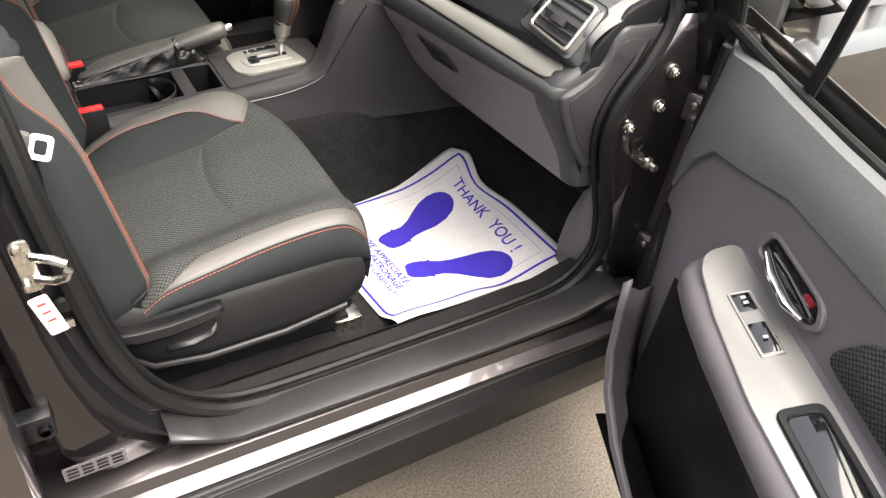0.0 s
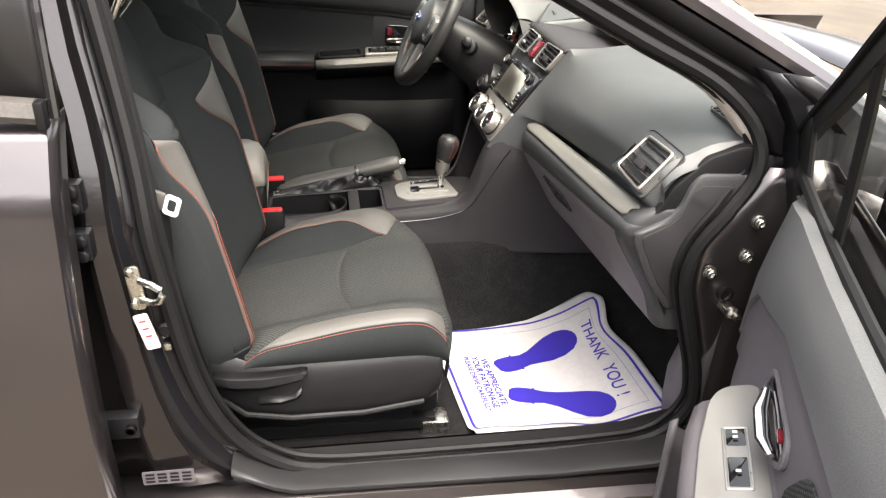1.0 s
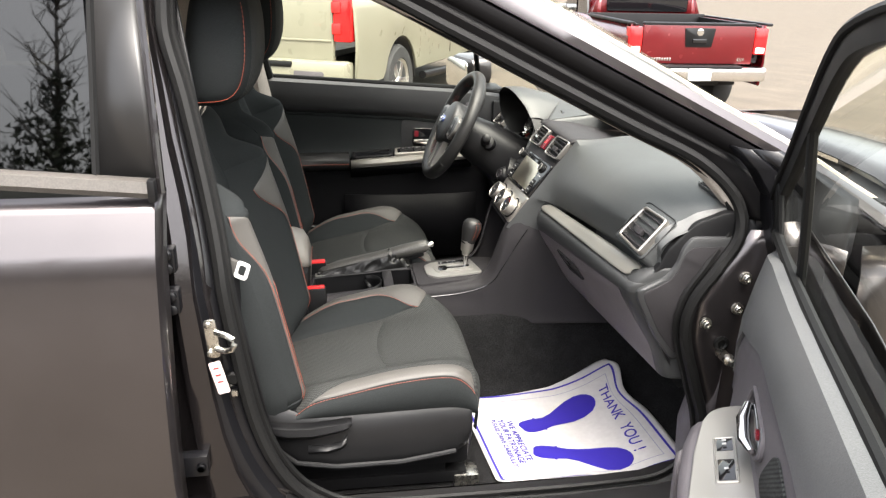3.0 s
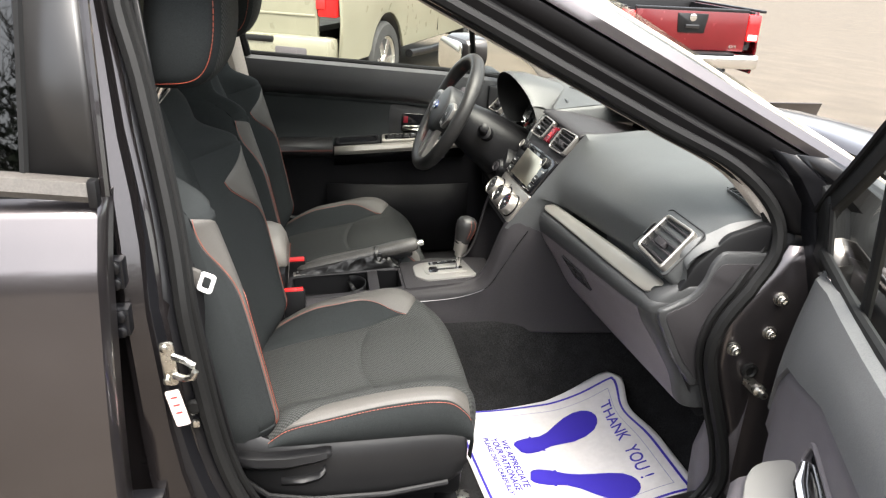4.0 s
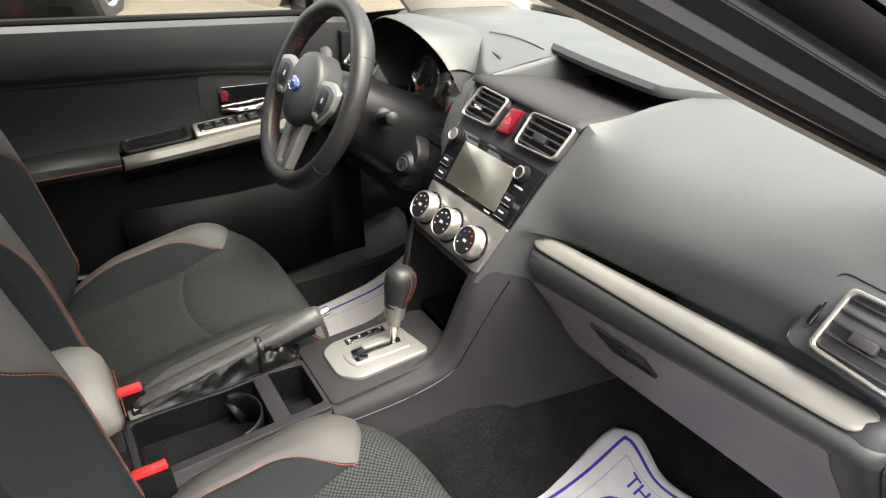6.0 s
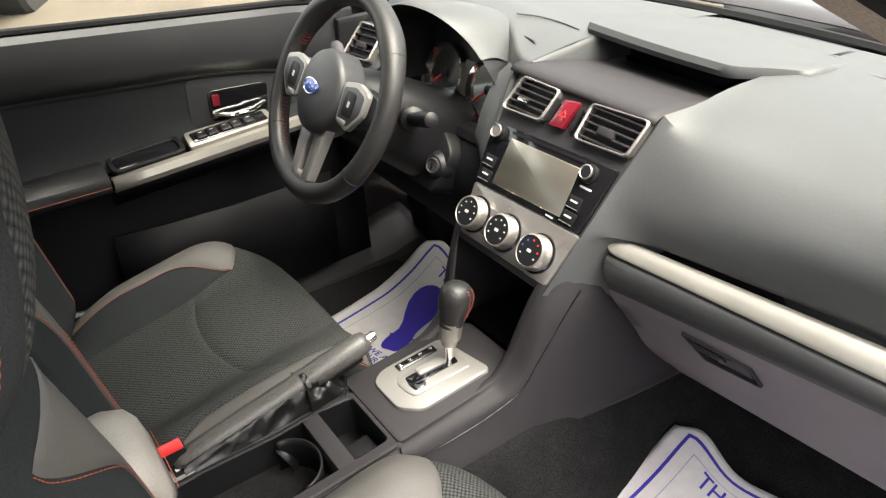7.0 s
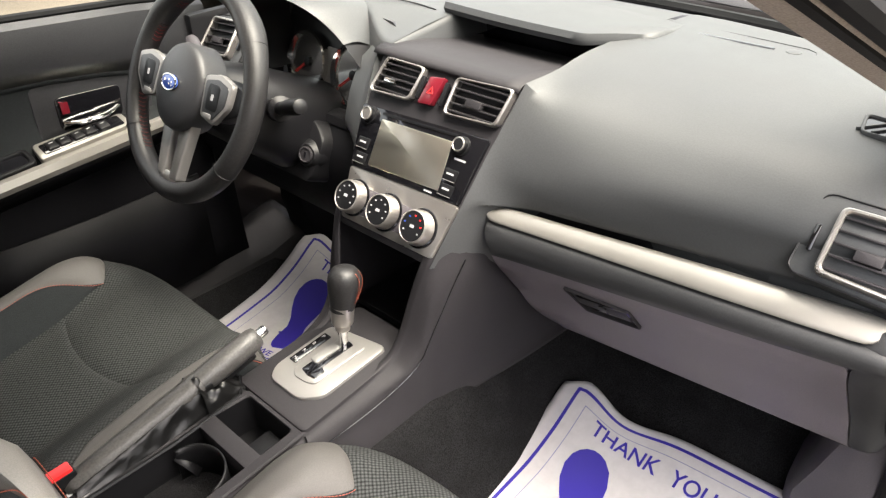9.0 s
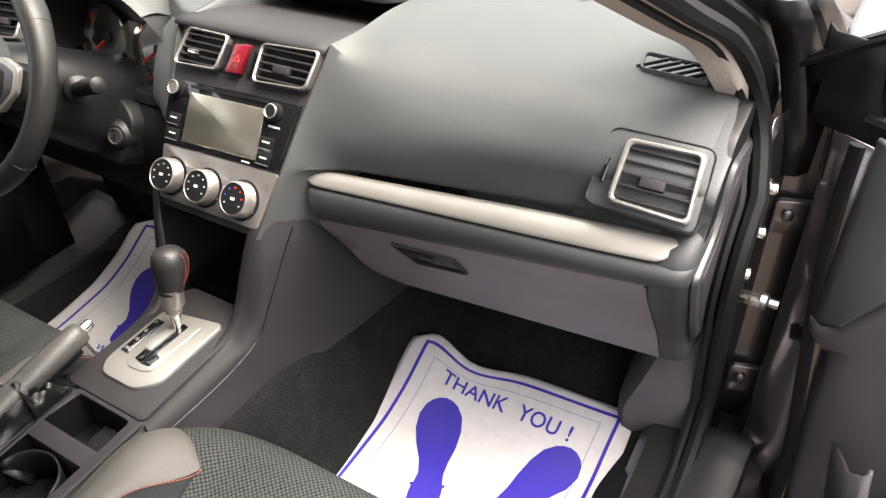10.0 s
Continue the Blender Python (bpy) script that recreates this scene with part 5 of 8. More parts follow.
def build_stack():
    body_o = fillet([(-0.098, -0.048), (0.113, -0.048), (0.127, 0.06), (0.141, 0.165), (0.153, 0.248), (-0.135, 0.248), (-0.134, 0.165), (-0.118, 0.06)], 0.008)
    part("stack_housing", slab(body_o, STACK @ pose(0, 0, -0.006), 0.09, 0.004), CONSOLE, dash, "dark grey centre stack housing")
    pan = fillet([(-0.093, -0.037), (0.112, -0.036), (0.124, 0.052), (-0.112, 0.046)], 0.006)
    panel = part("climate_panel", slab(pan, STACK, 0.012, 0.0025), SILVER, dash, "satin silver climate control panel")
    part("knob_well", slab(rect(0.205, 0.044, 0.020, 0.001, 0.0), STACK @ pose(0, 0, 0.0008), 0.003, 0.0005), LOWER, panel)
    for i, x in enumerate((-0.075, 0.0, 0.075)):
        km = STACK @ pose(x, 0.0, 0.0)
        part("knob_recess", lathe([(0.031, -0.004), (0.031, 0.0018), (0.029, 0.003)], km, 40), GLOSS, panel)
        k = part("climate_knob", lathe([(0.0275, 0.0), (0.0275, 0.010), (0.0265, 0.020), (0.0255, 0.0225), (0.0238, 0.0235), (0.0230, 0.0215)], km, 48), SILVER, panel, "satin ringed climate knob")
        part("knob_face", lathe([(0.0233, 0.018), (0.0233, 0.0220), (0.001, 0.0226)], km, 32), DARKPL, k, "black knob face with pale marks")
        for j in range(7):
            a = radians(210 - 40 * j)
            part("knob_mark", slab(rect(0.0030, 0.0024, 0.0006), km @ pose(0.0165 * math.cos(a), 0.0165 * math.sin(a), 0.0228), 0.0004), MARK if (i < 2 or j in (0, 6)) else (BADGE if j < 3 else REDPL), k)
        part("knob_symbol", slab(rect(0.008, 0.0045, 0.001), km @ pose(0, 0, 0.0234), 0.0006), MARK, k)
    # radio
    ro = fillet([(-0.112, 0.046), (0.122, 0.053), (0.134, 0.158), (-0.131, 0.148)], 0.005)
    radio = part("radio", slab(ro, STACK @ pose(0, 0, 0.001), 0.012, 0.002), GLOSS, dash, "gloss black radio with blank touch screen")
    so = fillet([(-0.073, 0.057), (0.080, 0.062), (0.073, 0.138), (-0.078, 0.134)], 0.002)
    part("screen", slab(so, STACK @ pose(0, 0, 0.0022), 0.002, 0.0006), SCREEN, radio, "blank touch screen with its warm reflection in the tint")
    part("disc_slot", slab(fillet([(-0.080, 0.1405), (0.078, 0.1465), (0.077, 0.151), (-0.081, 0.145)], 0.001), STACK @ pose(0, 0, 0.0022), 0.002, 0.0004), DARKPL, radio)
    for x, y in ((-0.106, 0.134), (0.093, 0.137)):
        km = STACK @ pose(x, y, 0.001)
        kb = part("radio_knob", lathe([(0.0145, 0.0), (0.0145, 0.003), (0.0120, 0.004), (0.0116, 0.0105), (0.0105, 0.0115), (0.0095, 0.0105)], km, 28), DARKPL, radio, "black radio knob with a silver ring")
        part("knob_ring", lathe([(0.0112, 0.0100), (0.0112, 0.0122), (0.0098, 0.0130), (0.0088, 0.0118)], km, 28), SILVER, kb, "satin silver ring")
        part("knob_face", lathe([(0.0090, 0.0095), (0.0090, 0.0118), (0.001, 0.0122)], km, 20), GREYTRIM if x < 0 else DARKPL, kb)
    for x, y in ((-0.099, 0.088), (-0.094, 0.064), (0.092, 0.091), (0.094, 0.068)):
        bt = part("radio_button", slab(rect(0.026, 0.017, 0.002), STACK @ pose(x, y, 0.0035), 0.003, 0.001), DARKPL, radio, "black radio button")
        part("button_mark", slab(rect(0.014, 0.0028, 0.0004), STACK @ pose(x, y + 0.001, 0.0041), 0.0006), MARK, bt)
        part("button_edge", slab(rect(0.026, 0.001, 0.0002), STACK @ pose(x, y - 0.009, 0.0038), 0.0006), SATIN, bt)
    part("radio_print", slab(rect(0.022, 0.003, 0.0004), STACK @ pose(0.098, 0.116, 0.0014), 0.0006), MARK, radio)
    part("radio_print", slab(rect(0.016, 0.0025, 0.0004), STACK @ pose(0.062, 0.0555, 0.0014), 0.0006), MARK, radio)
    # hazard switch between the vents
    hz = part("hazard_button", slab(fillet([(-0.018, 0.176), (0.010, 0.178), (0.019, 0.224), (-0.010, 0.220)], 0.003), STACK @ pose(0, 0, 0.006), 0.01, 0.002), DARKRED, dash, "dark red hazard warning button")
    tri_o = [(-0.006, 0.194), (0.008, 0.195), (0.002, 0.206)]
    tri_i = [(-0.003, 0.1957), (0.005, 0.1963), (0.0016, 0.203)]
    part("triangle_mark", hoop([Vector(p) for p in tri_o], [Vector(p) for p in tri_i], STACK @ pose(0, 0, 0.0068), 0.0006, 0.0002), REDPL, hz)
    for dots_ in ([(-0.0285, 0.182), (-0.0225, 0.182), (-0.0145, 0.213), (-0.0205, 0.213)], [(0.0185, 0.183), (0.0245, 0.183), (0.0315, 0.214), (0.0255, 0.214)]):
        part("thumb_wheel", slab(fillet(dots_, 0.0015), STACK @ pose(0, 0, 0.003), 0.012, 0.0008), GLOSS, dash, "black vent thumb wheel")
    for x in (-0.026, 0.027):
        part("thumb_wheel", box((-0.004, -0.018, 0), (0.004, 0.018, 0.006), 0.002, m=STACK @ pose(x + (0.004 if x < 0 else 0), 0.2, 0.0)), DARKPL, dash)
    # floor and hood of the display recess
    rows = []
    for x, z in ((0.128, 1.074), (0.134, 1.0800), (0.143, 1.0830), (0.16, 1.0835), (0.19, 1.0815), (0.22, 1.0775), (0.25, 1.072), (0.28, 1.065), (0.32, 1.055), (0.36, 1.046), (0.40, 1.04)):
        rows.append([V(x, y, z) for y in (0.150, 0.12, 0.07, 0, -0.07, -0.12, -0.152)])
    # dash plastic too, but CONSOLE's darker tone paints in the hood's shade
    part("recess_floor", grid(rows), CONSOLE, dash, "sloping floor of the display recess, darkened for the hood's shade", solid=0.003)
    part("recess_back", box((0.385, -0.150, 1.02), (0.395, 0.130, 1.095)), GLOSS, dash, "dark hooded display window")
    # ridge on the driver's side of the recess, rising to the hood
    rows = []
    for x, zr in ((0.134, 1.080), (0.16, 1.086), (0.20, 1.091), (0.25, 1.096), (0.30, 1.101), (0.40, 1.098), (0.56, 1.085)):
        rows.append([V(x, 0.122, zr - 0.045), V(x, 0.128, zr - 0.012), V(x, 0.131, zr - 0.003), V(x, 0.136, zr), V(x, 0.146, zr - 0.001), V(x, 0.162, zr - 0.008), V(x, 0.185, zr - 0.022), V(x, 0.22, zr - 0.05)])
    part("recess_side", grid([crv([r[j] for r in rows[1:]], 22) for j in range(5)]), DASH, dash, "rounded ridge beside the display recess", sharp=70)
    rows = []
    for i in range(37):
        t = i / 36
        y = lin(0.152, -0.194, t)
        end = smooth(0.80, 1.0, t)
        lipx = 0.302 - 0.008 * math.sin(math.pi * t) + 0.105 * end ** 1.6
        top = 1.119 - 0.004 * t - 0.017 * end ** 2
        th = 0.019 * (1 - 0.2 * end)
        rows.append([V(0.435, y * 0.97, top - 0.022), V(lipx + 0.014, y, top - th - 0.001), V(lipx + 0.003, y, top - th), V(lipx - 0.001, y, top - th * 0.5), V(lipx + 0.004, y, top), V(lipx + 0.05, y, top + 0.001), V(0.485, y, lin(1.108, 1.092, smooth(0.5, 1, t))), V(0.56, y, 1.0835)])
    rows += [[p + V(0.004, -0.006, -0.004) for p in rows[-1]], [p + V(0.008, -0.008, -0.016) for p in rows[-1]]]
    part("display_hood", grid(rows), DASH, dash, "dark grey hood over the display", sharp=50)
    # cheeks that carry the stack's edge into the pads
    for side in (-1,):
        rows = []
        for i in range(19):
            v = lin(-0.05, 0.246, i / 18)
            ye = crv([V(0.116, -0.048, 0), V(0.124, 0.04, 0), V(0.142, 0.12, 0), V(0.156, 0.19, 0), V(0.164, 0.248, 0)], 40)
            y0 = min(ye, key=lambda p: abs(p.y - v)).x if side > 0 else min(ye, key=lambda p: abs(p.y - v)).x - 0.016
            a = STACK @ V(y0 * side, v, -0.004)
            prof = [p for p in pad_profile(-0.195) if p.x < 0.2]
            z = a.z
            b = min(prof, key=lambda p: abs(p.z - z)).x if z > 0.94 else 0.100
            rows.append([a + V(0.02, 0.006 * side, 0), a, a + V(0.004, -0.004 * side, 0), V(lin(a.x, b, 0.35), lin(a.y, -0.19 * side, 0.35), z - 0.002), V(lin(a.x, b, 0.72), lin(a.y, -0.19 * side, 0.7), z - 0.002), V(b + 0.002, -0.195 * side, z)])
        part("stack_cheek", grid(rows), DASH, dash, "curved side of the centre stack", sharp=60)


build_stack()


def build_lower():
    g = lambda y: 0.055 * (abs(y) - 0.156) / 0.516
    mid_x = lambda y: 0.068 + 0.74 * g(y)
    ys = [-0.150, -0.156, -0.165, -0.18, -0.21, -0.26, -0.35, -0.45, -0.55, -0.62, -0.66, -0.685, -0.70]
    # silver strip: a broad face that leans back, blunt and rounded at both ends
    rows = []
    for y, k in ((-0.1485, 0.12), (-0.150, 0.45), (-0.154, 0.72), (-0.160, 0.90), (-0.170, 1.0), (-0.19, 1.0), (-0.22, 1.0), (-0.26, 1.0), (-0.32, 1.0), (-0.4, 1.0), (-0.5, 1.0), (-0.6, 1.0), (-0.655, 1.0), (-0.668, 0.95), (-0.676, 0.80), (-0.680, 0.5)):
        x = mid_x(y)
        z, h = strip(y)
        h *= k
        skew = 0.006 * smooth(-0.62, -0.68, y)
        rows.append(crv([V(x + 1.33 * h + 0.010, y, z + h - 0.004), V(x + 1.33 * h, y, z + h), V(x + 0.66 * h - 0.0012, y + skew * 0.4, z + 0.5 * h + 0.0016), V(x - 0.0016, y + skew, z + 0.002), V(x - 0.72 * h - 0.0012, y + skew, z - 0.5 * h + 0.0012), V(x - 1.33 * h, y + skew, z - h), V(x - 1.33 * h + 0.006, y + skew, z - h - 0.004)], 15))
    part("silver_strip", grid(rows), CHAMPAGNE, dash, "long satin silver dash strip", sharp=50)
    # black sheet behind the gap stands in for the groove's shadow
    part("groove_shade", grid([[V(0.135 + g(y), y, sum(strip(y)) + 0.03), V(0.112 + g(y), y, sum(strip(y)) + 0.008), V(0.108 + g(y), y, strip(y)[0]), V(0.105 + g(y), y, 0.875)] for y in ys]), DARKPL, dash, "black backing for the groove's shadow over the strip", solid=0.003)

    # the lower face in one sweep: bolster under the strip, then the glovebox lid below the seam
    def seam_z(y):
        return lin(0.846, 0.885, (abs(y) - 0.16) / 0.50)

    def lower_face(y, v):
        """v from 0 under the strip over 1 at the seam to 2 at the lower edge."""
        z0, h = strip(y)
        sx, zt = mid_x(y) - 1.33 * h, z0 - h - 0.004
        zs, zb = seam_z(y), 0.646 + 0.042 * (abs(y) - 0.19) / 0.49
        if v <= 1:
            pts = [V(sx + 0.012, y, zt + 0.001), V(sx - 0.002, y, zt - 0.003), V(sx - 0.0085, y, lin(zt, zs, 0.35)), V(sx - 0.009, y, lin(zt, zs, 0.72)), V(sx - 0.005, y, zs)]
            return crv(pts, 41)[round(v * 40)]
        pts = [V(sx - 0.005, y, zs), V(sx + 0.007, y, lin(zs, zb, 0.13)), V(sx + 0.036, y, lin(zs, zb, 0.36)), V(sx + 0.074, y, lin(zs, zb, 0.68)), V(0.186, y, zb + 0.010), V(0.196, y, zb + 0.001), V(0.225, y, zb + 0.006)]
        return crv(pts, 41)[round((v - 1) * 40)]

    inner = lambda v: -0.150 - 0.012 * smooth(0.3, 1.0, v) - 0.055 * smooth(1.0, 2.0, v)
    tuck = (V(0.055, 0.004, 0.0), V(0.022, 0.001, 0.0), V(0.006, -0.002, 0.0), V(0, -0.007, 0))
    rows = []
    for i in range(15):
        v = i / 14
        rows.append([lower_face(inner(v), v) + t for t in tuck] + [lower_face(lin(inner(v) - 0.007, -0.662, u), v) for u in (0.06, 0.14, 0.25, 0.4, 0.55, 0.7, 0.85, 1.0)])
    part("bolster", grid(rows), DIMDASH, dash, "padded dash bolster under the strip, darkened for shade", sharp=50)
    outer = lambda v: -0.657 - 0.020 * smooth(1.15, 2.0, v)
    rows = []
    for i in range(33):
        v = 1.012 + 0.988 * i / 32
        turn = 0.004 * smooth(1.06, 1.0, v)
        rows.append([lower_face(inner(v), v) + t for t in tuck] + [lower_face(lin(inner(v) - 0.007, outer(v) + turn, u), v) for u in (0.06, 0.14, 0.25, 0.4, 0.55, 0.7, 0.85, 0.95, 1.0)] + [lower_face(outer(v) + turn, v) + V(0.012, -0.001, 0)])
    part("glovebox_lid", grid(rows), LITLID, dash, "grey plastic glovebox lid, lightened for bounce light", sharp=50)
    # outer rail beside the lid, rolling round to the end of the dash
    rows = []
    round_off = ((-0.672, 0.0), (-0.682, 0.0), (-0.691, 0.0015), (-0.698, 0.005), (-0.703, 0.010), (-0.707, 0.020), (-0.709, 0.05))
    for i in range(49):
        v = i / 24
        o = -0.662 if v <= 1 else outer(v) - 0.0025
        rows.append([lower_face(o, v) + V(0.014 * smooth(1.0, 1.05, v), 0.001, 0), lower_face(o, v)] + [lower_face(min(y, o - 0.002), v) + V(k, 0, 0) for y, k in round_off])
    part("dash_end_rail", grid(rows), DIMDASH, dash, "curved outer end of the dash, darkened for shade", sharp=60)
    rows = []
    for y, k in ((-0.655, 0.006), (-0.668, 0.003), (-0.676, 0.0015)) + round_off[1:]:
        z, h = strip(y)
        x = mid_x(y) + k
        rows.append([V(x + 1.33 * h + 0.05, y, z + h + 0.004), V(x + 1.33 * h + 0.012, y, z + h + 0.003), V(x + 1.33 * h, y, z + h - 0.003), V(x, y, z - 0.001), V(x - 1.33 * h, y, z - h - 0.003), V(x - 1.33 * h - 0.001, y, z - h - 0.009)])
    part("strip_end", grid(rows), DIMDASH, dash, "dash skin wrapping the end of the strip, darkened for shade", sharp=60)
    at = lower_face(-0.343, 1.25)
    hm = frame_at(at + V(-0.001, 0, -0.0015), lower_face(-0.40, 1.25) - lower_face(-0.29, 1.25), lower_face(-0.343, 1.15) - lower_face(-0.343, 1.35))
    o = fillet([(-0.052, 0.030), (-0.030, -0.024), (0.052, -0.026), (0.044, 0.018)], 0.004)
    latch = part("glovebox_latch", hoop([c * 1.05 for c in o], o, hm @ pose(0, 0, 0.003), 0.010, 0.001), CONSOLE, dash, "black glovebox latch")
    part("latch_well", slab(o, hm @ pose(0, 0, 0.0015), 0.006, 0.0005), GLOSS, latch)
    part("latch_paddle", slab(fillet([(-0.047, 0.028), (-0.036, 0.000), (0.047, -0.008), (0.041, 0.016)], 0.003), hm @ pose(0, 0, 0.0028, -5, 0, 0), 0.003, 0.001), CONSOLE, latch, "dark latch paddle")
    part("latch_lock", lathe([(0.0065, 0), (0.0065, 0.003), (0.004, 0.0032)], hm @ pose(0.004, 0.009, 0.0024), 16), DARKPL, latch)
    # stepped side cover
    out = [(0.102, 0.902), (0.105, 0.885), (0.150, 0.80), (0.196, 0.738), (0.228, 0.76), (0.25, 0.85), (0.28, 0.93), (0.335, 0.98), (0.34, 1.008), (0.206, 1.012), (0.190, 0.992), (0.180, 0.955), (0.160, 0.930)]
    cm = frame_at((0, -0.713, 0), (1, 0, 0), (0, 0, 1))
    big = fillet([(0.118, 0.915), (0.118, 0.88), (0.160, 0.79), (0.215, 0.690), (0.30, 0.69), (0.33, 0.93), (0.36, 1.05), (0.28, 1.06), (0.215, 1.04), (0.160, 0.985), (0.145, 0.95)], 0.012)
    cover = part("end_body", slab(big, cm @ pose(0, 0, -0.006), 0.03, 0.006), DARKPL, dash, "black end of the dash")
    part("end_cover", slab(fillet(out, 0.012), cm @ pose(0, 0, 0.003), 0.008, 0.009), PADDARK, dash, "stepped grey dash side cover")
    cc = Vector((0.21, 0.87))
    part("cover_panel", slab([cc + (p - cc) * 0.86 for p in fillet(out, 0.012)], cm @ pose(0, 0, 0.0045), 0.006, 0.002), CONSOLE, dash, "dark inset panel of the side cover")
    # underside closes the dash from below
    part("underside", grid([[V(x, y, z) for y in (-0.68, -0.4, -0.18)] for x, z in ((0.24, 0.655), (0.45, 0.70), (0.69, 0.76))]), CARPET, dash, solid=0.004)
    # driver's knee panel, lower dash and face behind the wheel
    rows = []
    for y in (0.150, 0.17, 0.25, 0.35, 0.5, 0.62, 0.69):
        rows.append(crv([V(0.15, y, 0.948), V(0.12, y, 0.945), V(0.085, y, 0.92), V(0.065, y, 0.87), V(0.075, y, 0.78), V(0.13, y, 0.70), V(0.20, y, 0.66)], 16))
    # near black in place of the footwell's shade
    part("knee_panel", grid(rows), SHADETRIM, dash, "panel under the steering column, darkened for shade", sharp=60)
    rows = [crv([V(0.10, y, 0.90), V(0.05, y, 0.905), V(0.045, y, 0.925), V(0.10, y, 0.94)], 8) for y in (0.50, 0.58, 0.66)]
    part("driver_end", box((0.10, 0.69, 0.70), (0.45, 0.715, 1.05), 0.01), DARKPL, dash)


build_lower()


def build_cluster():
    cl = thing("instrument_cluster", (0.12, 0.335, 1.0), "hooded instrument cluster with two round dials", "instrument cluster")
    # hood: a swept arch whose lip falls back towards the centre stack, open to the driver
    arch = [(0.440, 0.985, 0.105), (0.462, 1.05, 0.078), (0.448, 1.11, 0.066), (0.390, 1.143, 0.064), (0.310, 1.149, 0.068), (0.255, 1.131, 0.084), (0.220, 1.093, 0.108), (0.184, 1.042, 0.122), (0.158, 0.99, 0.132)]
    lip = crv([V(x, y, z) for y, z, x in arch], 44)
    mid = V(0.10, 0.31, 1.03)
    rows = []
    for dx, grow in ((0.11, 0.90), (0.05, 0.95), (0.012, 0.978), (0.002, 0.99), (0.0, 1.0), (0.004, 1.012), (0.016, 1.022), (0.06, 1.03), (0.13, 1.03), (0.24, 0.96)):
        w_ = lambda p: dx if dx < 0.02 or grow < 1 and dx < 0.2 else dx * (0.22 + 0.78 * smooth(0.17, 0.26, p.y))
        rows.append([V(p.x + w_(p), mid.y + (p.y - mid.y) * grow, mid.z + (p.z - mid.z) * grow - 0.25 * max(0.0, dx - 0.05) * (grow > 1 or dx > 0.2)) for p in lip])
    part("hood", grid([r[:35] for r in rows[3:]]), DASH, cl, "dark grey cluster hood", sharp=60)
    part("hood_lining", grid(rows[:4]), DARKPL, cl, "black lining of the hood", sharp=60)
    face = frame_at((0.170, 0.318, 1.003), (0, -1, 0), (0.30, 0, 1))
    part("face", slab(rect(0.31, 0.19, 0.04), face @ pose(0.005, 0.01, -0.004), 0.01), DIAL, cl, "black dial face")
    part("lower_lip", grid([[V(x, y, z) for y in (0.165, 0.22, 0.30, 0.38, 0.45)] for x, z in ((0.165, 0.940), (0.12, 0.950), (0.098, 0.948), (0.092, 0.935), (0.11, 0.90))]), DARKPL, cl, solid=0.004)
    for x, r in ((-0.066, 0.057), (0.066, 0.057)):
        dial = part("dial_ring", lathe([(r, 0.0), (r, 0.012), (r - 0.003, 0.014), (r - 0.007, 0.004)], face @ pose(x, -0.004, 0), 48), CHROME, cl, "chrome dial ring")
        part("dial_disc", lathe([(r - 0.006, 0.001), (r - 0.006, 0.003), (0.001, 0.003)], face @ pose(x, -0.004, 0), 32), DIAL, dial)
        for j in range(13):
            a = radians(225 - 22.5 * j)
            part("tick", box((-0.006 if j % 2 == 0 else -0.003, -0.0008, 0), (0.004, 0.0008, 0.0006), m=face @ pose(x + (r - 0.016) * math.cos(a), -0.004 + (r - 0.016) * math.sin(a), 0.003) @ pose(0, 0, 0, 0, 0, math.degrees(a))), MARK, dial)
        part("needle", box((-0.006, -0.0013, 0), (r - 0.014, 0.0013, 0.002), m=face @ pose(x, -0.004, 0.005) @ pose(0, 0, 0, 0, 0, 218)), NEEDLE, dial, "red dial needle")
        part("needle_hub", lathe([(0.009, 0.003), (0.009, 0.008), (0.006, 0.009)], face @ pose(x, -0.004, 0), 20), DARKPL, dial)
    part("info_display", slab(rect(0.034, 0.07, 0.004), face @ pose(0, -0.002, 0.002), 0.003, 0.001), GREYLEATHER, cl, "pale information display")


build_cluster()


# ---- centre console ----
console = thing("centre_console", (-0.25, 0, 0.42), "dark grey centre console with open cup holder bin", "centre console")


def top_z(x):
    return 0.659 + 0.09 * (x + 0.263)


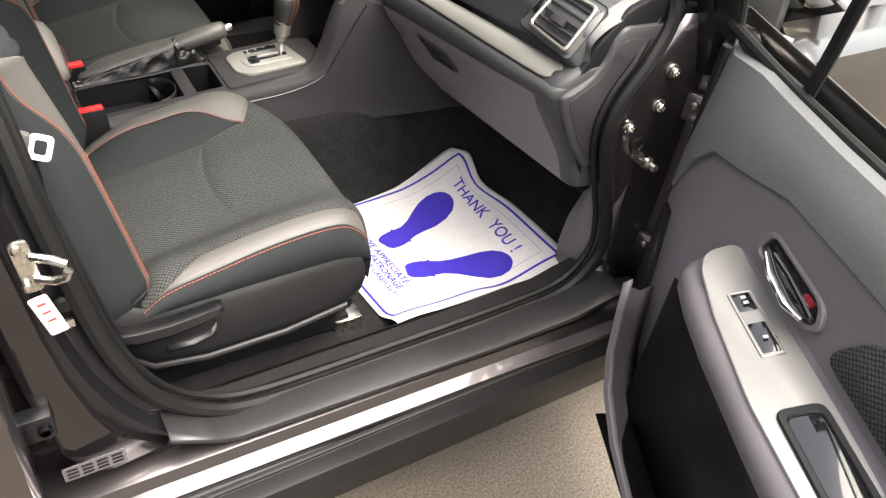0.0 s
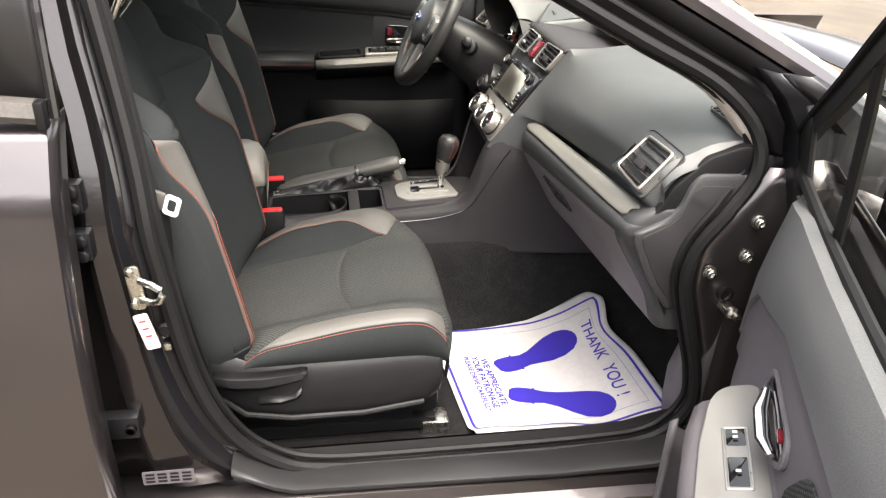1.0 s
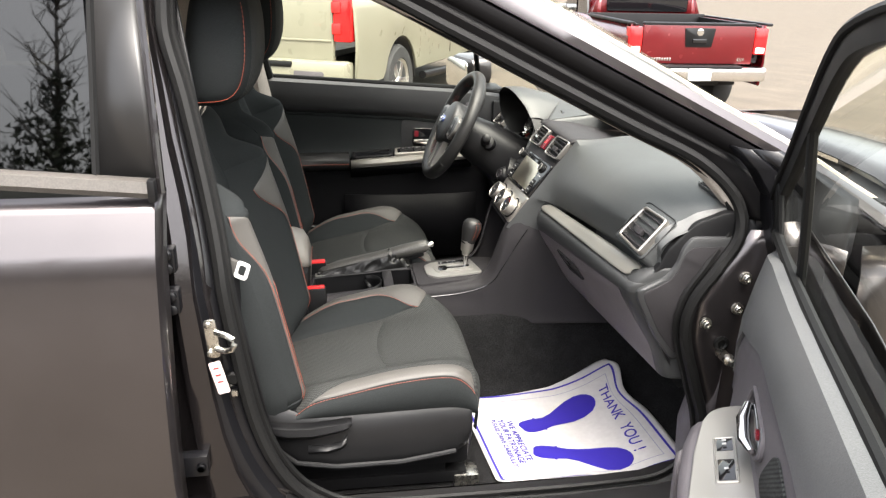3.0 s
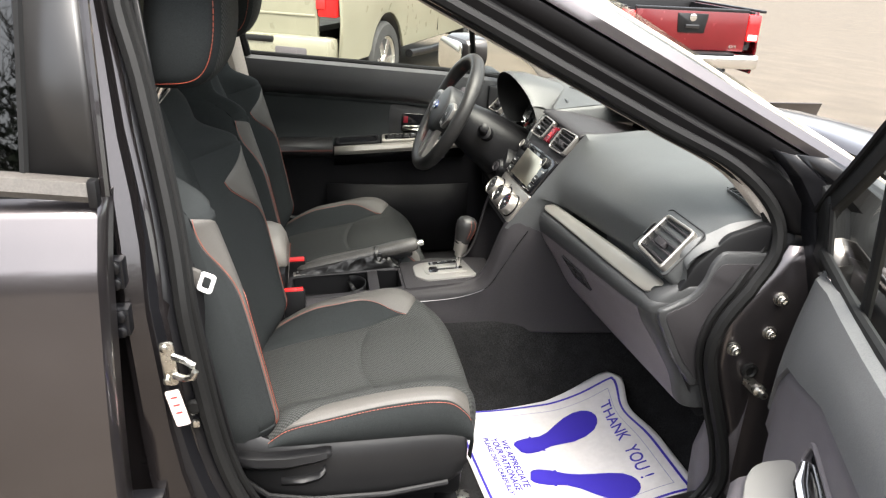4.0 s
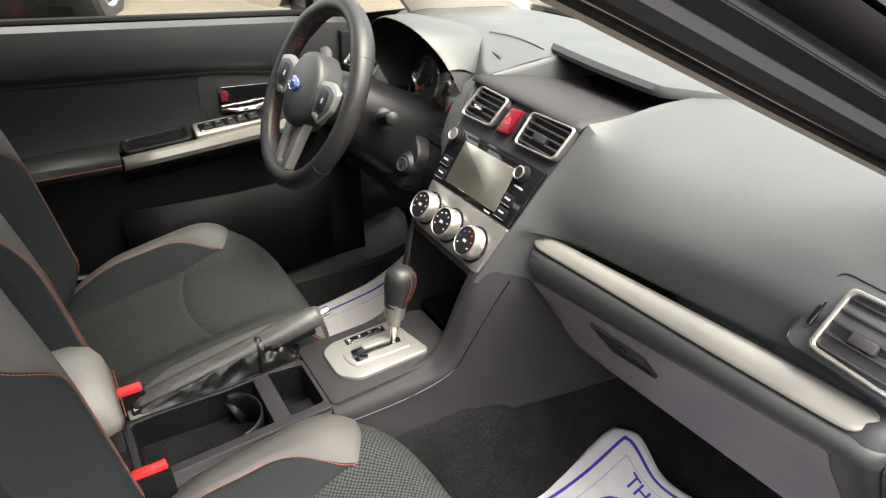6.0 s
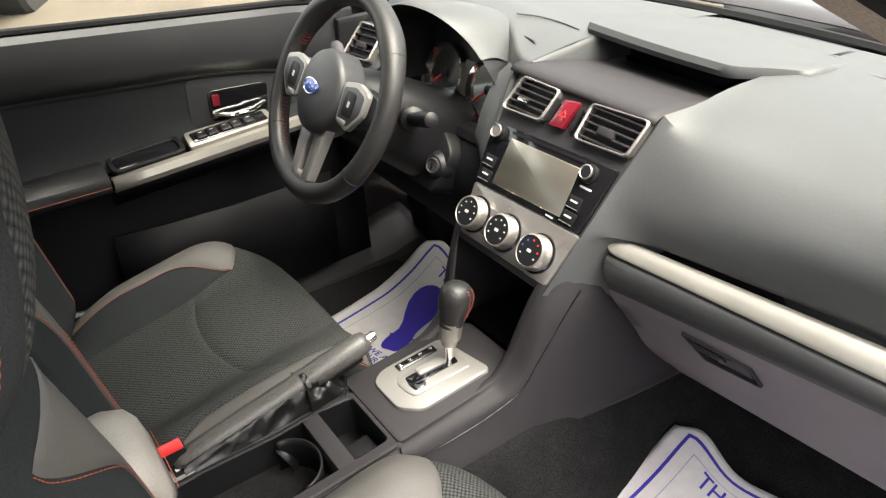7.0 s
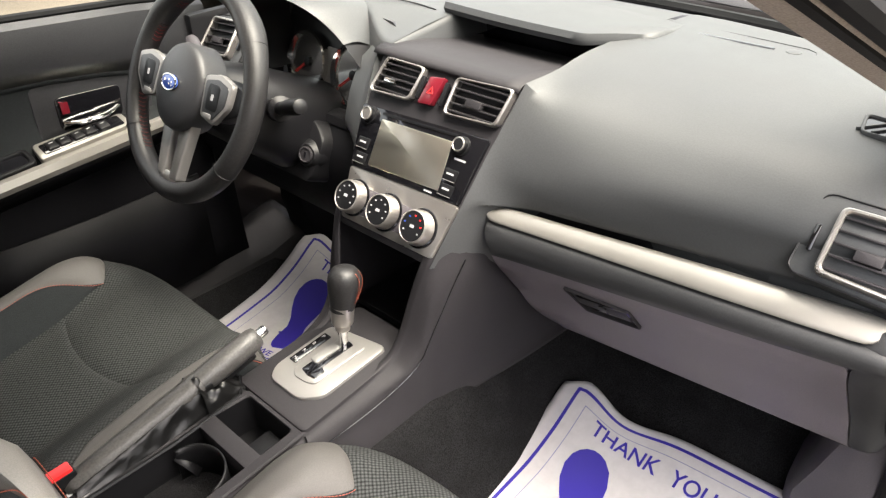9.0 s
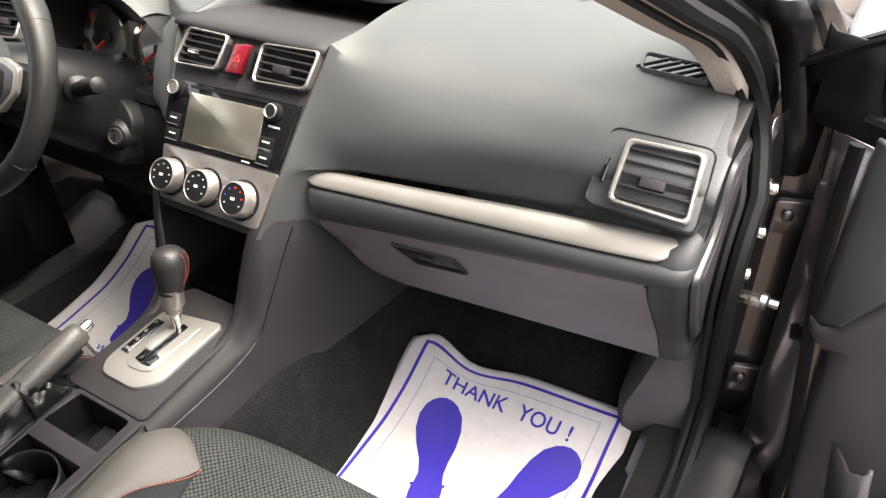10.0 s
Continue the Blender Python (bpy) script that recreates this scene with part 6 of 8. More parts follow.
def build_console():
    # both flanks, flowing up into the stack
    stations = [(-0.62, 0.090, 0.622, 0.104, 0.585, 0.112, 0.50), (-0.54, 0.088, 0.632, 0.102, 0.60, 0.112, 0.52), (-0.40, 0.086, 0.645, 0.100, 0.62, 0.112, 0.55), (-0.265, 0.084, 0.657, 0.100, 0.635, 0.112, 0.586),
                (-0.16, 0.083, 0.668, 0.103, 0.645, 0.112, 0.588), (-0.10, 0.083, 0.678, 0.108, 0.655, 0.112, 0.585), (-0.075, 0.085, 0.692, 0.113, 0.664, 0.112, 0.582), (-0.056, 0.089, 0.726, 0.115, 0.682, 0.112, 0.578), (-0.042, 0.096, 0.775, 0.117, 0.718, 0.112, 0.576),
                (-0.027, 0.106, 0.828, 0.121, 0.765, 0.113, 0.575), (-0.008, 0.113, 0.862, 0.127, 0.788, 0.116, 0.575), (0.03, 0.127, 0.862, 0.137, 0.80, 0.121, 0.576), (0.10, 0.152, 0.850, 0.160, 0.780, 0.132, 0.577), (0.25, 0.16, 0.80, 0.178, 0.74, 0.153, 0.582), (0.5, 0.16, 0.80, 0.185, 0.72, 0.17, 0.585)]
    for side in (-1, 1):
        rows = []
        for x, yt, zt, ym, zm, yb, zb in stations:
            rows.append(crv([V(x, (yt - 0.014) * side, zt - 0.001), V(x, (yt - 0.003) * side, zt + 0.001), V(x, (yt + 0.002) * side, zt - 0.006), V(x, lin(yt, ym, 0.62) * side, lin(zt, zm, 0.5)), V(x, ym * side, zm), V(x, lin(ym, yb, 0.35) * side, lin(zm, zb, 0.45)), V(x, yb * side, zb), V(x, (yb + 0.002) * side, zb - 0.03)], 22))
        smooth_rows = [[c[i] for c in [crv([r[j] for r in rows], 60) for j in range(22)]] for i in range(60)]
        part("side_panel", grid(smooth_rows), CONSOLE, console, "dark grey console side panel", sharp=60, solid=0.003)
        # seam between the bin section and the front panel
        part("seam", tube(crv([V(-0.266, 0.088 * side, 0.656), V(-0.262, 0.101 * side, 0.634), V(-0.20, 0.104 * side, 0.634), V(-0.12, 0.109 * side, 0.646), V(-0.06, 0.1155 * side, 0.672), V(-0.03, 0.1195 * side, 0.718), V(0.005, 0.130 * side, 0.790), V(0.03, 0.1375 * side, 0.836)], 30), 0.0012, 5), GLOSS, console)
    # deck round the shift plate
    m = frame_at((-0.15, 0, top_z(-0.15)), (1, 0, 0.09), (0, 1, 0))
    out = fillet([(-0.115, -0.084), (0.06, -0.082), (0.125, -0.06), (0.125, 0.06), (0.06, 0.082), (-0.115, 0.084)], 0.010)
    part("shift_surround", slab(out, m @ pose(0, 0, 0.003), 0.02, 0.003), CONSOLE, console, "dark grey shifter surround")
    plate_o = fillet([(-0.082, -0.030), (-0.055, -0.058), (0.072, -0.058), (0.078, -0.05), (0.060, 0.050), (0.050, 0.056), (-0.060, 0.056), (-0.082, 0.040)], 0.012)
    plate = part("shift_plate", slab(plate_o, m @ pose(0, 0, 0.009), 0.008, 0.003), SATIN, console, "satin silver shift plate")
    gate = fillet([(-0.054, -0.015), (-0.048, -0.030), (0.056, -0.033), (0.058, 0.008), (0.022, 0.010), (0.010, 0.022), (-0.046, 0.024), (-0.056, 0.010)], 0.006)
    part("gate_rim", slab(gate, m @ pose(0, 0, 0.0115), 0.004, 0.002), SATIN, plate)
    part("gate_slot", slab(fillet([(-0.044, -0.006), (-0.042, -0.022), (-0.022, -0.023), (-0.018, -0.012), (0.046, -0.014), (0.048, 0.000), (-0.016, 0.003), (-0.020, 0.012), (-0.040, 0.012)], 0.003), m @ pose(0, 0, 0.0123), 0.004, 0.0004), GLOSS, plate, "black gate slot")
    part("gate_tongue", slab(fillet([(-0.020, 0.000), (0.035, -0.003), (0.038, 0.014), (-0.018, 0.018)], 0.004), m @ pose(0, 0, 0.015), 0.006, 0.002), SATIN, plate)
    ind = part("gear_indicator", slab(rect(0.075, 0.016, 0.002, 0.0, 0.040), m @ pose(0, 0, 0.0105), 0.003, 0.0006), GLOSS, plate, "black gear indicator strip")
    for i, ch in enumerate(("M-D", "N", "R", "P")):
        part("gear_letter", words(ch, 0.009, m @ pose(-0.033 + 0.020 * i, 0.045, 0.0112, 0, 0, -90)), MARK, ind)
    # shift lever
    lev = part("shift_shaft", tube([V(-0.115, 0.0, 0.672), V(-0.113, 0.0, 0.70), V(-0.112, 0.0, 0.735)], [0.008, 0.0075, 0.0095], 14), CHROME, console, "chrome shift lever shaft")
    ax = frame_at((-0.111, 0.0, 0.728), (1, 0, -0.12), (0, 1, 0))
    prof = [(0.012, -0.012), (0.0125, -0.010), (0.0120, -0.001), (0.0165, 0.0), (0.0178, 0.003), (0.0185, 0.020), (0.0200, 0.034)]
    part("shift_collar", lathe(prof, ax, 24), SILVER, lev, "satin collar of the shift knob")
    rows = []
    for z, rx, ry, dx in ((0.026, 0.0195, 0.0190, 0.0), (0.042, 0.0225, 0.0215, 0.002), (0.058, 0.0265, 0.0245, 0.004), (0.073, 0.0280, 0.0260, 0.005), (0.085, 0.0265, 0.0245, 0.005), (0.094, 0.020, 0.019, 0.004), (0.0985, 0.009, 0.009, 0.003)):
        rows.append([ax @ V(dx + rx * math.cos(2 * math.pi * j / 24), ry * math.sin(2 * math.pi * j / 24), z) for j in range(24)])
    knob = part("shift_knob", grid(rows, True, caps=True), LEATHER, lev, "black leather shift knob with orange stitching")
    st = stitches([rows[i][21] for i in range(1, 6)], 0.005, 0.0006, (0, -0.0006, 0))
    st = stitches([rows[i][19] for i in range(1, 6)], 0.005, 0.0006, (0, -0.0006, 0), bm=st)
    part("stitching", st, THREAD, knob)
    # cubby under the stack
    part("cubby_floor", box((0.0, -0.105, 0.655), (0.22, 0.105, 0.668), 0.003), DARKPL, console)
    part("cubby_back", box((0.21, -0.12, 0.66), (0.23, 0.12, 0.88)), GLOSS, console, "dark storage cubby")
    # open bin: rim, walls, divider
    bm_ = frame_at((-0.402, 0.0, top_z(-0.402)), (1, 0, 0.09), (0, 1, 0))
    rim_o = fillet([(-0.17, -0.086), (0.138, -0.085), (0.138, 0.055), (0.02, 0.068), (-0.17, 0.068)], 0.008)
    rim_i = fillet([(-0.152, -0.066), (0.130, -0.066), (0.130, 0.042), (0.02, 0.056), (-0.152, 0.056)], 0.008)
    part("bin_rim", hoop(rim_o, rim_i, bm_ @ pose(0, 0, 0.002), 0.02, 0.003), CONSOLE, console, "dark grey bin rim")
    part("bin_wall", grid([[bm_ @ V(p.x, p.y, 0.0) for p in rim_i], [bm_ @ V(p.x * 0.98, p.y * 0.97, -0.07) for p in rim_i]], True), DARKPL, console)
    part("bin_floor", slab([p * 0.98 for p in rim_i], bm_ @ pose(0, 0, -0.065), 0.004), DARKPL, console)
    part("divider", box((0.046, -0.070, -0.062), (0.074, 0.058, 0.0025), 0.003, m=bm_), CONSOLE, console, "dark bin divider")
    part("coin_step", box((0.075, -0.064, -0.05), (0.122, -0.01, -0.030), 0.004, m=bm_), DARKPL, console)
    for x, y, a in ((-0.075, -0.072, 0), (0.012, 0.03, 35), (-0.135, -0.06, 20)):
        part("cup_finger", grid([[bm_ @ pose(x, y, 0, 0, 0, a) @ V(0.012 * k, 0.016 * u, -0.035 + 0.022 * u) for k in (-1, 1)] for u in (-0.6, 0.2, 1.0)]), DARKPL, console, "black cup holder finger", solid=0.003)
    cup = [bm_ @ V(-0.004 + 0.046 * math.cos(radians(a)), -0.012 + 0.052 * math.sin(radians(a)), 0) for a in range(-88, 89, 8)]
    up = V(0, 0, 1)
    part("cup_wall", grid([cup, [p - up * 0.012 for p in cup], [p - up * 0.058 for p in cup]]), DARKPL, console, "rounded black cup well", solid=0.003)
    # deck beside the bin for brake and seat heater switches
    part("brake_deck", slab(fillet([(-0.20, 0.064), (0.02, 0.066), (0.135, 0.053), (0.138, 0.105), (-0.20, 0.103)], 0.006), bm_ @ pose(0, 0, 0.0), 0.02, 0.002), DARKPL, console, "black brake lever deck")
    sw = bm_ @ pose(-0.128, 0.082, 0.004)
    sp = part("switch_plate", slab(rect(0.045, 0.034, 0.004), sw, 0.006, 0.001), SATIN, console, "satin seat heater switch plate")
    for dx in (-0.009, 0.009):
        part("switch", slab(rect(0.014, 0.022, 0.002, dx, 0), sw @ pose(0, 0, 0.003), 0.004, 0.001), DARKPL, sp, "black seat heater switch")
        part("switch_mark", slab(rect(0.007, 0.008, 0.001, dx, 0), sw @ pose(0, 0, 0.0034), 0.0005), MARK, sp)
    # padded armrest over the rear box
    rows = []
    for t, w, h in ((0.0, 0.062, 0.020), (0.03, 0.078, 0.055), (0.08, 0.086, 0.078), (0.18, 0.090, 0.088), (0.4, 0.090, 0.090), (0.7, 0.090, 0.088), (1.0, 0.084, 0.07)):
        x = -0.560 - 0.26 * t
        rows.append([V(x, 0.038 + w * math.cos(math.pi * j / 16), 0.708 + h * math.sin(math.pi * j / 16) ** 0.6) for j in range(17)])
    arm = part("armrest", grid(rows), GREYLEATHER, console, "light grey leather console armrest", sharp=60, solid=0.004)
    part("armrest_front", grid([[rows[0][j], V(-0.562, 0.034 + (rows[0][j].y - 0.038) * 0.95, 0.655)] for j in range(17)]), GREYLEATHER, console)
    st = stitches([rows[0][j] + V(0.003, 0, 0.0) for j in range(1, 16)], 0.006, 0.0009)
    part("stitching", st, THREAD, arm)
    part("console_box", box((-0.86, -0.088, 0.42), (-0.565, 0.118, 0.712), 0.012), DARKPL, console, "black console box")


build_console()


def build_handbrake():
    hb = thing("handbrake", (-0.40, 0.085, 0.65), "black handbrake lever with creased vinyl boot", "handbrake")
    a, b = V(-0.540, 0.092, 0.640), V(-0.197, 0.086, 0.722)
    d = (b - a).normalized()
    ln = (b - a).length
    # the leather-covered lever in two lengths, the front one the grip
    sleeve = [a + d * ln * t for t in (0.0, 0.04, 0.2, 0.4, 0.58, 0.63, 0.645)]
    part("sleeve", tube(sleeve, [0.010, 0.017, 0.0185, 0.019, 0.0195, 0.0205, 0.018], 18, 0.95), SHEENGREY, hb, "black leather lever sleeve, greyed for sheen", sharp=70)
    q = [a + d * ln * t for t in (0.62, 0.66, 0.74, 0.84, 0.92, 0.945, 0.952)]
    part("grip", tube(q, [0.0185, 0.0195, 0.0205, 0.0200, 0.0190, 0.0165, 0.012], 18, 1.0), SHEENGREY, hb, "black leather brake grip, greyed for sheen", sharp=70)
    part("button", lathe([(0.0085, 0.0), (0.0085, 0.016), (0.007, 0.019)], frame_at(b - d * 0.020, d.orthogonal(), d.cross(d.orthogonal())), 18), CHROME, hb, "chrome release button")
    part("grip_underside", box((ln * 0.62, -0.009, -0.030), (ln * 0.90, 0.009, -0.012), 0.006, m=frame_at(a, d, (0, 1, 0))), DARKPL, hb)
    # creased vinyl boot hanging from the sleeve to the deck
    n, w = 70, 26
    rows = []
    for i in range(n + 1):
        t = i / n
        c = a + d * ln * lin(0.02, 0.66, t)
        zd = top_z(c.x) - 0.003
        row = []
        for j in range(w + 1):
            f = 2 * j / w - 1                     # -1 on the passenger side, 1 on the driver's
            k = abs(f)                            # 0 under the lever, 1 on the deck
            hang = smooth(0.12, 1.0, k)
            bulge = 0.017 + (0.014 if f < 0 else 0.022) * hang
            q3 = V(5.0 * t + 1.6 * k, 1.8 * k - 2.2 * t, 3.0 if f < 0 else 9.0)
            fold = 0.009 * (0.28 - abs(noise.noise(q3))) + 0.003 * (0.25 - abs(noise.noise(q3 * 2.3)))
            fold *= math.sin(math.pi * min(1.0, k * 1.1)) * (0.35 + 0.65 * smooth(0.0, 0.3, t))
            y = c.y + math.copysign(bulge + fold, f) * min(1.0, k / 0.10 + 0.001)
            z = lin(c.z + 0.006, zd, hang) + fold * 0.6
            z = max(zd - 0.002, z) if k < 0.98 else zd - 0.004
            row.append(V(c.x + 0.010 * hang * smooth(0.75, 1.0, t), y, z))
        rows.append(row)
    part("boot", grid(rows), BOOT, hb, "creased black vinyl boot", sharp=80)
    # slack front end of the boot
    rows = []
    for i in range(25):
        t = i / 24
        cx = lin(-0.335, -0.262, t)
        ht = 0.050 * (1 - t) ** 0.8 + 0.004
        row = []
        for j in range(25):
            an = math.pi * j / 24
            f = 1 + 0.16 * math.sin(9 * t + 4 * an) + 0.10 * math.sin(17 * t - 7 * an)
            row.append(V(cx, 0.087 + (0.036 - 0.012 * t) * math.cos(an) * (0.92 + 0.08 * f), top_z(cx) - 0.003 + ht * abs(math.sin(an)) ** 0.7 * f))
        rows.append(row)
    part("boot_front", grid(rows), BOOT, hb, sharp=80)
    part("boot_ring", tube([V(-0.545, 0.062, 0.634), V(-0.40, 0.050, 0.648), V(-0.28, 0.052, 0.659), V(-0.258, 0.085, 0.662), V(-0.28, 0.122, 0.659), V(-0.42, 0.124, 0.646), V(-0.545, 0.116, 0.634)], 0.0035, 6, closed=True), DARKPL, hb)
    part("boot_seam", stitches([a + d * ln * t + V(0, -0.0195, -0.002) for t in (0.10, 0.2, 0.3, 0.4, 0.5, 0.6)], 0.006, 0.0006), LOWER, hb)


build_handbrake()


def build_buckles():
    for side in (-1, 1):
        m = frame_at((-0.555, 0.097 * side, 0.668), (1, 0, 0.05), (0.35, -0.1 * side, 1))
        m = m @ Matrix.Identity(4)
        b = thing("seat_belt_buckle", (-0.56, 0.112 * side, 0.60), "black seat belt buckle with red release button", "buckle", "front buckles")
        part("case", box((-0.018, -0.085, -0.011), (0.036, 0.002, 0.011), 0.004, m=m), DARKPL, b, "black buckle case")
        part("button", box((-0.015, -0.004, -0.009), (0.033, 0.007, 0.009), 0.003, m=m), REDPL, b, "red release button")


build_buckles()


# ---- steering wheel and column ----
def build_wheel():
    wh = thing("steering_wheel", (-0.11, 0.345, 1.03), "black leather steering wheel with silver spokes and red stitching", "steering wheel")
    tilt = radians(27)
    m = frame_at((-0.105, 0.342, 1.03), (0, -1, 0), (math.sin(tilt), 0, math.cos(tilt)))   # z to the driver
    n, R, r = 96, 0.169, 0.0172
    bm = bmesh.new()
    rows = []
    for i in range(n):
        a = 2 * math.pi * i / n
        grip = 1 + 0.14 * (math.exp(-((a - 0.75) / 0.22) ** 2) + math.exp(-((a - (math.pi - 0.75)) / 0.22) ** 2)) + 0.05 * math.sin(a) ** 2
        rows.append([m @ V((R + r * grip * math.cos(2 * math.pi * j / 16)) * math.cos(a), (R + r * grip * math.cos(2 * math.pi * j / 16)) * math.sin(a), r * 1.12 * grip * math.sin(2 * math.pi * j / 16)) for j in range(16)])
    grid(rows + rows[:1], True, bm)
    bmesh.ops.remove_doubles(bm, verts=bm.verts, dist=1e-6)
    rim = part("rim", bm, LEATHER, wh, "black leather wheel rim")
    for lo, hi in ((20, 60), (120, 160), (195, 235), (305, 345)):
        st = bmesh.new()
        k = int((hi - lo) / 2.6)
        for i in range(k):
            a = radians(lin(lo, hi, i / k))
            a2 = a + radians(0.9)
            rr = R - r * 1.02
            tube([m @ V(rr * math.cos(a), rr * math.sin(a), 0.007), m @ V((rr - 0.001) * math.cos(a2), (rr - 0.001) * math.sin(a2), 0.0), m @ V(rr * math.cos(a), rr * math.sin(a), -0.007)], 0.0005, 4, bm=st)
        part("stitching", st, REDTHREAD, rim)
    for a in (35, 145, 215, 325):
        aa = radians(a)
        part("rim_joint", tube([m @ V((R + 1.01 * r * 1.1 * math.cos(t)) * math.cos(aa), (R + 1.01 * r * 1.1 * math.cos(t)) * math.sin(aa), 1.2 * r * math.sin(t)) for t in [2 * math.pi * j / 20 for j in range(20)]], 0.0006, 4, closed=True), DARKPL, rim)
    # hub pad
    hub_o = [(0.066 * math.cos(t), 0.004 + (0.070 if math.sin(t) > 0 else 0.074) * math.sin(t)) for t in [2 * math.pi * j / 40 for j in range(40)]]
    hub = part("hub", slab(hub_o, m @ pose(0, 0, 0.030), 0.05, 0.012, dome=0.010), PADDARK, wh, "dark grey padded airbag hub", sharp=60)
    bd = part("badge", slab([(0.021 * math.cos(t), 0.0125 * math.sin(t)) for t in [2 * math.pi * j / 28 for j in range(28)]], m @ pose(0, 0.006, 0.0435), 0.006, 0.002), BADGE, hub, "oval blue badge")
    part("badge_rim", tube([m @ V(0.021 * math.cos(t), 0.006 + 0.0125 * math.sin(t), 0.043) for t in [2 * math.pi * j / 28 for j in range(28)]], 0.0014, 6, closed=True), CHROME, bd)
    for x, y, s in ((-0.010, 0.008, 1.5), (0.002, 0.010, 1), (0.010, 0.007, 1), (0.003, 0.003, 1), (0.011, 0.001, 1)):
        part("badge_spot", slab([(x + 0.0017 * s * math.cos(t), y + 0.0014 * s * math.sin(t)) for t in [2 * math.pi * j / 8 for j in range(8)]], m @ pose(0, 0, 0.0442), 0.001), CHROME, bd)
    for side in (-1, 1):
        o = [(0.055 * side, 0.036), (0.115 * side, 0.040), (0.160 * side, 0.030), (0.160 * side, -0.006), (0.110 * side, -0.030), (0.058 * side, -0.024)]
        sp = part("side_spoke", slab(fillet(o if side > 0 else o[::-1], 0.010), m @ pose(0, 0, 0.014), 0.022, 0.004), DARKPL, wh, "black side spoke")
        o = [(0.064 * side, 0.036), (0.105 * side, 0.044), (0.142 * side, 0.034), (0.140 * side, -0.002), (0.108 * side, -0.036), (0.070 * side, -0.028)]
        pl = part("button_plate", slab(fillet(o if side > 0 else o[::-1], 0.008), m @ pose(0, 0, 0.0225), 0.010, 0.003), SATIN, sp, "silver switch plate")
        o2 = [Vector((0.100 * side, 0.002)) + (Vector(q) - Vector((0.100 * side, 0.002))) * 0.80 for q in o]
        part("plate_centre", slab(fillet(o2 if side > 0 else o2[::-1], 0.006), m @ pose(0, 0, 0.0236), 0.004, 0.001), PADDARK, sp)
        part("button_pad", slab(rect(0.032, 0.042, 0.008, 0.098 * side, 0.006), m @ pose(0, 0, 0.0245), 0.004, 0.0012), DARKPL, sp, "black thumb switch")
        part("button_mark", slab(rect(0.006, 0.010, 0.002, 0.098 * side, 0.006), m @ pose(0, 0, 0.0252), 0.001), MARK, sp)
        part("button_bar", slab(rect(0.024, 0.008, 0.002, 0.092 * side, -0.024), m @ pose(0, 0, 0.0245), 0.003, 0.001), SATIN, sp)
        o = [(0.010 * side, -0.052), (0.042 * side, -0.048), (0.030 * side, -0.150), (0.008 * side, -0.152)]
        part("lower_spoke", slab(fillet(o if side > 0 else o[::-1], 0.005), m @ pose(0, 0, 0.012), 0.018, 0.004), SATIN, wh, "satin silver lower spoke")
    part("spoke_foot", slab(fillet([(-0.026, -0.162), (0.026, -0.162), (0.022, -0.138), (-0.022, -0.138)], 0.006), m @ pose(0, 0, 0.011), 0.018, 0.004), SILVER, wh)
    col = thing("steering_column", (0.0, 0.345, 0.95), "black plastic steering column shroud with stalks and ignition lock", "steering column")
    rows = []
    for z, w, h, dy in ((-0.02, 0.055, 0.050, 0.0), (-0.05, 0.070, 0.062, -0.004), (-0.12, 0.082, 0.075, -0.010), (-0.20, 0.088, 0.085, -0.018), (-0.26, 0.09, 0.09, -0.02)):
        rows.append([m @ V(w * abs(math.cos(t)) ** 0.7 * (1 if math.cos(t) > 0 else -1), dy + h * abs(math.sin(t)) ** 0.7 * (1 if math.sin(t) > 0 else -1), z) for t in [2 * math.pi * j / 32 for j in range(32)]])
    part("shroud", grid(rows, True, caps=True), DARKPL, col, "black column shroud", sharp=60)
    # stalks: wiper to the passenger side, lamps to the door side
    s1 = part("wiper_stalk", tube([V(0.0, 0.26, 0.985), V(-0.016, 0.225, 1.000), V(-0.018, 0.222, 1.001), V(-0.026, 0.196, 1.012), V(-0.028, 0.19, 1.014), V(-0.033, 0.155, 1.026), V(-0.035, 0.143, 1.030), V(-0.0355, 0.140, 1.031)], [0.021, 0.021, 0.012, 0.010, 0.0125, 0.0135, 0.012, 0.006], 16), DARKPL, col, "black wiper stalk")
    part("lamp_stalk", tube([m @ V(-0.05, 0.045, -0.050), m @ V(-0.075, 0.064, -0.040), m @ V(-0.088, 0.074, -0.036), m @ V(-0.095, 0.079, -0.034)], [0.009, 0.010, 0.012, 0.008], 12, 0.6), LOWER, col, "grey tipped lamp stalk")
    # ignition lock at the passenger side of the column
    im = frame_at((0.036, 0.243, 0.893), V(0.25, -1, 0), (0.35, 0.05, 1))
    hb = part("lock_housing", lathe([(0.030, -0.05), (0.028, -0.01), (0.022, 0.0), (0.018, 0.004)], im, 28), DARKPL, col, "black ignition lock housing")
    part("lock_ring", lathe([(0.0145, 0.0), (0.0145, 0.008), (0.0125, 0.009), (0.011, 0.007)], im, 28), CONSOLE, hb)
    part("lock_slot", slab(rect(0.003, 0.010, 0.001), im @ pose(0, 0, 0.0092), 0.002), GLOSS, hb)
    part("lower_shroud", slab(fillet([(-0.09, -0.06), (0.085, -0.06), (0.10, 0.02), (0.06, 0.055), (-0.09, 0.05)], 0.02), frame_at((0.045, 0.315, 0.90), (0, -1, 0), (0.45, 0, 1)), 0.06, 0.008), DARKPL, col)


build_wheel()


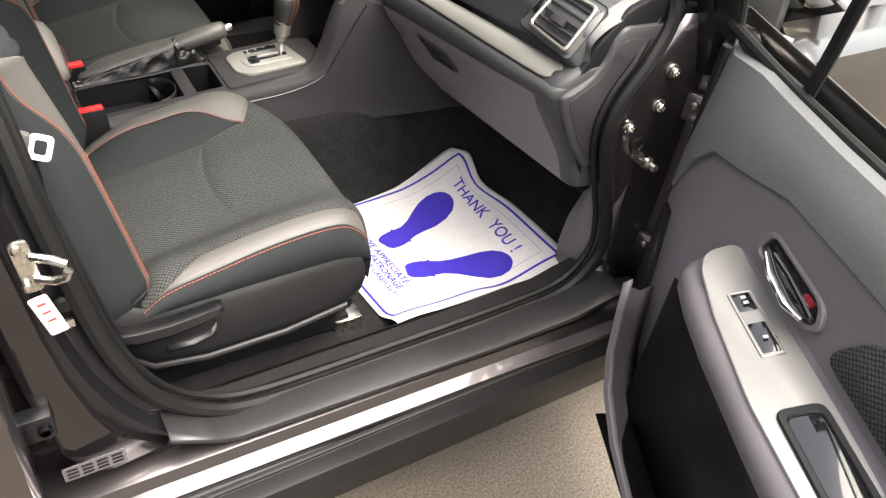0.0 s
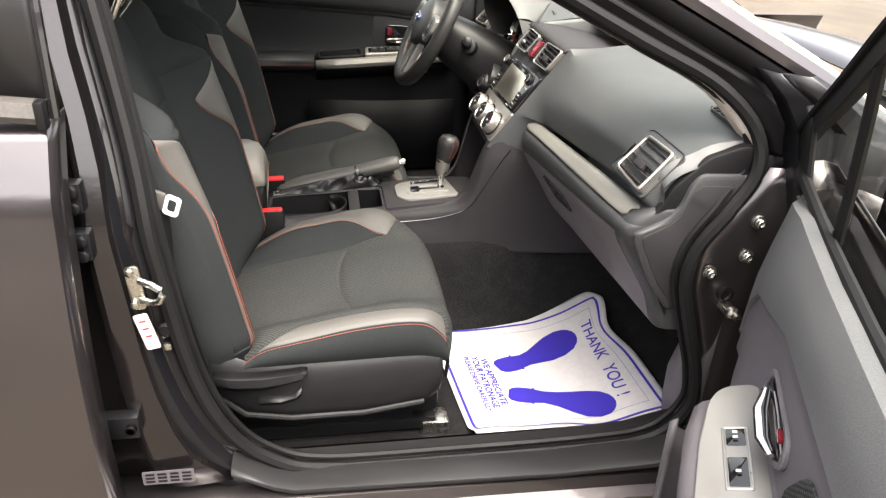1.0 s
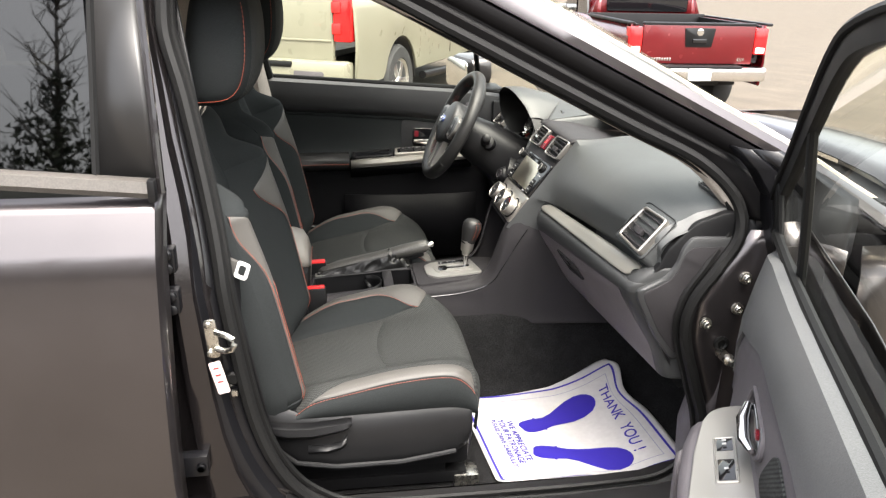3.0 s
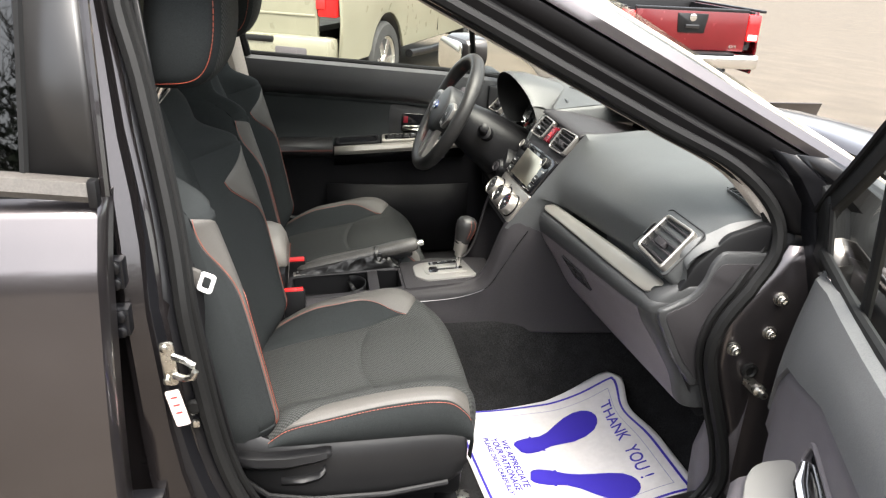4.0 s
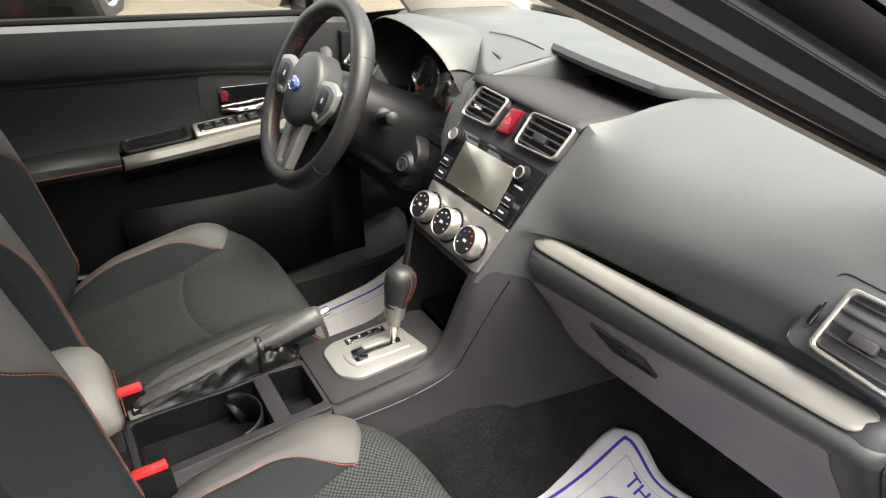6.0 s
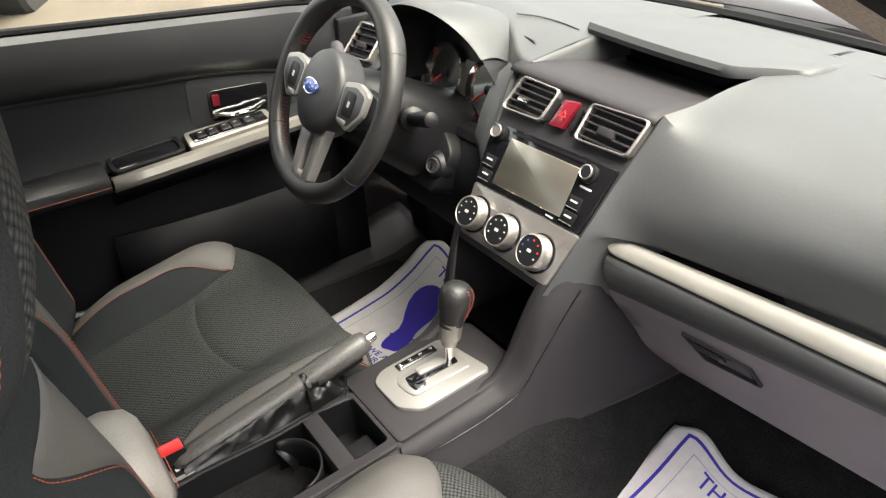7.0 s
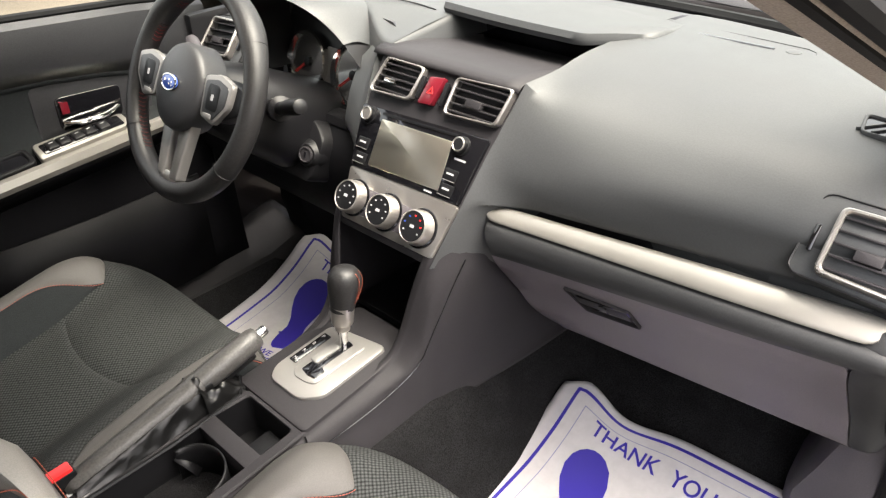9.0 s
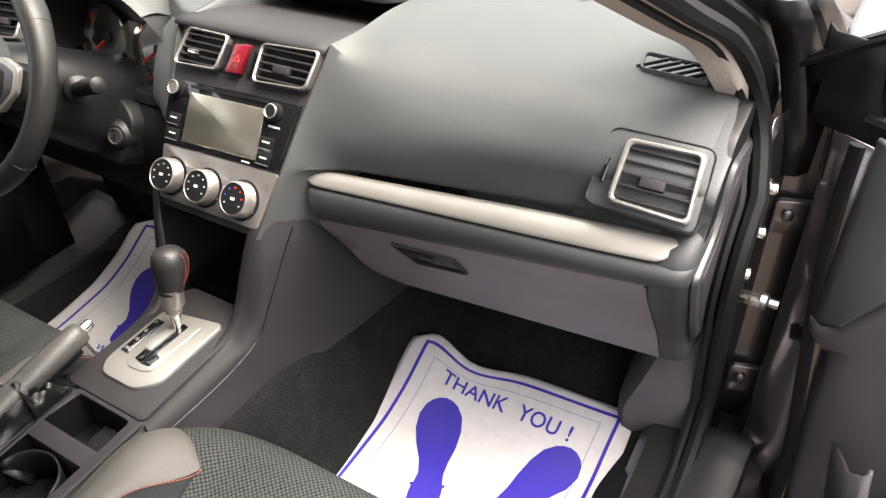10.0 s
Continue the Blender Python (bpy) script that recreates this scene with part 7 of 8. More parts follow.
# ---- pedals ----
def build_pedals():
    p = thing("brake_pedal", (0.42, 0.30, 0.5), "black rubber brake pedal", "pedal")
    part("pad", box((0.40, 0.25, 0.50), (0.425, 0.36, 0.56), 0.006), RUBBER, p)
    part("arm", box((0.42, 0.295, 0.54), (0.44, 0.315, 0.85), 0.004), DARKPL, p)


build_pedals()


# ---- front seats ----
SEAT_Y = -0.362


def build_seat(driver=False):
    seat = thing("front_seat", (-0.40, SEAT_Y, 0.36), "black cloth front seat with light grey bolsters and orange stitching", "seat", "front seats")
    Y = SEAT_Y
    path = crv([V(-0.650, 0, 0.560), V(-0.56, 0, 0.585), V(-0.46, 0, 0.608), V(-0.36, 0, 0.630), V(-0.27, 0, 0.645), V(-0.215, 0, 0.645), V(-0.180, 0, 0.622), V(-0.166, 0, 0.580), V(-0.170, 0, 0.51)], 41)
    EDGE = 0.262
    door_side = 1 if driver else -1

    def bol(dy, s):
        """The side bolsters: the one by the door keeps its height, the one by the console dies out before the front corner."""
        a = abs(dy)
        if dy * door_side > 0:
            k = 0.052 * smooth(0.0, 0.16, s) * (1 - 0.40 * smooth(0.30, 0.72, s))
            return k * smooth(0.110, 0.222, a) - 0.005 * smooth(0.242, EDGE, a)
        k = 0.047 * smooth(0.0, 0.24, s) * (1 - 0.95 * smooth(0.40, 0.66, s))
        return k * smooth(0.118, 0.212, a) - 0.016 * smooth(0.220, EDGE, a) ** 1.5

    def top(s, dy, lift=0.0):
        """A place on the cushion: s from back to front, dy from its middle line."""
        f = s * 40
        i = min(int(f), 39)
        p = path[i].lerp(path[i + 1], f - i)
        corner = (0.026 if dy * door_side > 0 else 0.060) * (abs(dy) / EDGE) ** 4 * smooth(0.42, 0.74, s)
        sag = 0.006 * math.exp(-((s - 0.45) / 0.2) ** 2) * (1 - (abs(dy) / EDGE) ** 2)
        return V(p.x - corner, Y + dy, p.z + bol(dy, s) + lift - sag)

    def zone(name, a, b, s0, s1, mat, label="", parent=None, n=60, w=12, puff=0.0045):
        rows = []
        for i in range(n + 1):
            t = i / n
            mid_s = lin(s0(0), s1(0), t) if callable(s0) else lin(s0, s1, t)
            lo, hi = a(mid_s), b(mid_s)
            for _ in range(8 if callable(s0) else 0):       # the cross seam is bowed, so the ends lie further on than the middle
                lo, hi = a(lin(s0(lo), s1(lo), t)), b(lin(s0(hi), s1(hi), t))
            row = []
            for j in range(w + 1):
                dy = lin(lo, hi, j / w)
                s = lin(s0(dy), s1(dy), t) if callable(s0) else mid_s
                row.append(top(s, dy, puff * (1 - abs(2 * j / w - 1) ** 8) * (1 - abs(2 * t - 1) ** 30)))
            rows.append(row)
        return part(name, grid(rows), mat, parent or seat, label, sharp=70)

    # seams: the console-side stitch, the edge of the woven middle, and the grey band by the door
    stitch_in = lambda s: lin(0.213, 0.203, smooth(0.1, 0.3, s)) - 0.050 * smooth(0.30, 0.49, s) ** 1.5
    weave_in = lambda s: 0.135 + 0.018 * smooth(0.33, 0.49, s) if s < 0.49 else min(EDGE, lin(0.153, EDGE, (s - 0.49) / 0.15))
    band_out = lambda s: EDGE - 0.0005 - 0.038 * smooth(0.13, 0.24, s) * (1 - smooth(0.70, 0.79, s))
    cross = lambda dy: 0.33 + 0.075 * (dy / 0.2) ** 2
    one, zero = (lambda dy: 1.0), (lambda dy: 0.0)
    ds = door_side
    span_a = lambda s: ds * (band_out(s) if 0.13 < s < 0.79 else EDGE)
    span_b = lambda s: -ds * weave_in(s)
    zone("cushion_middle", span_a, span_b, zero, cross, MESH, "black woven seat fabric", n=44, w=34, puff=0.006)
    zone("cushion_front", span_a, span_b, cross, one, MESH, "black woven seat fabric", n=70, w=34, puff=0.006)
    zone("bolster_inner", lambda s: -ds * weave_in(s), lambda s: -ds * max(weave_in(s) + 0.0005, stitch_in(s)), 0.0, 0.49, CLOTH, "charcoal cloth bolster insert")
    zone("bolster_crest", lambda s: -ds * (stitch_in(s) if s < 0.49 else weave_in(s)), lambda s: -ds * EDGE, 0.07, 0.64, GREYTRIM, "light grey bolster trim", n=70)
    zone("bolster_back", lambda s: -ds * stitch_in(s), lambda s: -ds * EDGE, 0.0, 0.07, CLOTH, w=4)
    zone("bolster_band", lambda s: ds * band_out(s), lambda s: ds * EDGE, 0.13, 0.79, GREYTRIM, "light grey bolster trim", puff=0.005)
    part("stitching", stitches([top(s, -ds * (stitch_in(s) - 0.004), 0.0045) for s in [0.10 + 0.39 * i / 18 for i in range(19)]], 0.0050, 0.0007, (0, 0, 0.0006)), THREAD, seat, "orange stitching")
    for sd in (-1, 1):
        # side of the cushion below the stitched edge
        rows = []
        for i in range(53):
            s = 0.02 + 0.96 * i / 52
            t = top(s, sd * EDGE)
            zb = min(t.z - 0.004, 0.590 - 0.012 * smooth(0.5, 0.9, s))
            rows.append([V(t.x, Y + sd * (EDGE - 0.0005), t.z), V(t.x, Y + sd * (EDGE + 0.007), lin(t.z, zb, 0.12)), V(t.x, Y + sd * (EDGE + 0.010), lin(t.z, zb, 0.45)), V(t.x, Y + sd * (EDGE + 0.006), lin(t.z, zb, 0.8)), V(t.x - 0.003, Y + sd * (EDGE - 0.008), zb)])
        part("cushion_side", grid(rows), CLOTH, seat, "black cloth cushion side", sharp=70)
        if sd == ds:
            part("stitching", stitches([r[0].lerp(r[1], 0.35) + V(0, sd * 0.0012, 0.0006) for r in rows[4:43:2]], 0.0050, 0.0007, (0, sd * 0.0006, 0)), THREAD, seat, "orange stitching")
    # outboard plastic cover with recline lever
    rows = []
    for x, zt, zb in ((-0.665, 0.635, 0.60), (-0.64, 0.642, 0.545), (-0.58, 0.610, 0.492), (-0.50, 0.598, 0.474), (-0.40, 0.598, 0.472), (-0.30, 0.604, 0.480), (-0.235, 0.606, 0.494), (-0.212, 0.604, 0.512), (-0.205, 0.598, 0.54)):
        rows.append([V(x, Y - 0.245, zt), V(x, Y - 0.262, zt + 0.002), V(x, Y - 0.272, zt - 0.010), V(x, Y - 0.278, lin(zt, zb, 0.4)), V(x, Y - 0.278, lin(zt, zb, 0.8)), V(x, Y - 0.268, zb), V(x, Y - 0.245, zb + 0.004)])
    cover = part("side_cover", grid(rows), COVER, seat, "black plastic seat side cover", sharp=50, solid=0.003)
    part("cover_lip", tube([V(-0.64, Y - 0.274, 0.545), V(-0.585, Y - 0.280, 0.498), V(-0.50, Y - 0.281, 0.483), V(-0.36, Y - 0.281, 0.484), V(-0.24, Y - 0.280, 0.502)], 0.006, 8), COVER, cover)
    lv = [[V(x, Y - 0.276, z + h), V(x, Y - 0.292, z + h * 0.6), V(x, Y - 0.296, z - h * 0.3), V(x, Y - 0.288, z - h)] for x, z, h in ((-0.640, 0.590, 0.013), (-0.60, 0.580, 0.017), (-0.55, 0.578, 0.017), (-0.50, 0.585, 0.014), (-0.478, 0.590, 0.012), (-0.466, 0.595, 0.006))]
    part("recline_lever", grid(lv), DARKPL, cover, "black recline lever", solid=0.006)
    part("height_lever", grid([[V(x, Y - 0.277, z + 0.012), V(x, Y - 0.287, z), V(x, Y - 0.279, z - 0.012)] for x, z in ((-0.56, 0.530), (-0.52, 0.528), (-0.49, 0.536), (-0.478, 0.548))]), COVER, cover, solid=0.004)
    part("inner_cover", box((-0.64, Y + 0.235, 0.46), (-0.23, Y + 0.255, 0.585), 0.010), COVER, seat, "black plastic seat side cover")
    part("seat_pan", box((-0.62, Y - 0.235, 0.43), (-0.20, Y + 0.235, 0.57), 0.02), DARKPL, seat)
    for sd in (-1, 1):
        rail = part("rail", box((-0.68, Y + sd * 0.19 - 0.02, 0.365), (-0.20, Y + sd * 0.19 + 0.02, 0.395), 0.004), DARKPL, seat, "black steel seat rail")
        part("rail_foot", box((-0.23, Y + sd * 0.19 - 0.026, 0.352), (-0.17, Y + sd * 0.19 + 0.026, 0.384), 0.006), ZINC, rail)
        part("riser", box((-0.60, Y + sd * 0.19 - 0.012, 0.39), (-0.25, Y + sd * 0.19 + 0.012, 0.45), 0.004), DARKPL, rail)
    part("slide_bar", tube([V(-0.26, Y - 0.17, 0.42), V(-0.19, Y - 0.16, 0.432), V(-0.178, Y - 0.12, 0.434), V(-0.178, Y + 0.12, 0.434), V(-0.19, Y + 0.16, 0.432), V(-0.26, Y + 0.17, 0.42)], 0.006, 8), DARKPL, seat, "black slide adjuster bar")

    # backrest
    bpath = crv([V(-0.625, 0, 0.555), V(-0.650, 0, 0.64), V(-0.672, 0, 0.75), V(-0.700, 0, 0.88), V(-0.735, 0, 1.0), V(-0.765, 0, 1.10), V(-0.785, 0, 1.165), V(-0.815, 0, 1.20), V(-0.85, 0, 1.195)], 41)

    def half(s):
        return 0.272 - 0.045 * smooth(0.53, 0.62, s) - 0.055 * smooth(0.60, 0.95, s) - 0.015 * smooth(0.15, 0.0, s)

    def fwd(u, s):
        """How far the bolsters stand forward, u from 0 in the middle to 1 at the edge."""
        lift = 0.086 * smooth(-0.04, 0.13, s) * (1 - smooth(0.53, 0.64, s)) + 0.022 * smooth(0.5, 0.6, s) * (1 - smooth(0.7, 1.0, s))
        return lift * smooth(0.40, 0.86, u) - 0.030 * smooth(0.90, 1.0, u) ** 1.5 + 0.006 * smooth(0.3, 0.0, u)

    def face(s, u, lift=0.0):
        f = s * 40
        i = min(int(f), 39)
        p = bpath[i].lerp(bpath[i + 1], f - i)
        q = fwd(abs(u), s) + lift
        return V(p.x + 0.96 * q, Y + u * half(s), p.z + 0.2 * q)

    def bzone(name, a, b, s0, s1, mat, label="", n=48, w=12, puff=0.005):
        rows = []
        for i in range(n + 1):
            s = lin(s0, s1, i / n)
            rows.append([face(s, lin(a(s), b(s), j / w), puff * (1 - abs(2 * j / w - 1) ** 6) * (1 - abs(2 * i / n - 1) ** 40)) for j in range(w + 1)])
        return part(name, grid(rows), mat, seat, label, sharp=70)

    panel = lambda s: 0.40 + 0.04 * smooth(0.1, 0.4, s) - 0.06 * smooth(0.5, 0.75, s)
    # inner edge of the grey crest: a thin line low down, a broad corner at the top
    crest = lambda s: 0.905 - 0.27 * smooth(0.33, 0.470, s) if s < 0.470 else lin(0.635, 0.995, (s - 0.470) / 0.075)
    bzone("back_middle", lambda s: -panel(s), panel, 0.0, 0.50, CLOTH, "charcoal cloth back panel", w=16)
    bzone("back_upper", lambda s: -panel(s), panel, 0.50, 1.0, CLOTH, "charcoal cloth back panel", w=16)
    for sd in (-1, 1):
        bzone("back_bolster", lambda s: sd * panel(s), lambda s: sd * crest(s), 0.0, 0.545, CLOTH, "charcoal cloth bolster insert", n=64)
        rim_u = lambda s: max(crest(s) + 0.001, 0.918 + 0.080 * smooth(0.36, 0.54, s))
        bzone("back_crest", lambda s: sd * crest(s), lambda s: sd * rim_u(s), 0.10, 0.545, GREYTRIM, "light grey bolster trim", n=64)
        bzone("crest_edge", lambda s: sd * rim_u(s), lambda s: sd * 1.0, 0.10, 0.545, CLOTH, w=6, puff=0.002)
        bzone("bolster_foot", lambda s: sd * crest(s), lambda s: sd * 1.0, 0.0, 0.10, CLOTH, w=4)
        bzone("shoulder", lambda s: sd * panel(s), lambda s: sd * 1.0, 0.545, 1.0, CLOTH, "black cloth shoulder panel")
        part("stitching", stitches([face(s, sd * (crest(s) - 0.02), 0.0045) for s in [0.06 + 0.41 * i / 20 for i in range(21)]], 0.0050, 0.0007, (0.0006, 0, 0)), THREAD, seat, "orange stitching")
        rows = []
        for i in range(41):
            s = i / 40
            p = face(s, sd)
            back = 0.11 - 0.03 * s
            h = half(s)
            rows.append([p, V(p.x - 0.018, Y + sd * (h + 0.008), p.z), V(p.x - 0.055, Y + sd * (h + 0.010), p.z + 0.002), V(bpath[i].x - back * 0.6, Y + sd * (h - 0.002), p.z + 0.004), V(bpath[i].x - back, Y + sd * (h - 0.03), p.z + 0.004)])
        part("back_side", grid(rows), CLOTH, seat, "black cloth backrest side", sharp=70)
        line = [face(k, sd * rim_u(k), 0.003) for k in (0.10, 0.16, 0.22, 0.28, 0.34, 0.40, 0.44, 0.48, 0.52, 0.545)]
        part("stitching", stitches(line, 0.0050, 0.0008, (0.0006, sd * 0.0006, 0)), THREAD, seat, "orange stitching")
    part("back_shell", grid([[V(bpath[i].x - 0.11 + 0.03 * i / 40, Y + u * (half(i / 40) - 0.02), bpath[i].z + 0.004) for u in (-1, -0.5, 0, 0.5, 1)] for i in range(0, 41, 4)]), DARKPL, seat, "black seat back shell", solid=0.008)

    # headrest, leaning forward on two posts
    rows = []
    for z, xf, xb, w in ((1.227, -0.705, -0.762, 0.085), (1.236, -0.672, -0.775, 0.112), (1.262, -0.645, -0.778, 0.128), (1.31, -0.628, -0.775, 0.135), (1.37, -0.624, -0.768, 0.133), (1.43, -0.630, -0.755, 0.122), (1.455, -0.645, -0.740, 0.105), (1.462, -0.665, -0.72, 0.08)):
        xc, hx = (xf + xb) / 2, (xf - xb) / 2
        rows.append([V(xc + hx * abs(math.cos(t)) ** 0.6 * (1 if math.cos(t) >= 0 else -1), Y + w * abs(math.sin(t)) ** 0.55 * (1 if math.sin(t) >= 0 else -1), z) for t in [2 * math.pi * j / 36 for j in range(36)]])
    sm = [[c[i] for c in [crv([r[j] for r in rows], 26) for j in range(36)]] for i in range(26)]
    hr = part("headrest", grid(sm, True, caps=True), MESHV, seat, "black cloth headrest with orange stitching", sharp=70)
    for sd in (-1, 1):
        at = lambda i, j: lin(lin(sm[int(i)][int(j) % 36], sm[int(i)][(int(j) + 1) % 36], j % 1), lin(sm[int(i) + 1][int(j) % 36], sm[int(i) + 1][(int(j) + 1) % 36], j % 1), i % 1)
        c = 9 if sd > 0 else 27
        part("side_panel", grid([[at(i, c - sd * k) + V(0, sd * 0.0012, 0) for k in (-6, -5, -4, -3, -2, -1, 0, 1, 2, 3, 4, 4.6)] for i in range(1, 25)]), CLOTH, hr, "smooth black headrest side", sharp=70)
        line = [at(i, c - sd * k) + V(0, sd * 0.0018, 0) for i, k in ((23.5, 1.2), (22, 2.3), (20, 2.8), (16, 3.0), (12, 3.0), (9, 2.9), (7, 2.5), (5.5, 1.7), (4.6, 0.5), (4.2, -1.0), (4.0, -3.0), (4.0, -4.5))]
        part("stitching", stitches(crv(line, 60), 0.0044, 0.0009, (0, sd * 0.0005, 0)), THREAD, hr, "orange stitching")
        part("post", tube([V(-0.79, Y + sd * 0.065, 1.17), V(-0.765, Y + sd * 0.065, 1.20), V(-0.745, Y + sd * 0.065, 1.24)], 0.006, 10), CHROME, seat, "chrome headrest post")
    return seat


pseat = build_seat()
dseat = build_seat(driver=True)
dseat.matrix_basis = Matrix.Translation((-0.40, -SEAT_Y + 0.004, 0.36)) @ Matrix.Diagonal((1, -1, 1, 1))
tagged(dseat, "black cloth driver's seat with light grey bolsters, beside the console")


# ---- seat belt on the passenger pillar ----
def build_belt():
    b = thing("seat_belt", (-0.70, -0.68, 0.5), "grey seat belt webbing with bright metal tongue hanging at the pillar", "seat belt")
    pts = crv([V(-0.80, -0.63, 1.30), V(-0.755, -0.66, 1.15), V(-0.705, -0.675, 1.00), V(-0.69, -0.68, 0.93), V(-0.70, -0.675, 0.75), V(-0.70, -0.66, 0.50)], 30)
    part("webbing", grid([[p + V(-0.022, 0.004, 0), p, p + V(0.022, 0.004, 0)] for p in pts]), DARKPL, b, "dark grey belt webbing", solid=0.0015)
    m = frame_at((-0.662, -0.684, 0.962), (1, -0.25, -0.35), (0.35, 0, 1))
    part("tongue", hoop(rect(0.026, 0.034, 0.007), rect(0.013, 0.020, 0.004), m, 0.003, 0.001), WHITEPL, b, "bright metal belt tongue")
    part("tongue_holder", box((-0.038, -0.012, -0.006), (-0.012, 0.017, 0.006), 0.005, m=m), GREYTRIM, b, "grey plastic tongue holder")


build_belt()


# ---- paper floor mats ----
def build_mat():
    W, L = 0.440, 0.446            # across the car and along it
    corner, across, along = V(0.296, -0.176, 0), V(0.040, -0.460, 0), V(0.458, 0.0, 0)
    by = -0.39

    def on(u, v, lift=0.0):
        """u across, from the driver side (0) to the door side (1); v from the near edge (0) to the front (1)."""
        p = corner + across * u + along * (v - 1)
        z = 0.3585 + 0.058 * smooth(0.55, 1.08, v) + 0.030 * smooth(0.45, 0.0, u) * smooth(0.2, 0.95, v) + 0.014 * math.exp(-((u - 0.10) / 0.10) ** 2) * smooth(0.75, 1.0, v)
        z += 0.0025 * math.sin(7 * u + 5 * v) * (0.3 + v) + 0.036 * smooth(0.84, 1.0, u) * smooth(0.9, 0.2, v) + 0.003 * math.sin(17 * v) * smooth(0.7, 1.0, u)
        p.x += -0.022 * math.exp(-((u - 0.30) / 0.13) ** 2) * smooth(0.8, 1.0, v) - 0.02 * smooth(0.10, 0.0, u) * smooth(0.8, 1.0, v)
        return V(p.x, p.y, z + lift)

    mat = thing("paper_floor_mat", (0.09, by, 0.36), "white paper floor mat with blue footprints and printed thanks", "floor mat", "paper floor mats")
    part("sheet", grid([[on(i / 40, j / 44) for i in range(41)] for j in range(45)]), PAPER, mat, "white printed paper", sharp=80, solid=0.0006)

    def strip(points, w, mt, name):
        bm = bmesh.new()
        rows = []
        for a, b in zip(points, points[1:]):
            n = max(2, int(max(abs(a[0] - b[0]) * W, abs(a[1] - b[1]) * L) / 0.012))
            d = Vector((b[0] - a[0], b[1] - a[1])).normalized()
            s = Vector((-d.y / W, d.x / L)) * w / 2
            e = Vector((d.x / W, d.y / L)) * w / 2
            rows = []
            for i in range(n + 1):
                c = Vector(a).lerp(Vector(b), i / n) + (e if i == n else (-e if i == 0 else Vector((0, 0))))
                rows.append([on(*(c + s), 0.0013), on(*(c - s), 0.0013)])
            grid(rows, bm=bm)
        return part(name, bm, mt, mat, sharp=80)

    strip([(0.075, 0.03), (0.075, 0.955), (0.925, 0.955), (0.925, 0.03), (0.075, 0.03)], 0.0062, BLUE, "border_line")
    strip([(0.135, 0.085), (0.135, 0.905), (0.865, 0.905), (0.865, 0.085), (0.135, 0.085)], 0.0016, BLUEGREY, "inner_line")

    def sole(cu, cv, turn, mirror):
        half = [(0.0, 0.014), (0.03, 0.022), (0.08, 0.026), (0.16, 0.027), (0.22, 0.026), (0.225, 0.029), (0.245, 0.0295), (0.25, 0.024), (0.34, 0.021), (0.46, 0.026), (0.60, 0.035), (0.74, 0.039), (0.86, 0.036), (0.94, 0.027), (0.98, 0.017), (1.0, 0.006)]
        rows = []
        ln = 0.232
        for t, w in half:
            wl, wr = w * (1.0 + 0.12 * smooth(0.4, 0.8, t)), w * (1.0 - 0.10 * smooth(0.3, 0.5, t) * (1 - smooth(0.6, 0.9, t)))
            if mirror:
                wl, wr = wr, wl
            off = (0.006 if not mirror else -0.006) * math.sin(math.pi * t)
            row = []
            for k in range(9):
                a, b = lin(-wl, wr, k / 8) + off, t * ln
                c, s = math.cos(radians(turn)), math.sin(radians(turn))
                row.append(on(cu + (a * c + b * s) / W, cv + (-a * s + b * c) / L, 0.0014))
            rows.append(row)
        part("footprint", grid(rows), BLUE, mat, "blue printed shoe sole", sharp=80)

    sole(0.418, 0.285, -19, False)
    sole(0.638, 0.275, 20, True)

    def text(s, size, cu, cv, width, mt, name):
        bm = words(s, size, Matrix.Identity(4), bold=0.022 if size < 0.03 else 0.012)
        xs = [v.co.x for v in bm.verts]
        mid, wide = (min(xs) + max(xs)) / 2, max(xs) - min(xs)
        bmesh.ops.triangulate(bm, faces=bm.faces)
        bmesh.ops.subdivide_edges(bm, edges=[e for e in bm.edges if e.calc_length() > size * 0.4], cuts=1)
        for v in bm.verts:
            u = cu + (v.co.x - mid) / wide * width / W
            v.co = on(u, cv + v.co.y / L - (0.075 * (u - 0.45) if size > 0.03 else 0), 0.0014)
        part(name, bm, mt, mat, sharp=80)

    text("THANK", 0.042, 0.350, 0.812, 0.130, BLUE, "thanks_print")
    text("YOU", 0.042, 0.640, 0.812, 0.078, BLUE, "thanks_print")
    text("!", 0.042, 0.775, 0.812, 0.0055, BLUE, "thanks_print")
    text("WE APPRECIATE", 0.022, 0.53, 0.215, 0.168, BLUE, "small_print")
    text("YOUR PATRONAGE", 0.022, 0.53, 0.168, 0.185, BLUE, "small_print")
    text("PLEASE DRIVE CAREFULLY!", 0.0165, 0.545, 0.128, 0.20, BLUE, "small_print")
    return mat


pmat = build_mat()
dmat = copy_thing(pmat, Matrix.Translation((0.112, 0.405, 0.372)) @ Matrix.Rotation(radians(7), 4, "Z"))
tagged(dmat, "white paper floor mat in the driver's footwell")


# ---- vehicles beyond ----
def truck_pose(x, y, z, heading):
    return Matrix.Translation((x, y, z)) @ Matrix.Rotation(heading, 4, "Z")     # local x forward from the tailgate, y left, z up


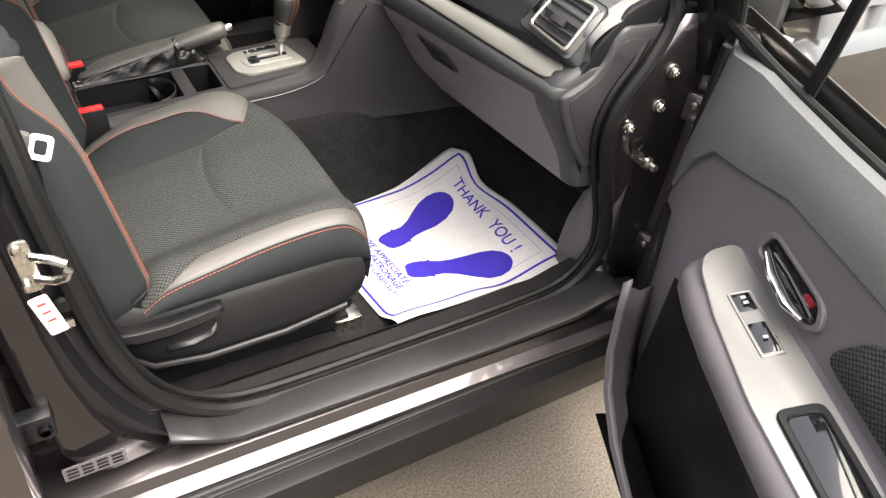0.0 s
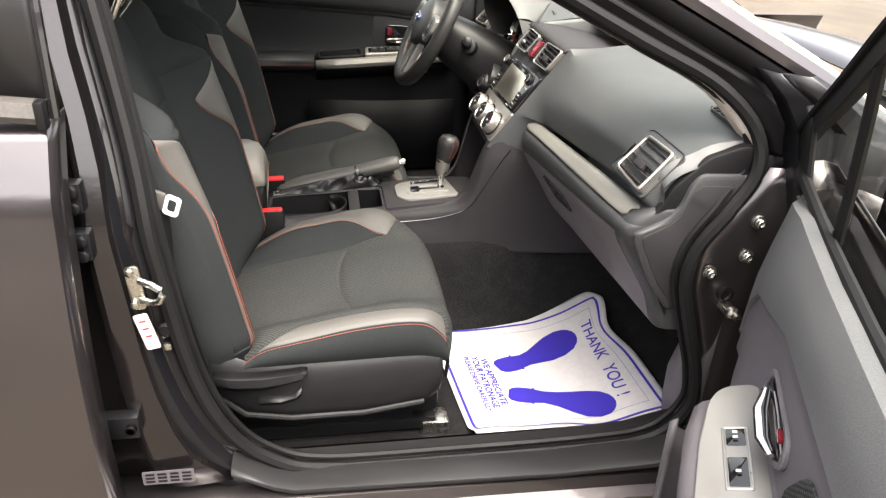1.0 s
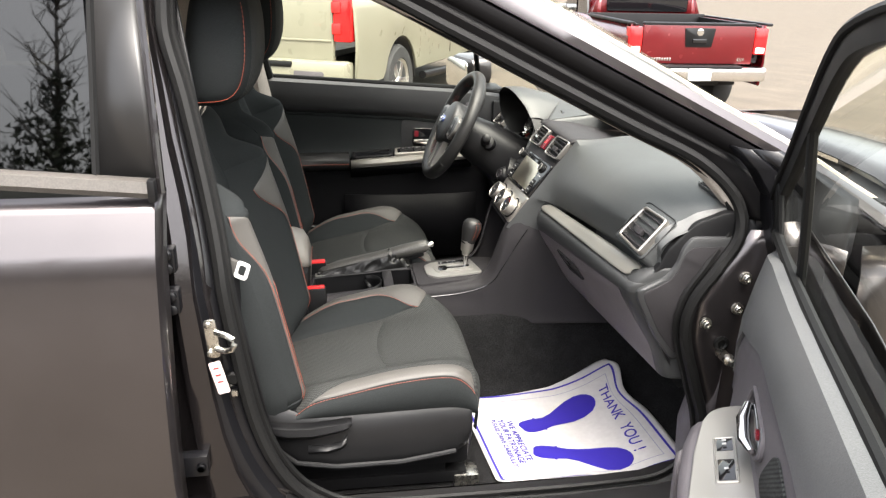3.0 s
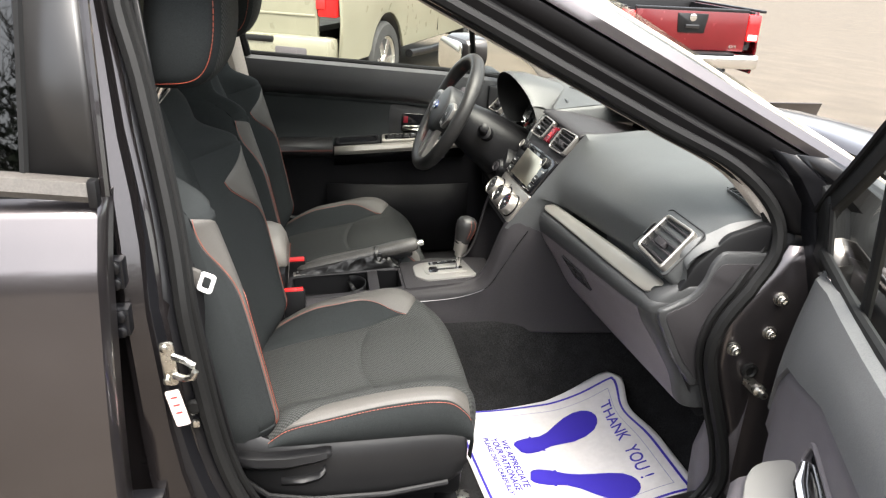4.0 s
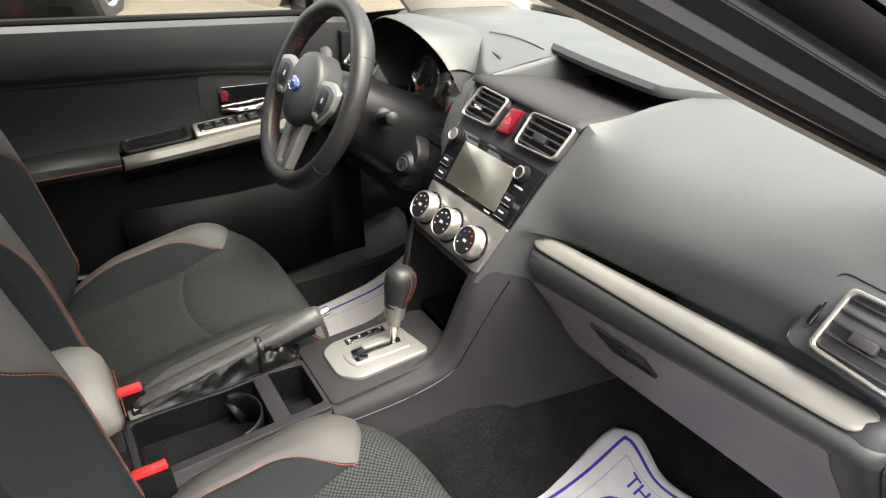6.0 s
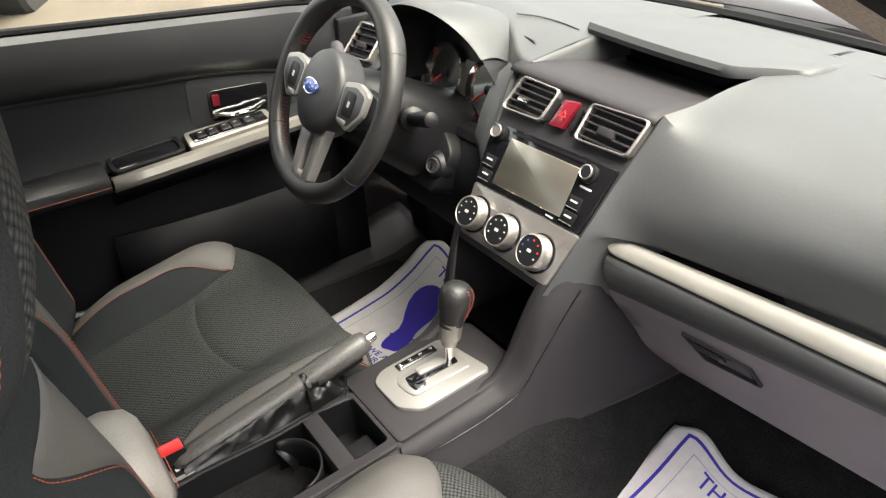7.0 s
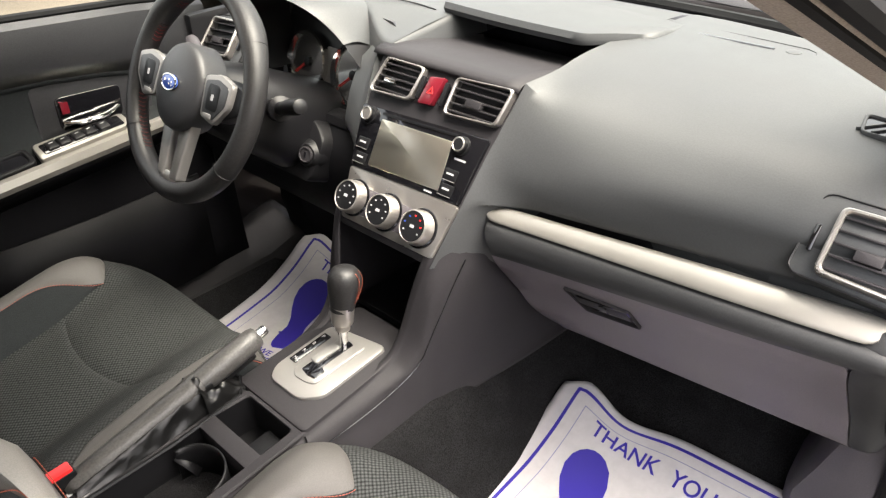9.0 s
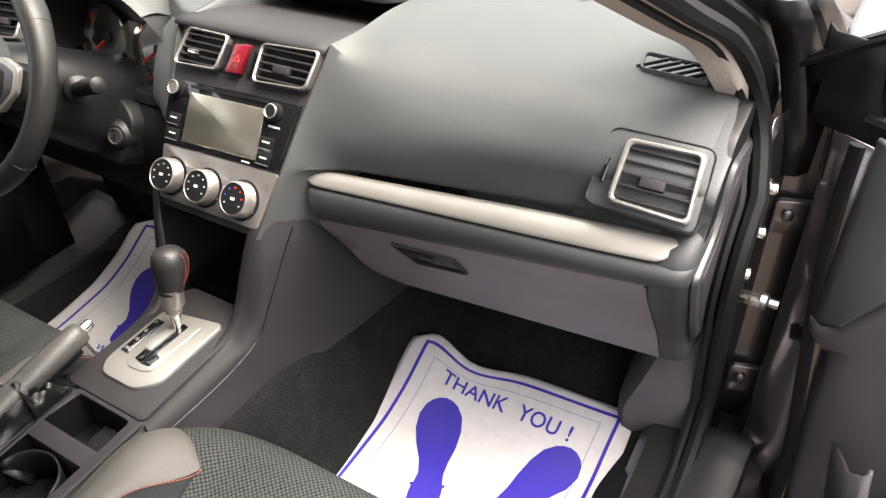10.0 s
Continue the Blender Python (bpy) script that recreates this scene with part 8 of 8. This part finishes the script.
def truck_wheel(parent, m, x, y, r, rim):
    side = 1 if y > 0 else -1
    wm = m @ Matrix.Translation((x, y, r)) @ frame_at((0, 0, 0), (1, 0, 0), (0, 0, -side))
    w = part("wheel", lathe([(r * 0.62, -0.13), (r * 0.93, -0.13), (r, -0.09), (r, 0.09), (r * 0.93, 0.13), (r * 0.66, 0.13), (r * 0.62, 0.10)], wm, 36), TYRE, parent, "black tyre")
    part("rim", lathe([(r * 0.62, 0.02), (r * 0.64, 0.125), (r * 0.58, 0.11), (r * 0.5, 0.05)], wm, 32), rim, w)
    for k in range(6):
        a = 2 * math.pi * k / 6
        part("spoke", box((0.03, -0.045, 0.06), (r * 0.60, 0.045, 0.105), 0.012, m=wm @ pose(0, 0, 0, 0, 0, math.degrees(a))), rim, w)
    part("hub", lathe([(0.07, 0.06), (0.07, 0.115), (0.05, 0.125)], wm, 20), rim, w)


def arch_side(m, y, top, length, wheels, r, low, belt):
    """One flank of a truck with its wheel arches cut."""
    rows = []
    n = 90
    for i in range(n + 1):
        x = length * i / n
        zb = low
        for wx in wheels:
            d = abs(x - wx)
            if d < r * 1.22:
                zb = max(zb, r + math.sqrt((r * 1.22) ** 2 - d * d))
        s = 1 if y > 0 else -1
        rows.append([m @ V(x, y - s * 0.02, zb), m @ V(x, y, zb + 0.01), m @ V(x, y + s * 0.02, lin(zb, belt, 0.5)), m @ V(x, y, belt - 0.03), m @ V(x, y - s * 0.03, top(x))])
    return grid(rows)


def build_white_truck():
    m = truck_pose(-1.164, 5.582, -0.071, 1.12)
    t = thing("white_pickup_truck", m @ V(2.9, 0, 0), "cream white pickup truck parked with red tail lamps", "pickup truck")
    L, hw = 5.85, 0.99
    top = lambda x: 1.42 if x < 2.1 else 1.30
    for s in (1, -1):
        part("side_panel", arch_side(m, hw * s, top, L, (1.25, 4.9), 0.41, 0.52, 1.25), WHITEPAINT, t, "cream white body side", solid=0.01)
        part("arch_liner", grid([[m @ V(1.25 + 0.5 * math.cos(a), y * s, 0.41 + 0.5 * math.sin(a)) for y in (0.97, 0.55)] for a in [math.pi * k / 14 for k in range(15)]]), DARKPL, t, solid=0.01)
        part("arch_liner", grid([[m @ V(4.9 + 0.5 * math.cos(a), y * s, 0.41 + 0.5 * math.sin(a)) for y in (0.97, 0.55)] for a in [math.pi * k / 14 for k in range(15)]]), DARKPL, t, solid=0.01)
        for wx in (1.25, 4.9):
            truck_wheel(t, m, wx, 0.86 * s, 0.41, ALLOY)
        part("running_board", tube([m @ V(1.95, 1.0 * s, 0.42), m @ V(2.6, 1.03 * s, 0.40), m @ V(4.2, 1.03 * s, 0.40)], 0.045, 10), DARKPL, t, "black running board")
        part("mud_flap", box((0.74, 0.70 * s - 0.15, 0.25), (0.76, 0.70 * s + 0.15, 0.65), m=m), DARKPL, t)
        # tail lamp wrapping the corner
        lamp = part("tail_lamp", box((-0.035, 0.80 * s - 0.001 if s > 0 else -0.985, 0.93), (0.16, 0.985 if s > 0 else -0.80, 1.36), 0.03, m=m), TAILRED, t, "red tail lamp")
        for z in (1.24, 1.05):
            part("lamp_cell", box((-0.045, 0.84 * s - 0.045, z - 0.05), (-0.030, 0.84 * s + 0.045, z + 0.05), 0.012, m=m), REDPL, lamp)
        # cab pillars and windows
        for x0, x1 in ((2.35, 2.95), (3.05, 3.75)):
            part("side_window", slab(fillet([(x0, 1.32), (x1, 1.32), (x1 - (0.35 if x1 > 3.5 else 0.02), 1.72), (x0 + 0.06, 1.74)], 0.05), m @ frame_at((0, 0.90 * s, 0), (1, 0, 0), (0, 0, 1)) if s < 0 else m @ frame_at((0, 0.90, 0), (1, 0, 0), (0, 0, 1)), 0.04), GLOSS, t, "dark side window")
        part("fuel_door" if s > 0 else "door_line", box((3.0, hw * s - 0.012, 0.60), (3.012, hw * s + 0.022 * s, 1.28), m=m), DARKPL, t)
    tail = part("tailgate", box((-0.03, -0.80, 0.745), (0.04, 0.80, 1.40), 0.03, m=m), WHITEPAINT, t, "cream white tailgate")
    part("tailgate_handle", box((-0.05, -0.14, 1.22), (-0.02, 0.14, 1.32), 0.015, m=m), DARKPL, tail)
    part("tailgate_crease", box((-0.04, -0.78, 0.93), (-0.025, 0.78, 0.95), 0.006, m=m), WHITEPAINT, tail)
    em = m @ frame_at((-0.05, 0.0, 1.12), (0, -1, 0), (0, 0, 1))
    part("emblem", slab(fillet([(-0.11, -0.03), (-0.04, -0.03), (-0.03, -0.055), (0.05, -0.055), (0.04, -0.03), (0.11, -0.03), (0.10, 0.03), (0.03, 0.03), (0.025, 0.055), (-0.05, 0.055), (-0.045, 0.03), (-0.12, 0.03)], 0.006), em, 0.02, 0.004), material("gold emblem", (0.65, 0.42, 0.10), 0.3, metal=0.8), tail, "gold emblem shape")
    bum = part("rear_bumper", box((-0.20, -0.98, 0.50), (0.05, 0.98, 0.76), 0.05, m=m), WHITEPAINT, t, "cream painted rear bumper")
    part("bumper_pad", box((-0.215, -0.45, 0.70), (-0.02, 0.45, 0.755), 0.02, m=m), DARKPL, bum)
    for s in (1, -1):
        part("bumper_step", box((-0.212, 0.62 * s - 0.16, 0.53), (-0.10, 0.62 * s + 0.16, 0.68), 0.03, m=m), LOWER, bum)
    part("bed_floor", box((0.0, -0.80, 0.80), (2.1, 0.80, 0.85), m=m), DARKPL, t)
    part("bed_front", box((2.05, -0.95, 0.85), (2.12, 0.95, 1.45), 0.02, m=m), WHITEPAINT, t)
    part("underbody", box((0.3, -0.6, 0.45), (5.5, 0.6, 0.75), 0.05, m=m), DARKPL, t)
    rows = []
    for x, z, w in ((2.15, 1.28, 0.95), (2.22, 1.70, 0.80), (2.5, 1.86, 0.74), (3.2, 1.87, 0.74), (3.55, 1.80, 0.76), (4.05, 1.32, 0.92)):
        rows.append([m @ V(x, y * w, z - 0.05 * abs(y) ** 3) for y in (-1, -0.6, 0, 0.6, 1)])
    part("cab", grid(rows), WHITEPAINT, t, "cream white cab roof", solid=0.02)
    for s in (1, -1):
        part("cab_side", grid([[m @ V(x, lin(0.96, 0.78, k) * s, lin(1.28, z, k)) for k in (0, 0.5, 1)] for x, z in ((2.15, 1.30), (2.22, 1.68), (2.5, 1.82), (3.2, 1.83), (3.55, 1.76), (4.05, 1.30))]), WHITEPAINT, t, solid=0.015)
    part("rear_window", box((2.13, -0.65, 1.45), (2.16, 0.65, 1.72), 0.03, m=m), GLOSS, t, "dark cab rear window")
    part("hood", grid([[m @ V(x, y, z - 0.04 * abs(y)) for y in (-0.95, -0.4, 0, 0.4, 0.95)] for x, z in ((4.0, 1.34), (4.8, 1.33), (5.6, 1.24), (5.85, 1.10))]), WHITEPAINT, t, "cream white bonnet", solid=0.02)
    part("grille", box((5.8, -0.9, 0.55), (5.9, 0.9, 1.12), 0.04, m=m), CHROME, t)


build_white_truck()


def build_red_truck():
    m = truck_pose(4.119, 7.162, -0.263, 1.511)
    t = thing("red_pickup_truck", m @ V(2.6, 0, 0), "deep red pickup truck parked with empty bed", "pickup truck")
    L, hw = 5.2, 0.90
    top = lambda x: 1.20
    for s in (1, -1):
        part("side_panel", arch_side(m, hw * s, top, L, (1.1, 4.3), 0.37, 0.45, 1.05), REDPAINT, t, "deep red body side", solid=0.01)
        for wx in (1.1, 4.3):
            truck_wheel(t, m, wx, 0.78 * s, 0.37, ALLOY)
        for wx in (1.1, 4.3):
            part("arch_liner", grid([[m @ V(wx + 0.45 * math.cos(a), y * s, 0.37 + 0.45 * math.sin(a)) for y in (0.88, 0.5)] for a in [math.pi * k / 14 for k in range(15)]]), DARKPL, t, solid=0.01)
        lamp = part("tail_lamp", box((-0.03, min(0.73 * s, 0.905 * s), 0.84), (0.14, max(0.73 * s, 0.905 * s), 1.17), 0.03, m=m), TAILRED, t, "red tail lamp")
        part("reverse_lamp", box((-0.04, 0.815 * s - 0.06, 0.86), (-0.025, 0.815 * s + 0.06, 0.93), 0.01, m=m), WHITEPL, lamp)
        part("bed_rail", box((0.0, hw * s - 0.06, 1.19), (1.95, hw * s + 0.02, 1.225), 0.012, m=m), DARKPL, t, "black bed rail cap")
        part("bed_inner", box((0.02, 0.80 * s - 0.02, 0.78), (1.9, 0.80 * s + 0.02, 1.2), m=m), DARKPL, t)
        part("side_window", slab(fillet([(2.15, 1.15), (2.75, 1.15), (2.75, 1.55), (2.30, 1.56)], 0.05), m @ frame_at((0, 0.83 * s, 0), (1, 0, 0), (0, 0, 1)), 0.03), GLOSS, t, "dark side window")
        part("side_window", slab(fillet([(2.85, 1.15), (3.7, 1.15), (3.35, 1.52), (2.85, 1.55)], 0.05), m @ frame_at((0, 0.83 * s, 0), (1, 0, 0), (0, 0, 1)), 0.03), GLOSS, t, "dark side window")
        part("door_mirror", box((3.45, 0.92 * s - 0.10, 1.12), (3.58, 0.92 * s + 0.12, 1.30), 0.04, m=m), CHROME, t, "chrome door mirror")
    tail = part("tailgate", box((-0.03, -0.73, 0.72), (0.04, 0.73, 1.20), 0.025, m=m), REDPAINT, t, "deep red tailgate")
    part("tailgate_cap", box((-0.035, -0.73, 1.19), (0.05, 0.73, 1.225), 0.012, m=m), DARKPL, tail)
    tm = m @ frame_at((-0.032, 0.0, 1.06), (0, -1, 0), (0, 0, 1))
    part("handle_panel", slab(fillet([(-0.17, -0.13), (0.17, -0.13), (0.20, 0.10), (-0.20, 0.10)], 0.02), tm @ pose(0, 0, 0.008), 0.02, 0.004), DARKPL, tail, "black tailgate handle panel")
    part("emblem", lathe([(0.045, 0), (0.045, 0.008), (0.03, 0.010)], tm @ pose(0, 0.05, 0.008), 24), CHROME, tail, "round chrome emblem")
    part("handle", box((-0.09, -0.08, 0.0), (0.09, -0.03, 0.02), 0.008, m=tm @ pose(0, 0, 0.006)), GLOSS, tail)
    for i in range(8):
        part("letter_bar", box((-0.60 + 0.034 * i, -0.30, 0), (-0.578 + 0.034 * i, -0.265, 0.006), 0.002, m=tm), CHROME, tail)
    part("badge_print", words("4X4", 0.06, tm @ pose(0.52, -0.30, 0.003), 1.0, 0.002), CHROME, tail)
    bum = part("rear_bumper", box((-0.18, -0.88, 0.52), (0.04, 0.88, 0.70), 0.04, m=m), CHROME, t, "chrome rear bumper")
    part("bumper_pad", box((-0.19, -0.55, 0.675), (-0.02, 0.55, 0.715), 0.015, m=m), DARKPL, bum)
    pl = part("licence_plate", box((-0.20, -0.15, 0.53), (-0.185, 0.15, 0.68), 0.006, m=m), WHITEPL, bum, "white number plate")
    part("plate_bar", box((-0.206, -0.10, 0.57), (-0.199, 0.10, 0.62), m=m), BLUEGREY, pl)
    part("bed_floor", box((0.0, -0.80, 0.74), (1.95, 0.80, 0.80), m=m), DARKPL, t, "black bed liner")
    part("bed_front", box((1.92, -0.88, 0.74), (1.98, 0.88, 1.24), 0.015, m=m), DARKPL, t)
    part("underbody", box((0.3, -0.5, 0.40), (5.0, 0.5, 0.70), 0.05, m=m), DARKPL, t)
    rows = []
    for x, z, w in ((1.99, 1.12, 0.88), (2.05, 1.55, 0.74), (2.3, 1.70, 0.68), (3.0, 1.72, 0.68), (3.3, 1.66, 0.70), (3.9, 1.14, 0.86)):
        rows.append([m @ V(x, y * w, z - 0.05 * abs(y) ** 3) for y in (-1, -0.6, 0, 0.6, 1)])
    part("cab", grid(rows), REDPAINT, t, "deep red cab", solid=0.02)
    for s in (1, -1):
        part("cab_side", grid([[m @ V(x, lin(0.88, 0.70, k) * s, lin(1.10, z, k)) for k in (0, 0.5, 1)] for x, z in ((1.99, 1.12), (2.05, 1.52), (2.3, 1.66), (3.0, 1.68), (3.3, 1.62), (3.9, 1.12))]), REDPAINT, t, solid=0.015)
    part("rear_window", box((1.985, -0.62, 1.26), (2.02, 0.62, 1.56), 0.03, m=m), GLOSS, t, "dark cab rear window")
    part("hood", grid([[m @ V(x, y, z - 0.04 * abs(y)) for y in (-0.86, -0.4, 0, 0.4, 0.86)] for x, z in ((3.85, 1.16), (4.5, 1.12), (5.1, 0.98))]), REDPAINT, t, "deep red bonnet", solid=0.02)
    part("nose", box((5.05, -0.85, 0.45), (5.2, 0.85, 0.98), 0.05, m=m), REDPAINT, t)


build_red_truck()


# ---- trees behind the camera, seen mirrored in the rear window ----
def build_trees():
    rng = random.Random(7)
    for k, (x, y, h) in enumerate(((-8.5, -15, 7.5), (-6.2, -16, 8.2), (-4.2, -15.5, 7.0), (-2.0, -16, 7.6), (-10.6, -15.5, 8.0), (-12.8, -16, 7.4), (-15.0, -16.5, 8.0), (1.5, -18, 8.0), (5.5, -19, 8.5))):
        t = thing("tree", (x, y, 0), "bare tree with dark evergreen undergrowth at the lot's edge", "tree", "trees at the edge of the lot")
        bm = bmesh.new()
        tube([V(x, y, 0), V(x + rng.uniform(-0.2, 0.2), y, h * 0.5), V(x + rng.uniform(-0.4, 0.4), y, h)], [0.16, 0.09, 0.015], 8, bm=bm)
        for i in range(60):
            z0 = rng.uniform(0.22, 0.95) * h
            a, l = rng.uniform(0, 6.28), rng.uniform(0.8, 2.2) * (1.15 - z0 / h)
            p0 = V(x, y, z0)
            p1 = p0 + V(math.cos(a) * l * 0.6, math.sin(a) * l * 0.6, l * 0.5)
            p2 = p0 + V(math.cos(a + 0.3) * l, math.sin(a + 0.3) * l, l * 1.1)
            tube([p0, p1, p2], [0.035, 0.02, 0.004], 5, bm=bm)
            for j in range(4):
                q0 = p1.lerp(p2, rng.random())
                tube([q0, q0 + V(rng.uniform(-0.5, 0.5), rng.uniform(-0.5, 0.5), rng.uniform(0.2, 0.7))], [0.010, 0.003], 4, bm=bm)
        part("trunk", bm, BARK, t, "bare grey branches")
        bm = bmesh.new()
        for i in range(5200):
            a, r = rng.uniform(0, 6.28), rng.uniform(0, 2.3) ** 1.0
            z = rng.uniform(0.0, 1.0) ** 1.2 * h * 0.70 * (1.1 - 0.25 * r)
            c = V(x + r * math.cos(a), y + r * math.sin(a), max(0.05, z))
            s = rng.uniform(0.05, 0.15)
            d = [V(rng.uniform(-1, 1), rng.uniform(-1, 1), rng.uniform(-1, 1)) * s for _ in range(4)]
            v = [bm.verts.new(c + e) for e in d]
            bm.faces.new(v[:3])
            bm.faces.new(v[1:])
        part("crown", bm, FOLIAGE, t, "dark evergreen foliage")


build_trees()
